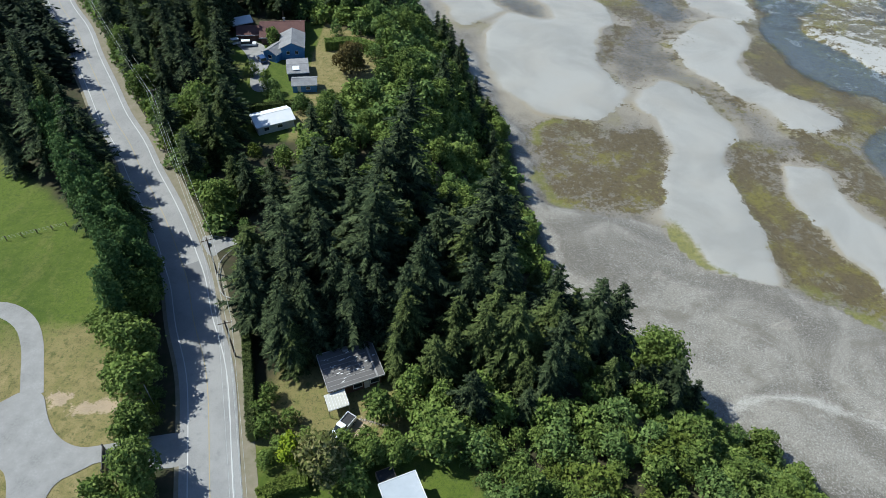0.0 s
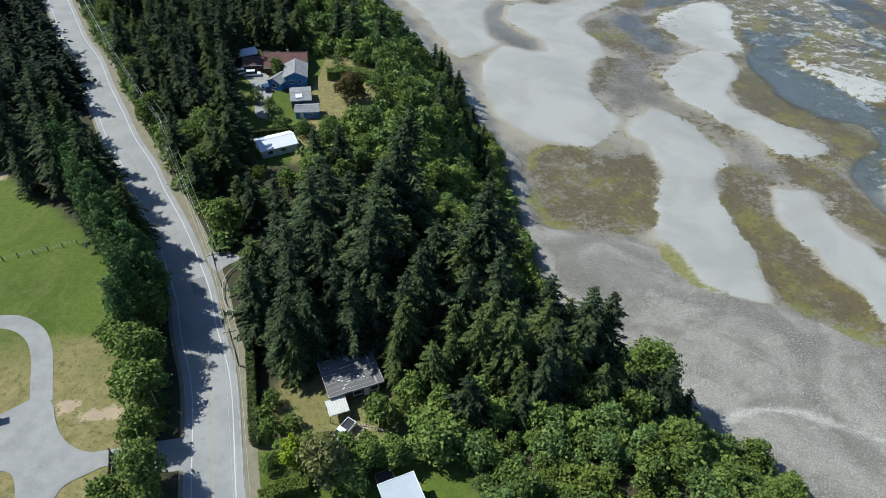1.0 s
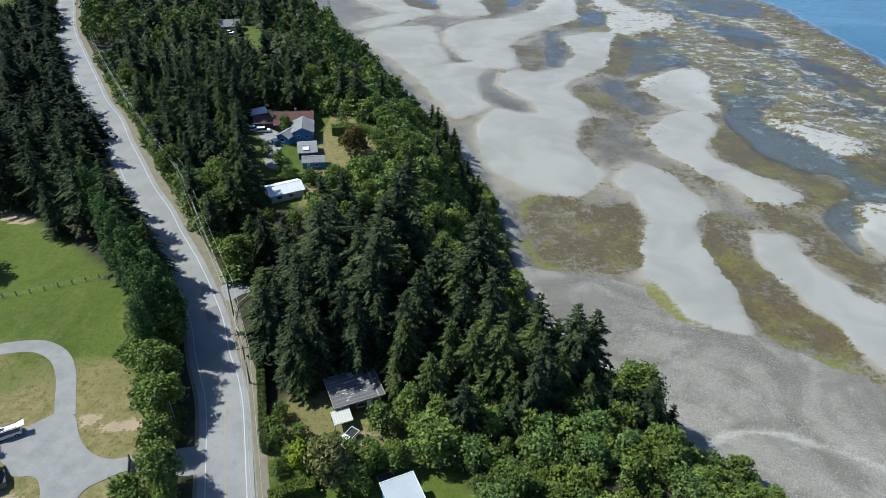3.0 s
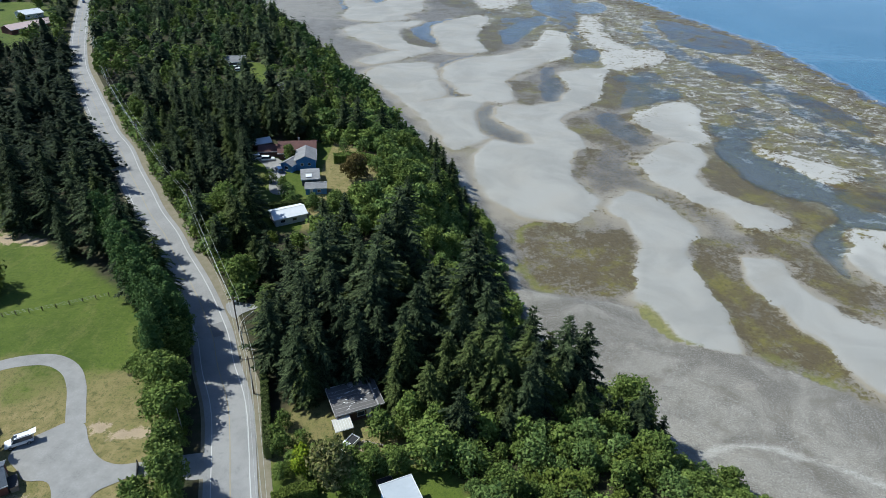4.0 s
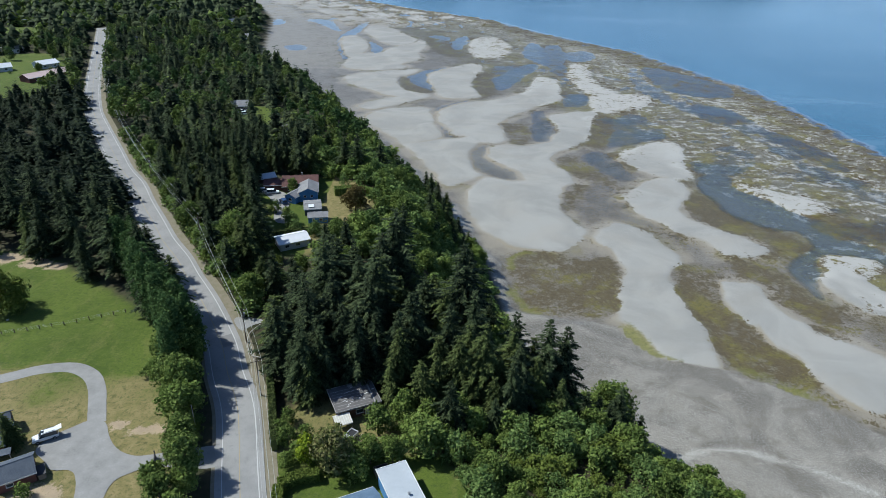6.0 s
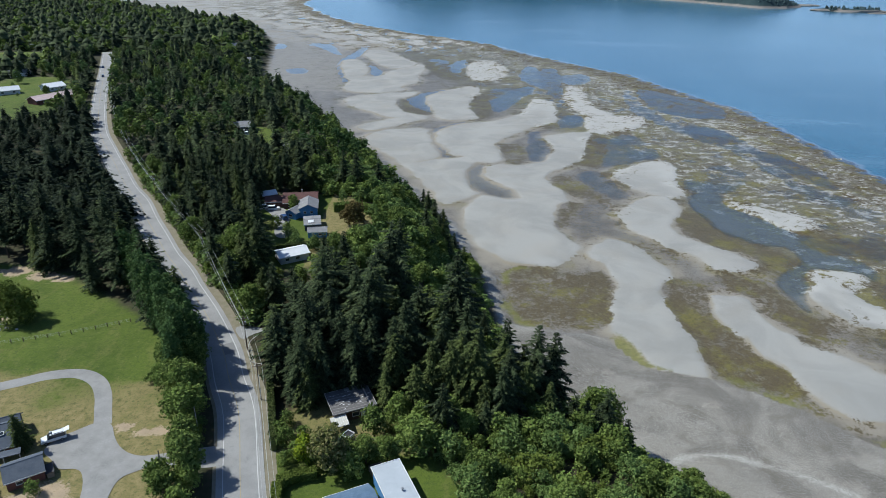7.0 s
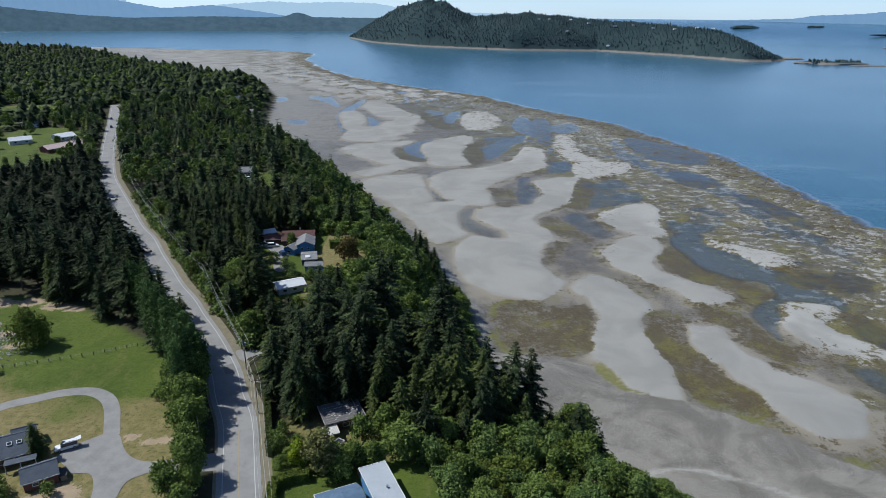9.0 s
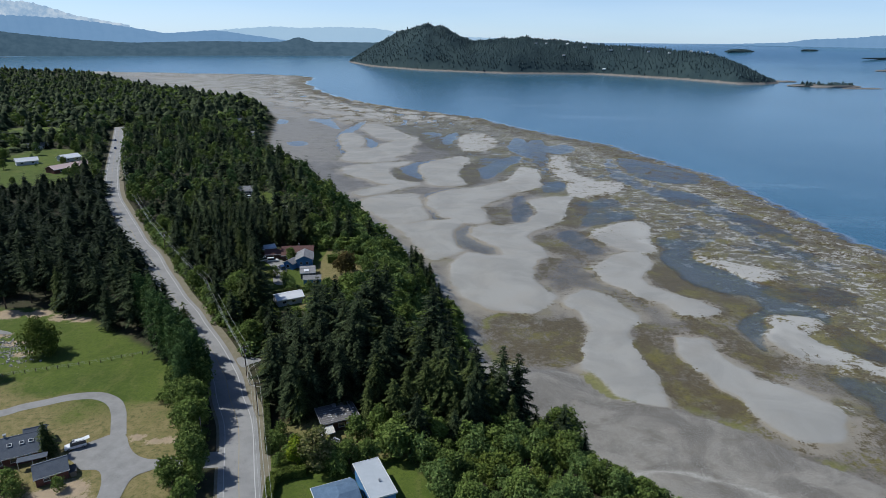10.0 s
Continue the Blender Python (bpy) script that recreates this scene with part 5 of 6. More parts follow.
WALL_WHITE = siding("white_siding", (0.62, 0.63, 0.63), (0.5, 0.52, 0.54))
WALL_BLUE = siding("blue_siding", (0.10, 0.26, 0.5), (0.085, 0.21, 0.42))
WALL_BROWN = siding("brown_siding", (0.09, 0.055, 0.045), (0.13, 0.075, 0.06))
WALL_RED = siding("red_brown_siding", (0.17, 0.075, 0.06), (0.13, 0.06, 0.05))
WALL_DARK = siding("dark_grey_siding", (0.07, 0.075, 0.085), (0.1, 0.105, 0.115))
ROOF_SLATE = shingle("slate_grey_shingles", (0.085, 0.1, 0.125), (0.11, 0.125, 0.15))
ROOF_GREY = shingle("weathered_grey_shingles", (0.26, 0.26, 0.265), (0.2, 0.2, 0.205))
ROOF_RED = shingle("red_brown_shingles", (0.14, 0.075, 0.065), (0.11, 0.06, 0.055))
ROOF_BLUE = shingle("blue_grey_shingles", (0.12, 0.18, 0.26), (0.09, 0.14, 0.21))
ROOF_WHITE = plain("white_metal_roof", (0.72, 0.73, 0.74), (0.6, 0.62, 0.64), 0.5, 0.5)
ROOF_PINK = plain("pinkish_metal_roof", (0.6, 0.46, 0.43), (0.5, 0.38, 0.36), 0.5, 0.6)
FELT = plain("dark_roofing_felt", (0.10, 0.095, 0.095), (0.14, 0.132, 0.13), 0.35, 0.85, 0.3, 0.2, fine=3.0)
FELT_PALE = plain("pale_roofing_membrane", (0.42, 0.45, 0.48), (0.33, 0.36, 0.39), 0.25, 0.7, fine=1.5)
TRIM = plain("white_trim_paint", (0.72, 0.72, 0.7), (0.58, 0.58, 0.57), 1.0, 0.6)
TRIM_GREY = plain("grey_trim_paint", (0.32, 0.31, 0.3), (0.24, 0.235, 0.23), 1.0, 0.7)
FLAKE = plain("bare_white_flakes", (0.7, 0.7, 0.7), (0.55, 0.55, 0.55), 2.0)
TIMBER = plain("weathered_timber", (0.26, 0.21, 0.16), (0.17, 0.14, 0.11), 1.5, 0.9, 0.1)
POLE = plain("pole_timber", (0.17, 0.13, 0.1), (0.11, 0.085, 0.065), 2.0, 0.95, 0.1)
METAL = plain("dull_grey_metal", (0.35, 0.36, 0.37), (0.28, 0.29, 0.3), 2.0, 0.45, 0.5, metal=0.6)
WIRE = plain("aluminium_wire", (0.45, 0.46, 0.44), (0.38, 0.4, 0.37), 2.0, 0.5)
CONCRETE = plain("pale_concrete", (0.42, 0.4, 0.37), (0.32, 0.3, 0.28), 0.8, 0.9, fine=6.0)
STONE = plain("garden_stone", (0.4, 0.36, 0.3), (0.28, 0.25, 0.22), 3.0, 0.9)
PAINT_WHITE = plain("white_car_paint", (0.75, 0.76, 0.77), (0.68, 0.69, 0.7), 0.6, 0.25, 0.5)
PAINT_BLUE = plain("dark_blue_car_paint", (0.03, 0.06, 0.14), (0.04, 0.075, 0.17), 0.6, 0.25, 0.5)
RUBBER = plain("tyre_rubber", (0.02, 0.02, 0.02), (0.035, 0.035, 0.035), 5.0, 0.9)
BLACK = plain("black_plastic", (0.025, 0.025, 0.028), (0.04, 0.04, 0.043), 3.0, 0.5)
PANEL = plain("corrugated_fibreglass", (0.55, 0.53, 0.47), (0.46, 0.45, 0.4), 1.0, 0.6)
glass = Mat("window_glass", 0.06, 0.7)
glass.colour((0.03, 0.04, 0.05))
GLASS = glass.m


def prism(pts, z0, z1):
    """An upright block over an outline."""
    bm = bmesh.new()
    lo = [bm.verts.new((x, y, z0)) for x, y in pts]
    hi = [bm.verts.new((x, y, z1)) for x, y in pts]
    bm.faces.new(lo[::-1])
    bm.faces.new(hi)
    for i in range(len(pts)):
        j = (i + 1) % len(pts)
        bm.faces.new((lo[i], lo[j], hi[j], hi[i]))
    return bm


def slab(corners, thick=0.14):
    """A sloping sheet with thickness under four corners."""
    bm = bmesh.new()
    hi = [bm.verts.new(c) for c in corners]
    lo = [bm.verts.new((c[0], c[1], c[2] - thick)) for c in corners]
    bm.faces.new(hi)
    bm.faces.new(lo[::-1])
    n = len(corners)
    for i in range(n):
        j = (i + 1) % n
        bm.faces.new((hi[j], hi[i], lo[i], lo[j]))
    bmesh.ops.recalc_face_normals(bm, faces=bm.faces)
    return bm


def window(house, x, y, z, w, h, face):
    """A framed window on a wall; face: the wall's outward side, '+x', '-x', '+y' or '-y'."""
    t = {"-y": 0, "+x": 90, "+y": 180, "-x": 270}[face]
    fr = part("window", box(-w / 2, -0.05, -h / 2, w / 2, 0.05, h / 2), TRIM, house)
    fr.matrix_basis = pose(x, y, z, 0, 0, t)
    part("pane", box(-w / 2 + 0.08, -0.075, -h / 2 + 0.08, w / 2 - 0.08, -0.055, h / 2 - 0.08), GLASS, fr)
    part("sill", box(-w / 2 - 0.05, -0.14, -h / 2 - 0.06, w / 2 + 0.05, -0.052, -h / 2), TRIM, fr)


def door(house, x, y, face, w=0.95, h=2.05, mat=None):
    t = {"-y": 0, "+x": 90, "+y": 180, "-x": 270}[face]
    d = part("door", box(-w / 2, -0.06, 0.0, w / 2, 0.04, h), mat or TRIM, house)
    d.matrix_basis = pose(x, y, 0.05, 0, 0, t)
    part("handle", box(w / 2 - 0.15, -0.12, 0.95, w / 2 - 0.1, -0.062, 1.1), METAL, d)


def gable(name, cx, cy, turn, lx, ly, wall, rise, wall_mat, roof_mat, label, eave=0.45, base=None, group="", fascia=None, category="house"):
    """A house with its ridge along x: walls with gables, two roof sheets, fascias and a ridge cap."""
    z = ground_at(cx, cy) if base is None else base
    ob = thing(name, pose(cx, cy, z, 0, 0, turn), label, category, group)
    bm = bmesh.new()
    a, b = lx / 2, ly / 2
    prof = [(-b, -0.6), (b, -0.6), (b, wall), (0, wall + rise), (-b, wall)]
    A = [bm.verts.new((-a, y, q)) for y, q in prof]
    B = [bm.verts.new((a, y, q)) for y, q in prof]
    bm.faces.new(A[::-1])
    bm.faces.new(B)
    for i in range(5):
        j = (i + 1) % 5
        bm.faces.new((A[i], A[j], B[j], B[i]))
    bmesh.ops.recalc_face_normals(bm, faces=bm.faces)
    part("wall", bm, wall_mat, ob)
    s = rise / b
    for sg in (-1, 1):
        e = (b + eave) * sg
        ez = wall - s * eave + 0.16
        part("roof", slab([(-a - eave, e, ez), (a + eave, e, ez), (a + eave, 0.0, wall + rise + 0.16), (-a - eave, 0.0, wall + rise + 0.16)]), roof_mat, ob)
        part("fascia", box(-a - eave, e - 0.03 * (sg < 0), ez - 0.26, a + eave, e + 0.03 * (sg > 0), ez - 0.01), fascia or TRIM, ob)
    part("ridge_cap", box(-a - eave, -0.1, wall + rise + 0.12, a + eave, 0.1, wall + rise + 0.2), roof_mat, ob)
    return ob


def flat_house(name, cx, cy, turn, lx, ly, wall, wall_mat, roof_mat, trim, label, over=0.35, base=None):
    z = ground_at(cx, cy) if base is None else base
    ob = thing(name, pose(cx, cy, z, 0, 0, turn), label, "house")
    part("wall", box(-lx / 2, -ly / 2, -0.6, lx / 2, ly / 2, wall), wall_mat, ob)
    a, b = lx / 2 + over, ly / 2 + over
    part("roof", box(-a, -b, wall + 0.003, a, b, wall + 0.24), roof_mat, ob)
    for x0, y0, x1, y1 in ((-a - 0.1, -b - 0.1, a + 0.1, -b), (-a - 0.1, b, a + 0.1, b + 0.1), (-a - 0.1, -b, -a, b), (a, -b, a + 0.1, b)):
        part("roof_edge", box(x0, y0, wall - 0.02, x1, y1, wall + 0.32), trim, ob)
    return ob


def chimney(house, x, y, z0, z1, mat, size=0.5):
    c = part("chimney", box(-size / 2, -size / 2, z0, size / 2, size / 2, z1, 0.03), mat, house)
    c.location = (x, y, 0)
    part("cap", box(-size / 2 - 0.08, -size / 2 - 0.08, z1, size / 2 + 0.08, size / 2 + 0.08, z1 + 0.1), METAL, c)


# ---- the house with the worn flat roof ----
h1 = flat_house("house", -14.1, 65.0, 23, 8.7, 6.9, 2.75, WALL_BROWN, FELT, TRIM_GREY, "low brown house with a worn dark felt flat roof", 0.5)
r9 = random.Random(9)
for i in range(7):
    y = -3.2 + i * 0.95
    part("roof_seam", box(-4.6, y, 2.992, 3.2, y + 0.07, 3.01), TRIM_GREY, h1)
part("roof_strip", box(3.5, -3.85, 2.992, 3.8, 3.85, 3.05), TRIM_GREY, h1)
for i in range(46):
    x, y = r9.gauss(-1.2, 2.2), r9.gauss(0.3, 1.9)
    if abs(x) > 4.3 or abs(y) > 3.5:
        continue
    L, W = r9.uniform(0.08, 0.5), r9.uniform(0.05, 0.15)
    bm = prism([(L * math.cos(a) * r9.uniform(0.6, 1.2), W * math.sin(a) * r9.uniform(0.6, 1.2)) for a in [0.9 * j for j in range(7)]], 2.995, 3.02)
    f = part("peeled_patch", bm, FLAKE if r9.random() < 0.8 else BLACK, h1)
    f.matrix_basis = pose(x, y, 0, 0, 0, r9.uniform(-12, 25))
part("roof_vent", box(-0.5, 2.9, 2.99, 0.5, 3.7, 3.5, 0.05), METAL, h1, "grey metal roof vent")
for x in (-3.2, 0.2, 3.2):
    window(h1, x, -3.47, 1.5, 1.6, 1.1, "-y")
window(h1, 4.37, 1.0, 1.5, 1.4, 1.1, "+x")
window(h1, -4.37, 0.5, 1.5, 1.4, 1.1, "-x")
door(h1, 1.8, -3.45, "-y")
cover = thing("patio_cover", pose(-15.6, 58.4, ground_at(-15.6, 58.4), 0, 0, 23), "pale ribbed patio cover on posts beside the house", "canopy")
part("sheet", slab([(-1.75, -1.5, 2.15), (1.75, -1.5, 2.15), (1.75, 1.5, 2.45), (-1.75, 1.5, 2.45)], 0.03), PANEL, cover)
for i in range(8):
    x = -1.7 + i * 0.485
    part("batten", slab([(x - 0.03, -1.5, 2.2), (x + 0.03, -1.5, 2.2), (x + 0.03, 1.5, 2.5), (x - 0.03, 1.5, 2.5)], 0.045), TRIM, cover)
for y, z in ((-1.5, 2.13), (-0.5, 2.23), (0.5, 2.33), (1.45, 2.42)):
    part("rafter", box(-1.78, y - 0.04, z - 0.14, 1.78, y + 0.04, z - 0.02), TRIM, cover)
for x in (-1.65, 1.65):
    for y in (-1.4, 1.35):
        part("post", box(x - 0.05, y - 0.05, -0.3, x + 0.05, y + 0.05, 2.1), TIMBER, cover)


def vehicle(name, x, y, turn, paint, label, long=4.7, wide=1.85, high=1.75, bed=False, hatch=False, far=False):
    """A car or pickup pointing along x."""
    ob = thing(name, pose(x, y, ground_at(x, y) + 0.1, 0, 0, turn), label, "truck" if bed else "car")
    L, W = long / 2, wide / 2
    bm = bmesh.new()
    side = [(-L, 0.45), (-L + 0.05, 0.95), (L - 1.1, 1.0), (L - 0.15, 0.85), (L, 0.5), (L - 0.05, 0.32), (-L + 0.05, 0.32)]
    A = [bm.verts.new((px, -W, pz)) for px, pz in side]
    B = [bm.verts.new((px, W, pz)) for px, pz in side]
    bm.faces.new(A)
    bm.faces.new(B[::-1])
    for i in range(len(side)):
        j = (i + 1) % len(side)
        bm.faces.new((A[j], A[i], B[i], B[j]))
    bmesh.ops.recalc_face_normals(bm, faces=bm.faces)
    bmesh.ops.bevel(bm, geom=bm.edges[:], offset=0.06, segments=2, affect="EDGES")
    part("body", bm, paint, ob)
    c0, c1 = (-0.25, L - 1.25) if bed else (-L + 0.1, L - 1.35)
    cab = [(c0, 0.96), (c0 + 0.15, high), (c1 - 0.55, high), (c1 + 0.15, 0.97)]
    bm = bmesh.new()
    A = [bm.verts.new((px, -W + (0.08 if pz < 1.2 else 0.2), pz)) for px, pz in cab]
    B = [bm.verts.new((px, W - (0.08 if pz < 1.2 else 0.2), pz)) for px, pz in cab]
    bm.faces.new(A)
    bm.faces.new(B[::-1])
    for i in range(4):
        j = (i + 1) % 4
        bm.faces.new((A[j], A[i], B[i], B[j]))
    bmesh.ops.recalc_face_normals(bm, faces=bm.faces)
    part("windows", bm, GLASS, ob, "dark glass all round")
    part("cabin_roof", box(c0 + 0.12, -W + 0.18, high - 0.02, c1 - 0.5, W - 0.18, high + 0.05, 0.02), paint, ob)
    if bed:
        part("bed", box(-L + 0.12, -W + 0.12, 0.9, -0.35, W - 0.12, 1.02), BLACK, ob)
        for y0, y1 in ((-W, -W + 0.1), (W - 0.1, W)):
            part("bed_side", box(-L + 0.05, y0, 0.9, -0.3, y1, 1.25, 0.02), paint, ob)
        part("tailgate", box(-L + 0.02, -W, 0.9, -L + 0.11, W, 1.25, 0.02), paint, ob)
    if hatch:
        part("hatch", slab([(-L - 0.75, -W + 0.2, high + 0.25), (-L + 0.2, -W + 0.2, high + 0.06), (-L + 0.2, W - 0.2, high + 0.06), (-L - 0.75, W - 0.2, high + 0.25)], 0.06), paint, ob, "raised white rear hatch")
        part("sunroof", box(0.0, -0.35, high + 0.051, 0.6, 0.35, high + 0.06), GLASS, ob)
        for yy in (-0.62, 0.62):
            part("roof_rail", box(-L + 0.4, yy - 0.03, high + 0.06, L - 2.0, yy + 0.03, high + 0.12), BLACK, ob)
    if not far:
        for wx in (-L + 0.85, L - 0.9):
            for wy in (-W + 0.02, W - 0.02):
                bm = bmesh.new()
                bmesh.ops.create_cone(bm, cap_ends=True, segments=16, radius1=0.34, radius2=0.34, depth=0.22)
                w = part("wheel", bm, RUBBER, ob)
                w.matrix_basis = pose(wx, wy, 0.24, 90, 0, 0)
                bm = bmesh.new()
                bmesh.ops.create_cone(bm, cap_ends=True, segments=12, radius1=0.2, radius2=0.2, depth=0.24)
                part("rim", bm, METAL, w)
        for wy in (-W + 0.25, W - 0.25):
            part("headlight", box(L - 0.12, wy - 0.18, 0.62, L - 0.02, wy + 0.18, 0.78, 0.02), TRIM, ob)
    return ob


vehicle("pickup_truck", -14.2, 54.4, 238, PAINT_WHITE, "white pickup truck parked in the garden behind shrubs", 5.0, 1.85, 1.7, bed=True)
vehicle("car", -74.4, 54.4, 211, PAINT_WHITE, "white off-road car with its rear hatch open", 4.7, 1.85, 1.8, hatch=True)
# stones that edge the garden bed
for i in range(12):
    bm = bmesh.new()
    bmesh.ops.create_icosphere(bm, subdivisions=1, radius=0.22)
    for v in bm.verts:
        v.co *= r9.uniform(0.75, 1.2)
    x, y = -11.6 + i * 0.42, 56.3 - i * 0.1 + r9.uniform(-0.1, 0.1)
    o = part("garden_stone", bm, STONE)
    o.location = (x, y, ground_at(x, y) + 0.06)
    tagged(o, "pale rounded stone edging a garden bed", "stone", "stones edging the bed")

# ---- the house with the pale roof ----
h2 = flat_house("house", -2.2, 38.7, 24, 5.2, 12.0, 3.75, WALL_BLUE, FELT_PALE, TRIM, "pale flat roofed house wing with blue walls", 0.25)
part("roof_vent", rod([(0.6, -1.5, 3.98), (0.6, -1.5, 4.35)], 0.16, 10), METAL, h2)
part("vent_cowl", box(0.35, -1.75, 4.35, 0.85, -1.25, 4.55, 0.06), METAL, h2)
for y in (-3.5, 0.0, 3.5):
    window(h2, 2.62, y, 2.0, 1.6, 1.2, "+x")
window(h2, 0.0, 6.02, 2.0, 2.0, 1.2, "+y")
h3 = thing("house", pose(-9.4, 34.6, ground_at(-9.4, 34.6), 0, 0, 24), "blue grey hip roofed house with white walls", "house")
part("wall", box(-4.0, -5.0, -0.6, 3.6, 4.3, 2.45), WALL_WHITE, h3)
eaves = [(-4.6, -5.6, 2.45), (4.1, -5.6, 2.45), (4.1, 4.9, 2.45), (-4.6, 4.9, 2.45)]
rid = [(0.0, -1.6, 4.35), (4.1, -1.6, 4.35), (4.1, 1.2, 4.35), (0.0, 1.2, 4.35)]
for a, b in ((0, 1), (2, 3), (3, 0)):
    part("roof", slab([eaves[a], eaves[b], rid[b], rid[a]], 0.15), ROOF_BLUE, h3)
part("roof_cap", slab(rid, 0.12), ROOF_BLUE, h3)
for x0, y0, x1, y1 in ((-4.72, -5.7, 4.1, -5.6), (-4.72, 4.9, 4.1, 5.0), (-4.72, -5.6, -4.61, 4.9)):
    part("gutter", box(x0, y0, 2.22, x1, y1, 2.42), TRIM, h3)
window(h3, -4.02, 1.5, 1.4, 1.6, 1.1, "-x")
window(h3, -1.0, 4.32, 1.4, 1.6, 1.1, "+y")
door(h3, -4.02, -1.8, "-x")
deck = thing("vegetable_pen", pose(-6.6, 46.2, ground_at(-6.6, 46.2), 0, 0, 24), "dark netted vegetable pen behind the house", "pen")
for x0, y0, x1, y1 in ((-1.4, -1.0, -1.3, 1.0), (1.3, -1.0, 1.4, 1.0), (-1.4, -1.0, 1.4, -0.9), (-1.4, 0.9, 1.4, 1.0)):
    part("rail", box(x0, y0, 0, x1, y1, 1.3), TIMBER, deck)
part("net", slab([(-1.3, -0.9, 1.28), (1.3, -0.9, 1.28), (1.3, 0.9, 1.28), (-1.3, 0.9, 1.28)], 0.02), BLACK, deck)

# ---- the houses by the field ----
h4 = gable("house", -86.6, 51.6, 28, 10.5, 8.6, 2.6, 2.3, WALL_RED, ROOF_SLATE, "dark slate roofed house with skylights beside the driveway", 0.5)
for x in (-0.6, 1.8, 3.6):
    sk = part("skylight", box(-0.5, -0.4, 0.0, 0.5, 0.4, 0.12), TRIM, h4)
    sk.matrix_basis = pose(x, -2.0, 4.1, math.degrees(math.atan2(2.3, 4.3)), 0, 0)
    part("pane", box(-0.4, -0.3, 0.121, 0.4, 0.3, 0.13), GLASS, sk)
chimney(h4, -1.5, 0.4, 4.2, 5.7, STONE)
for x in (-3.0, 0.0, 3.0):
    window(h4, x, -4.32, 1.4, 1.5, 1.1, "-y")
window(h4, 5.27, 0.0, 1.4, 1.5, 1.1, "+x")
h5 = gable("house_wing", -84.6, 56.6, 28, 4.2, 4.6, 2.6, 1.5, WALL_DARK, ROOF_SLATE, "small slate roofed wing of the house by the driveway", 0.4, category="house wing")
window(h5, 2.12, 0.0, 1.4, 1.2, 1.1, "+x")
h6 = gable("garage", -74.2, 44.3, 33, 6.2, 5.6, 2.3, 1.5, WALL_RED, ROOF_SLATE, "red brown garage with a dark slate roof", 0.35, category="garage")
part("garage_door", box(3.105, -1.4, 0.0, 3.14, 1.4, 2.1), TRIM_GREY, h6)
window(h6, -1.0, -2.82, 1.3, 1.2, 0.8, "-y")
bin_ = thing("log_store", pose(-69.9, 45.0, ground_at(-69.9, 45), 0, 0, 33), "dark timber log store beside the garage", "log store")
part("frame", box(-0.6, -1.2, 0, 0.6, 1.2, 1.3, 0.04), TIMBER, bin_)
part("lid", slab([(-0.75, -1.35, 1.35), (0.75, -1.35, 1.35), (0.75, 1.35, 1.55), (-0.75, 1.35, 1.55)], 0.06), BLACK, bin_)
link = thing("covered_walk", pose(-80.2, 47.6, ground_at(-80, 47.6), 0, 0, 25), "narrow covered walk between house and garage", "covered walk")
part("roof", slab([(-3, -0.9, 2.3), (3, -0.9, 2.3), (3, 0.9, 2.45), (-3, 0.9, 2.45)], 0.1), ROOF_SLATE, link)
for x in (-2.8, 0, 2.8):
    part("post", box(x - 0.06, -0.8, -0.2, x + 0.06, -0.68, 2.2), TRIM, link)

# ---- the blue house and its neighbours further along ----
h7 = gable("house", -50.6, 193.8, 8, 13.0, 11.0, 2.6, 2.2, WALL_BROWN, ROOF_RED, "red brown roofed house in a wooded garden", 0.5)
chimney(h7, 0.6, 0.8, 4.2, 5.6, STONE)
for x in (-4, 0, 4):
    window(h7, x, -5.52, 1.4, 1.6, 1.1, "-y")
h8 = gable("house_wing", -60.2, 192.6, 8, 8.0, 6.0, 2.4, 1.2, WALL_BROWN, ROOF_RED, "long low red roofed wing of a house", 0.5, category="house wing")
h9 = gable("house", -45.6, 183.4, 99, 9.5, 6.6, 3.8, 1.5, WALL_BLUE, ROOF_GREY, "blue house with a weathered grey roof", 0.5)
window(h9, -4.77, -1.2, 2.2, 1.0, 1.0, "-x")
window(h9, -4.77, 1.3, 2.2, 1.0, 1.0, "-x")
for x in (-2.5, 1.5):
    window(h9, x, -3.32, 2.4, 1.4, 1.1, "-y")
h10 = gable("house_wing", -50.0, 180.0, 65, 6.5, 4.6, 2.7, 1.1, WALL_BLUE, ROOF_GREY, "lower blue wing under a grey roof", 0.4, category="house wing")
window(h10, -3.27, 0.0, 1.5, 1.4, 1.1, "-x")
h11 = gable("shed", -41.8, 170.2, 12, 5.8, 8.2, 2.4, 0.5, WALL_DARK, ROOF_GREY, "grey roofed workshop shed in a garden", 0.3, category="shed")
part("roof_panel", slab([(-1.5, -3.3, 2.95), (0.5, -3.3, 2.95), (0.5, -1.2, 3.12), (-1.5, -1.2, 3.12)], 0.1), ROOF_WHITE, h11, "bright white roof panel")
h12 = gable("shed", -38.4, 161.8, 8, 6.6, 4.4, 2.3, 0.8, WALL_BLUE, ROOF_GREY, "blue garden shed with a grey roof", 0.3, category="shed")
window(h12, 1.0, -2.22, 1.3, 1.2, 0.9, "-y")
door(h12, -1.5, -2.2, "-y")
h13 = gable("house", -43.6, 142.6, 29, 9.5, 6.5, 2.5, 1.1, WALL_WHITE, ROOF_WHITE, "low white cottage with a bright white roof", 0.45)
for x in (-2.5, 1.0):
    window(h13, x, -3.27, 1.4, 1.4, 1.0, "-y")
h14 = gable("shed", -65.5, 199.5, 30, 6.0, 5.0, 2.3, 1.0, WALL_BROWN, ROOF_WHITE, "small pale roofed shed among firs", 0.4, category="shed")
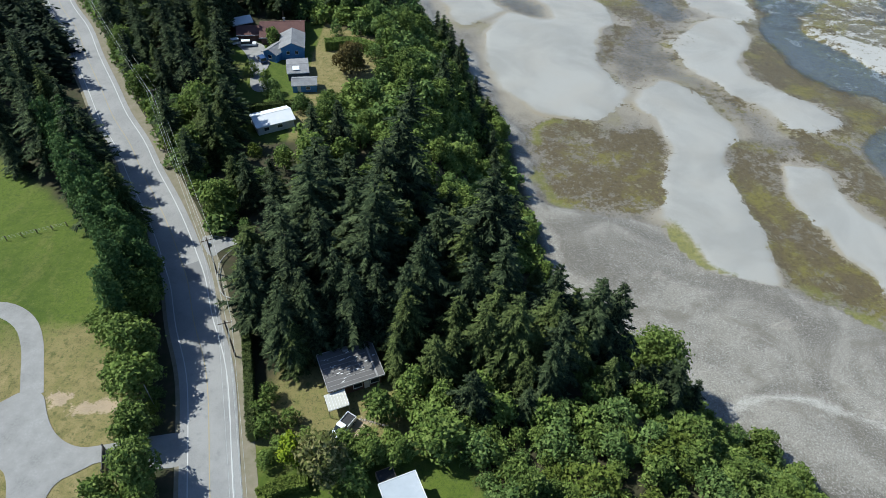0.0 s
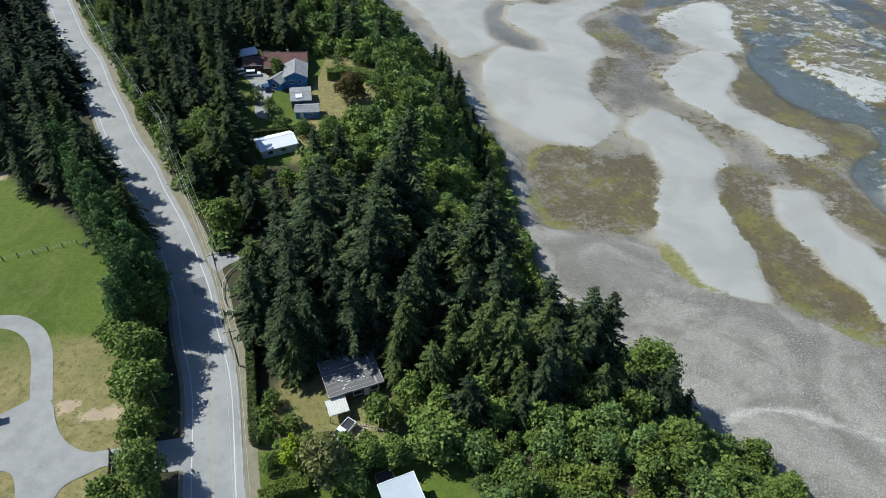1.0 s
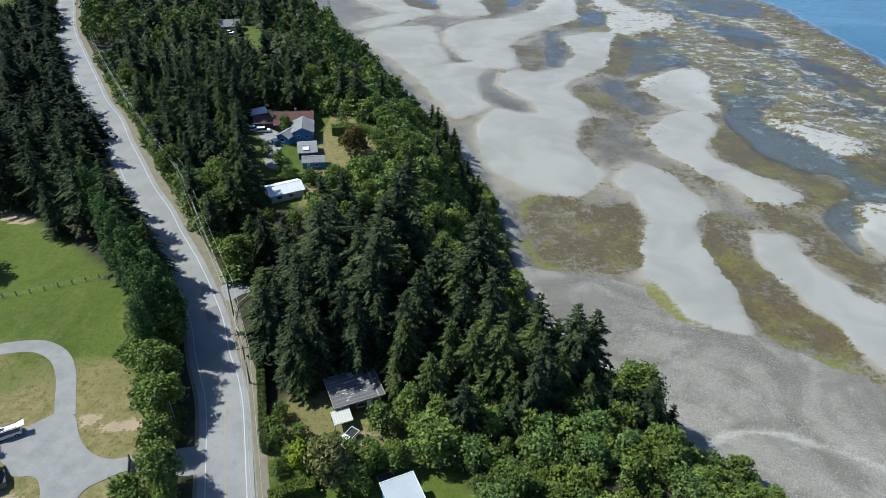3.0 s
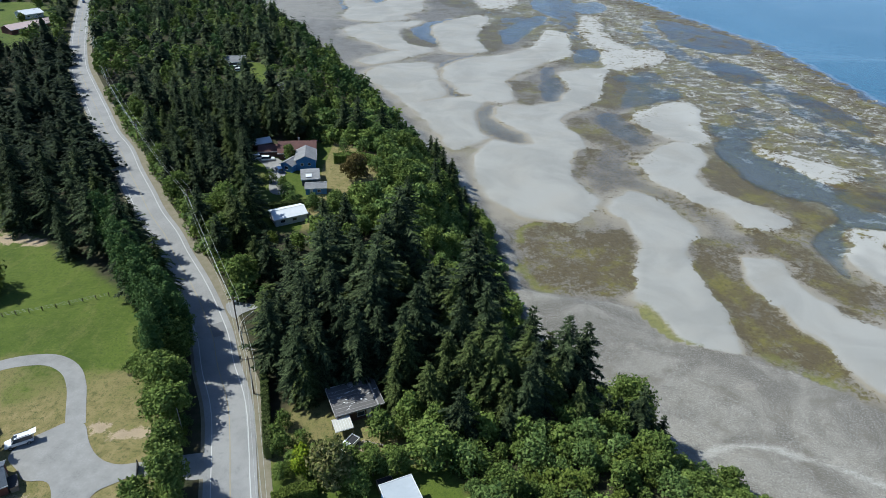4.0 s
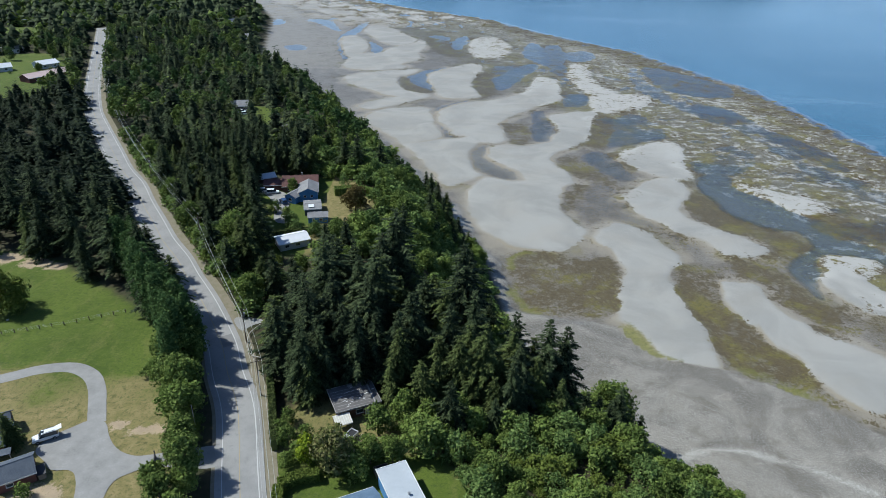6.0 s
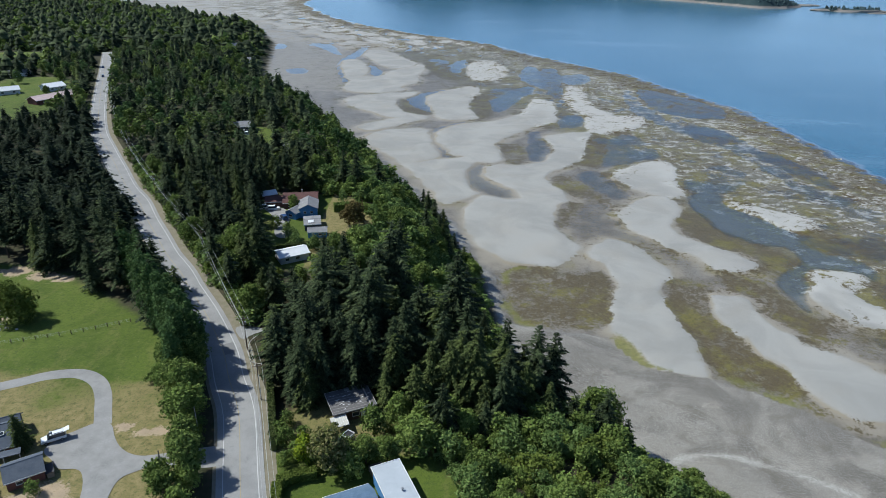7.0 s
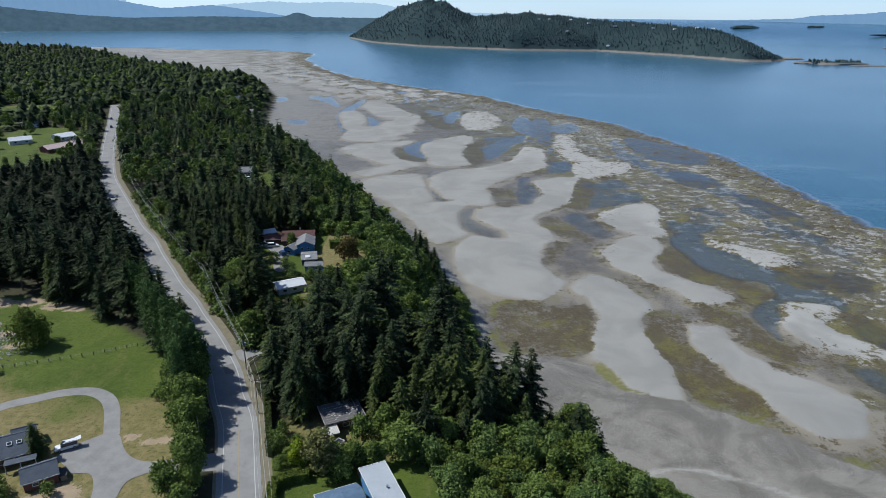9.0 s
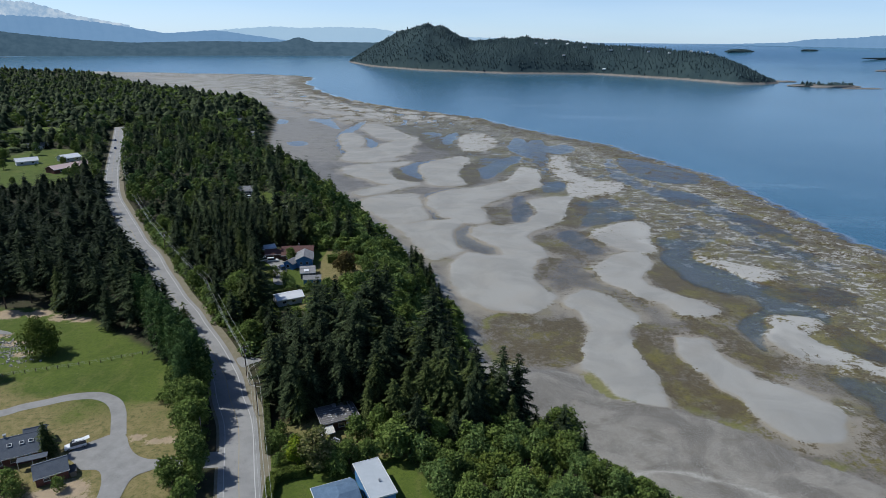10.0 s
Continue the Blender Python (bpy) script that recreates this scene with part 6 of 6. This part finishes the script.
vehicle("car", -60.0, 186.4, 10, PAINT_WHITE, "white car parked before a red roofed house", far=True)
vehicle("car", -63.8, 187.5, 30, PAINT_WHITE, "white car parked beside the garden wall", far=True)
vehicle("car", -54.0, 177.0, 120, PAINT_BLUE, "dark blue car parked in a gravel yard", far=True)
patch("yard_gravel", [(-66, 189), (-56, 189), (-54, 182), (-51, 176), (-52, 168), (-47, 164), (-49, 158), (-54, 160), (-56, 172), (-60, 182)], 0.12, GRAVEL, "pale gravel yard between the houses", "yard")

# ---- far houses ----
for x, y, turn, lx, ly, roof, wall, lab in (
    (-256, 378, 62, 20, 10, ROOF_PINK, WALL_RED, "long barn with a pinkish white metal roof"), (-250, 390, 62, 17, 8, ROOF_PINK, WALL_RED, "barn with a faded pinkish metal roof"), (-274, 418, 55, 13, 11, ROOF_WHITE, WALL_WHITE, "far house with a white metal roof"),
    (-297, 402, 40, 14, 8, ROOF_WHITE, WALL_WHITE, "far shed with a white roof"), (-405, 636, 20, 22, 12, ROOF_SLATE, WALL_DARK, "far dark roofed farmhouse"), (-107, 311, 10, 11, 8, ROOF_GREY, WALL_DARK, "grey roofed house among conifers"),
    (-70, 265, 25, 9, 6, ROOF_GREY, WALL_WHITE, "grey roofed cottage deep in the woods"), (-254, 527, 30, 14, 9, ROOF_SLATE, WALL_BLUE, "far slate roofed house by the road"), (-124, 374, 15, 12, 8, ROOF_GREY, WALL_BROWN, "far grey roofed house in the woods"),
    (-330, 470, 50, 15, 9, ROOF_GREY, WALL_WHITE, "far grey roofed house by a field"), (-202, 645, 30, 16, 9, ROOF_GREY, WALL_WHITE, "far shoreline house above the beach"), (-222, 680, 40, 15, 9, ROOF_SLATE, WALL_WHITE, "far dark roofed shoreline house"),
):
    g = gable("house", x, y, turn, lx, ly, 3.0, 2.0, wall, roof, lab, 0.6)
    for dx in (-lx / 4, lx / 4):
        window(g, dx, -ly / 2 - 0.02, 1.6, 1.6, 1.2, "-y")
vehicle("car", -101.5, 299.5, 15, PAINT_WHITE, "white car parked in a clearing", far=True)
vehicle("car", -104.5, 303.5, 15, PAINT_WHITE, "white car parked beside a grey roofed house", far=True)

vehicle("car", -284.5, 514.6, 115, PAINT_BLUE, "dark car driving along the far road", far=True)
vehicle("car", -264.0, 471.6, 115, PAINT_BLUE, "dark car on the straight road between woods", far=True)

# ---- rubble by the clearing ----
patch("dirt_track", [(-165, 117), (-150, 118), (-136, 118.5), (-128, 116), (-127, 114), (-135, 115), (-150, 115), (-165, 114)], 0.1, GRAVEL, "pale gravel track behind the willow", "track")
V, F = [], []
rr = random.Random(77)
for i in range(260):
    u = rr.random()
    x, y = -131 + 18 * u + rr.gauss(0, 3.2), 112 - 17 * u + rr.gauss(0, 2.6)
    s, n = rr.uniform(0.15, 0.6) * rr.uniform(0.5, 1.2), len(V)
    z = ground_at(x, y)
    V += [(x + s * math.cos(k * 1.257) * rr.uniform(0.7, 1.2), y + s * math.sin(k * 1.257) * rr.uniform(0.7, 1.2), z - 0.1) for k in range(5)]
    V += [(x + 0.6 * s * math.cos(k * 1.257 + 0.4), y + 0.6 * s * math.sin(k * 1.257 + 0.4), z + s * rr.uniform(0.4, 0.8)) for k in range(5)]
    F += [(n + k, n + (k + 1) % 5, n + 5 + (k + 1) % 5, n + 5 + k) for k in range(5)] + [tuple(n + 5 + k for k in range(5))]
tagged(raw("rubble", V, F, plain("pale_stone", (0.42, 0.4, 0.37), (0.3, 0.28, 0.25), 1.2, 0.9)), "scattered pale stones and rubble beside the field", "rubble", kind="stuff")

# ---- poles and wires ----
POLES = [(-21, 24), (-35, 68.2), (-43.6, 88.2), (-72.5, 142), (-111, 198), (-146, 253), (-188, 328), (-236, 430), (-286, 545)]
tops = []
for i, (x, y) in enumerate(POLES):
    z = ground_at(x, y)
    way = Vector((POLES[min(i + 1, 8)][0] - POLES[max(i - 1, 0)][0], POLES[min(i + 1, 8)][1] - POLES[max(i - 1, 0)][1], 0)).normalized()
    m = Matrix.Translation((x, y, z)) @ Matrix.Rotation(math.atan2(way.y, way.x) - math.pi / 2, 4, "Z")
    ob = thing("utility_pole", m, "tall timber utility pole with a crossarm beside the road", "utility pole", "poles along the road")
    part("pole", rod([(0, 0, -1), (0, 0, 10)], 0.17, 9, 0.7), POLE, ob)
    part("crossarm", box(-1.2, -0.06, 9.2, 1.2, 0.06, 9.34), POLE, ob)
    for dx in (-1.1, -0.45, 0.45, 1.1):
        part("insulator", rod([(dx, 0, 9.34), (dx, 0, 9.5)], 0.05, 6), TRIM, ob)
    if i in (2, 4):
        part("transformer", rod([(0.35, 0, 7.6), (0.35, 0, 8.5)], 0.25, 10), METAL, ob)
    tops.append(m)
for a, b in zip(tops, tops[1:]):
    for dx, hz in ((-1.1, 9.5), (-0.45, 9.5), (1.1, 9.5), (0.1, 7.2), (0.15, 6.6)):
        p, q = a @ Vector((dx, 0, hz)), b @ Vector((dx, 0, hz))
        pts = [p.lerp(q, k / 8) - Vector((0, 0, (p - q).length * 0.018 * 4 * (k / 8) * (1 - k / 8))) for k in range(9)]
        tagged(part("power_line", rod(pts, 0.022, 4), WIRE), "thin grey power line slung between the poles", "wire", "power lines")

# ---- barrier, fence, gate, hedges ----
bar = thing("road_barrier", Matrix.Translation((0, 0, 0)), "pale timber barrier rail curving round a driveway mouth", "barrier")
RAIL = fine_line([(-42.0, 95.2), (-43.6, 91.5), (-43.2, 87.5), (-42.0, 84.3), (-40.6, 82.0), (-38.0, 81.2)], 1.0)
rz = [ground_at(x, y) for x, y in RAIL]
part("rail", rod([(x, y, z + 0.62) for (x, y), z in zip(RAIL, rz)], 0.1, 6), CONCRETE, bar)
for (x, y), z in list(zip(RAIL, rz))[::2]:
    part("post", box(x - 0.09, y - 0.09, z - 0.3, x + 0.09, y + 0.09, z + 0.62), TIMBER, bar)
for (x0, y0), (x1, y1) in (((-118, 85.5), (-92, 94.8)), ((-92, 94.8), (-79, 101))):
    n = max(2, int(math.hypot(x1 - x0, y1 - y0) / 2.6))
    fen = thing("fence", Matrix.Translation((0, 0, 0)), "low wire fence on dark timber posts across the field", "fence")
    for k in range(n + 1):
        x, y = x0 + (x1 - x0) * k / n, y0 + (y1 - y0) * k / n
        part("post", box(x - 0.07, y - 0.07, ground_at(x, y) - 0.3, x + 0.07, y + 0.07, ground_at(x, y) + 1.25), POLE, fen)
    for hz in (0.5, 0.85, 1.15):
        part("wire", rod([(x0, y0, ground_at(x0, y0) + hz), (x1, y1, ground_at(x1, y1) + hz)], 0.015, 4), WIRE, fen)
gate = thing("gate", pose(-50.0, 47.6, ground_at(-50, 47.6), 0, 0, 20), "dark steel gate standing open at the driveway", "gate")
part("frame", box(-0.05, -2.1, 0.2, 0.05, 2.1, 1.5), BLACK, gate)
for y in (-2.2, 2.2):
    part("post", box(-0.1, y - 0.1, -0.3, 0.1, y + 0.1, 1.8, 0.02), BLACK, gate)
sign = thing("guy_pole", pose(-45.6, 57.5, ground_at(-45.6, 57.5)), "thin grey pole at the roadside", "pole")
part("pole", rod([(0, 0, -0.4), (0, 0, 6.5)], 0.08, 7), METAL, sign)


def hedge(pts, high, wide, mat, label):
    """A clipped hedge along a line: a leafy block."""
    line = fine_line(pts, 0.45)
    r = random.Random(len(line))
    V, F = [], []
    way = np.gradient(line, axis=0)
    for (x, y), (dx, dy) in zip(line, way):
        n = math.hypot(dx, dy)
        dx, dy = dx / n, dy / n
        z = ground_at(x, y)
        for _ in range(int(26 * (high + wide / 2) * 0.9)):
            u, side = r.uniform(-1, 1), r.random()
            if side < 0.5:
                q, hz = u * wide / 2, high + r.uniform(-0.12, 0.08)
            else:
                q, hz = math.copysign(wide / 2 + r.uniform(-0.12, 0.06), u), high * r.uniform(0.02, 1)
            p = Vector((x + dy * q + r.uniform(-0.3, 0.3) * dx, y - dx * q + r.uniform(-0.3, 0.3) * dy, z + hz))
            s = r.uniform(0.12, 0.24)
            k = len(V)
            t = Euler((r.uniform(-0.9, 0.9), r.uniform(-0.9, 0.9), r.uniform(0, 6))).to_matrix()
            for c in ((-s, 0, 0), (0, -s * 0.7, 0.05), (s, 0, 0), (0, s * 0.7, -0.05)):
                V.append(tuple(p + t @ Vector(c)))
            F.append((k, k + 1, k + 2, k + 3))
        k = len(V)
        e, w = 0.26, wide / 2 - 0.1
        for a in (-e, e):
            for q in (-w, w):
                V += [(x + dy * q + dx * a, y - dx * q + dy * a, z - 0.2), (x + dy * q + dx * a, y - dx * q + dy * a, z + high - 0.12)]
        F += [(k, k + 1, k + 5, k + 4), (k + 2, k + 6, k + 7, k + 3), (k + 1, k + 3, k + 7, k + 5), (k, k + 2, k + 3, k + 1), (k + 4, k + 5, k + 7, k + 6)]
    return tagged(raw("hedge", V, F, mat), label, "hedge")


hedge([(-23.6, 31), (-25.0, 41.4)], 2.1, 1.8, HEDGE, "clipped yellowish green hedge along the lawn's edge")
hedge([(-24.9, 42.2), (-22, 43.9), (-18.4, 44.8)], 2.1, 2.0, HEDGE, "clipped green hedge across the end of a lawn")
hedge([(-34.0, 73), (-32.6, 68), (-31.0, 62.3), (-29.6, 57.1), (-28.2, 52)], 2.9, 1.3, CEDAR, "tall dark cedar hedge along the road verge")
hedge([(-56, 148), (-46, 150), (-36, 152.5)], 2.0, 1.6, CEDAR, "dark hedge between two gardens")
hedge([(-36, 186), (-28, 187.5), (-20, 184)], 3.0, 3.0, MAPLE, "broad leafy hedge round a garden")


# ---- island and distance ----
ISL_X = np.array([-440, -434, -265, -40, 266, 571, 781, 881, 958, 1040], float)
ISL_Y = np.array([3380, 3265, 2774, 2467, 2272, 2280, 2018, 1800, 1807, 1870], float)
TOP_X = np.array([-440, -339, -232, -148, -45, 49, 140, 248, 358, 492, 632, 743, 831, 905, 950, 1000, 1040], float)
TOP_Z = np.array([0, 50, 100, 133, 162, 146, 101, 106, 114, 104, 89, 88, 78, 66, 46, 20, 0], float)


def island_z(X, Y):
    s = np.interp(X, ISL_X, ISL_Y)
    u = np.clip((Y - s) / 700, 0, 1)
    body = np.sin(np.pi * u ** 0.75) ** 0.75
    top = np.interp(X, TOP_X, TOP_Z)
    return -3 + (top + 3) * body * (1 + 0.08 * waves(X, Y, 130, 61, 3)) + 4 * smooth(0, 0.02, u) * (top > 1), {}


def island_material():
    k = Mat("hazed_island_ground", 0.95, 0.1)
    z = k.node("ShaderNodeSeparateXYZ")
    k.link(k.geo.outputs["Position"], z.inputs[0])
    # the upper ground has the same haze blue put in as its trees
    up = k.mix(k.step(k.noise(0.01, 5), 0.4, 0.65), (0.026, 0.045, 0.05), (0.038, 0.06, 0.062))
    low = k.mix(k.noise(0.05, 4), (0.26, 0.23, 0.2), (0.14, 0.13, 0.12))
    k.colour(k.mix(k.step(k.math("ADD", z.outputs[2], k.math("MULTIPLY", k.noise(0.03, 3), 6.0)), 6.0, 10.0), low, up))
    return k.m


ROCK = island_material()
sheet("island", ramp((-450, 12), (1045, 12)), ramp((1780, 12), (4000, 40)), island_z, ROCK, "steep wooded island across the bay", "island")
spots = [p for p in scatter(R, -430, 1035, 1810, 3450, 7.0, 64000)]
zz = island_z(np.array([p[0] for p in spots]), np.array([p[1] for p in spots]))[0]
woods("island_woods", [(x, y, z - 1, R.uniform(0.5, 0.85)) for (x, y), z in zip(spots, zz) if z > 4 and y < np.interp(x, ISL_X, ISL_Y) + 430], ISLE, "dark conifer woods covering the island, blued with painted haze", ISLE_FIR)

for x, y in ((420, 2430), (505, 2460), (560, 2400), (640, 2330), (690, 2280), (735, 2200), (790, 2150), (470, 2330), (600, 2250), (840, 2090), (380, 2420), (880, 2060)):
    gable("house", x, y, R.uniform(-30, 30), R.uniform(8, 12), 7, 3.2, 1.6, WALL_WHITE, R.choice([ROOF_GREY, ROOF_WHITE, ROOF_SLATE]), "tiny far house among the island's trees", 0.5, float(island_z(np.array([float(x)]), np.array([float(y)]))[0][0]) + 3.5)


def islet(name, x, y, lx, ly, high, trees, label):
    """A low rock with a few trees on its back."""
    r = random.Random(int(abs(x)))
    bm = bmesh.new()
    bmesh.ops.create_icosphere(bm, subdivisions=3, radius=1.0)
    for v in bm.verts:
        k = 1 + 0.25 * math.sin(3 * v.co.x + y) * math.cos(4 * v.co.y + x) + r.uniform(-0.05, 0.05)
        v.co = Vector((v.co.x * lx * k, v.co.y * ly * k, v.co.z * high * k))
    o = part(name, bm, ROCK)
    far = float(water_z(np.array([x]), np.array([y]))[0][0])
    o.location = (x, y, far)
    tagged(o, label, "islet", kind="structure")
    if trees:
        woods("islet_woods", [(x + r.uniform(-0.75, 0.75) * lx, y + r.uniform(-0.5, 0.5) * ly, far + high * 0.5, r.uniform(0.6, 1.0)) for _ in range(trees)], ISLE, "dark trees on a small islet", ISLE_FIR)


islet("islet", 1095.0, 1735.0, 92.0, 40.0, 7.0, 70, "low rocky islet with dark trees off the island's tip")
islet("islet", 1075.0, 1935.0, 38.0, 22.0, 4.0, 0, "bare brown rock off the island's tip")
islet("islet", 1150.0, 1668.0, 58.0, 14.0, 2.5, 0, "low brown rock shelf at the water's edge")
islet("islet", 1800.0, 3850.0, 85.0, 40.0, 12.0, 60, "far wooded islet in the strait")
islet("islet", 2180.0, 3780.0, 45.0, 20.0, 8.0, 0, "far bare islet in the strait")
islet("islet", 2360.0, 3300.0, 150.0, 25.0, 5.0, 0, "far low islet in the strait")
islet("islet", 1930.0, 2700.0, 60.0, 25.0, 7.0, 0, "low pale rock islet")


def ridge(name, points, dist, mat, label, foot=0.93, low=-20):
    """A far range: its crest by bearing (sideways over ahead) and height, at one distance."""
    q = np.array(points, float)
    us = np.arange(q[0, 0], q[-1, 0], 0.003)
    p = np.stack([us, np.interp(us, q[:, 0], q[:, 1])], 1)
    p[:, 1] = np.convolve(np.pad(p[:, 1], 2, "edge"), np.ones(5) / 5, "valid")
    V, F = [], []
    for i, (u, z) in enumerate(p.tolist()):
        j = 0.02 * (z - 20) * math.sin(i * 1.7) * math.sin(i * 0.61)
        d = dist / math.sqrt(1 + u * u)
        V += [(u * d * foot, d * foot - 60, low), (u * d * (foot + 1) / 2, d * (foot + 1) / 2 - 60, low + (z - low) * 0.6 + 2 * j), (u * d, d - 74, z + j)]
    for i in range(len(p) - 1):
        k = i * 3
        F += [(k, k + 3, k + 4, k + 1), (k + 1, k + 4, k + 5, k + 2)]
    return tagged(raw(name, V, F, mat, None, False), label, "mountains", kind="structure")


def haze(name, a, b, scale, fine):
    """Far land as a faintly glowing backdrop, miles of haze painted into its colours."""
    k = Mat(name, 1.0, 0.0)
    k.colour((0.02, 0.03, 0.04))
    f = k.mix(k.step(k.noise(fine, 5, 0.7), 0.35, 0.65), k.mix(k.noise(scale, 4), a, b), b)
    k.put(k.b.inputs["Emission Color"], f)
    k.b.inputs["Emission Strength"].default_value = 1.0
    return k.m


# these colours carry the haze, and glow in place of sunlight
HILL = haze("hazy_near_hills", (0.03, 0.065, 0.1), (0.075, 0.125, 0.17), 0.006, 0.02)
BLUE = haze("haze_blue_hills", (0.17, 0.31, 0.52), (0.2, 0.34, 0.55), 0.002, 0.01)
PALE = haze("haze_pale_hills", (0.42, 0.6, 0.8), (0.46, 0.64, 0.83), 0.002, 0.01)
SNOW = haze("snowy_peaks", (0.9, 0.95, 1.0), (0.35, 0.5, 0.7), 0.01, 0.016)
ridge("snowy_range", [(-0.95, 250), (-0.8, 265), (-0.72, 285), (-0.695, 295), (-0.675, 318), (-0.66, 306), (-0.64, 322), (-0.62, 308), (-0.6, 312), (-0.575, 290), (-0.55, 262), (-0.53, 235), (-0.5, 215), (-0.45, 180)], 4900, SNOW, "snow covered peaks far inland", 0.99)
ridge("far_range", [(-0.47, 90), (-0.36, 140), (-0.3, 165), (-0.24, 185), (-0.2, 176), (-0.15, 186), (-0.09, 180), (-0.05, 150), (0.0, 130), (0.2, 108), (0.25, 80)], 4870, PALE, "mountain range on the horizon, painted pale blue with haze", 0.99)
ridge("blue_range", [(-0.95, 235), (-0.75, 232), (-0.68, 230), (-0.6, 224), (-0.55, 216), (-0.5, 196), (-0.45, 166), (-0.4, 132), (-0.36, 145), (-0.33, 156), (-0.3, 142), (-0.28, 128), (-0.25, 112), (-0.22, 90), (-0.18, 60)], 4830, BLUE, "mountain ridge behind the bay, painted blue with haze")
ridge("far_cape", [(0.38, 90), (0.46, 98), (0.53, 108), (0.56, 128), (0.59, 132), (0.64, 142), (0.66, 152), (0.69, 155), (0.71, 166), (0.74, 156), (0.8, 150), (0.95, 140)], 4830, BLUE, "cape on the sea's horizon, painted blue with haze")
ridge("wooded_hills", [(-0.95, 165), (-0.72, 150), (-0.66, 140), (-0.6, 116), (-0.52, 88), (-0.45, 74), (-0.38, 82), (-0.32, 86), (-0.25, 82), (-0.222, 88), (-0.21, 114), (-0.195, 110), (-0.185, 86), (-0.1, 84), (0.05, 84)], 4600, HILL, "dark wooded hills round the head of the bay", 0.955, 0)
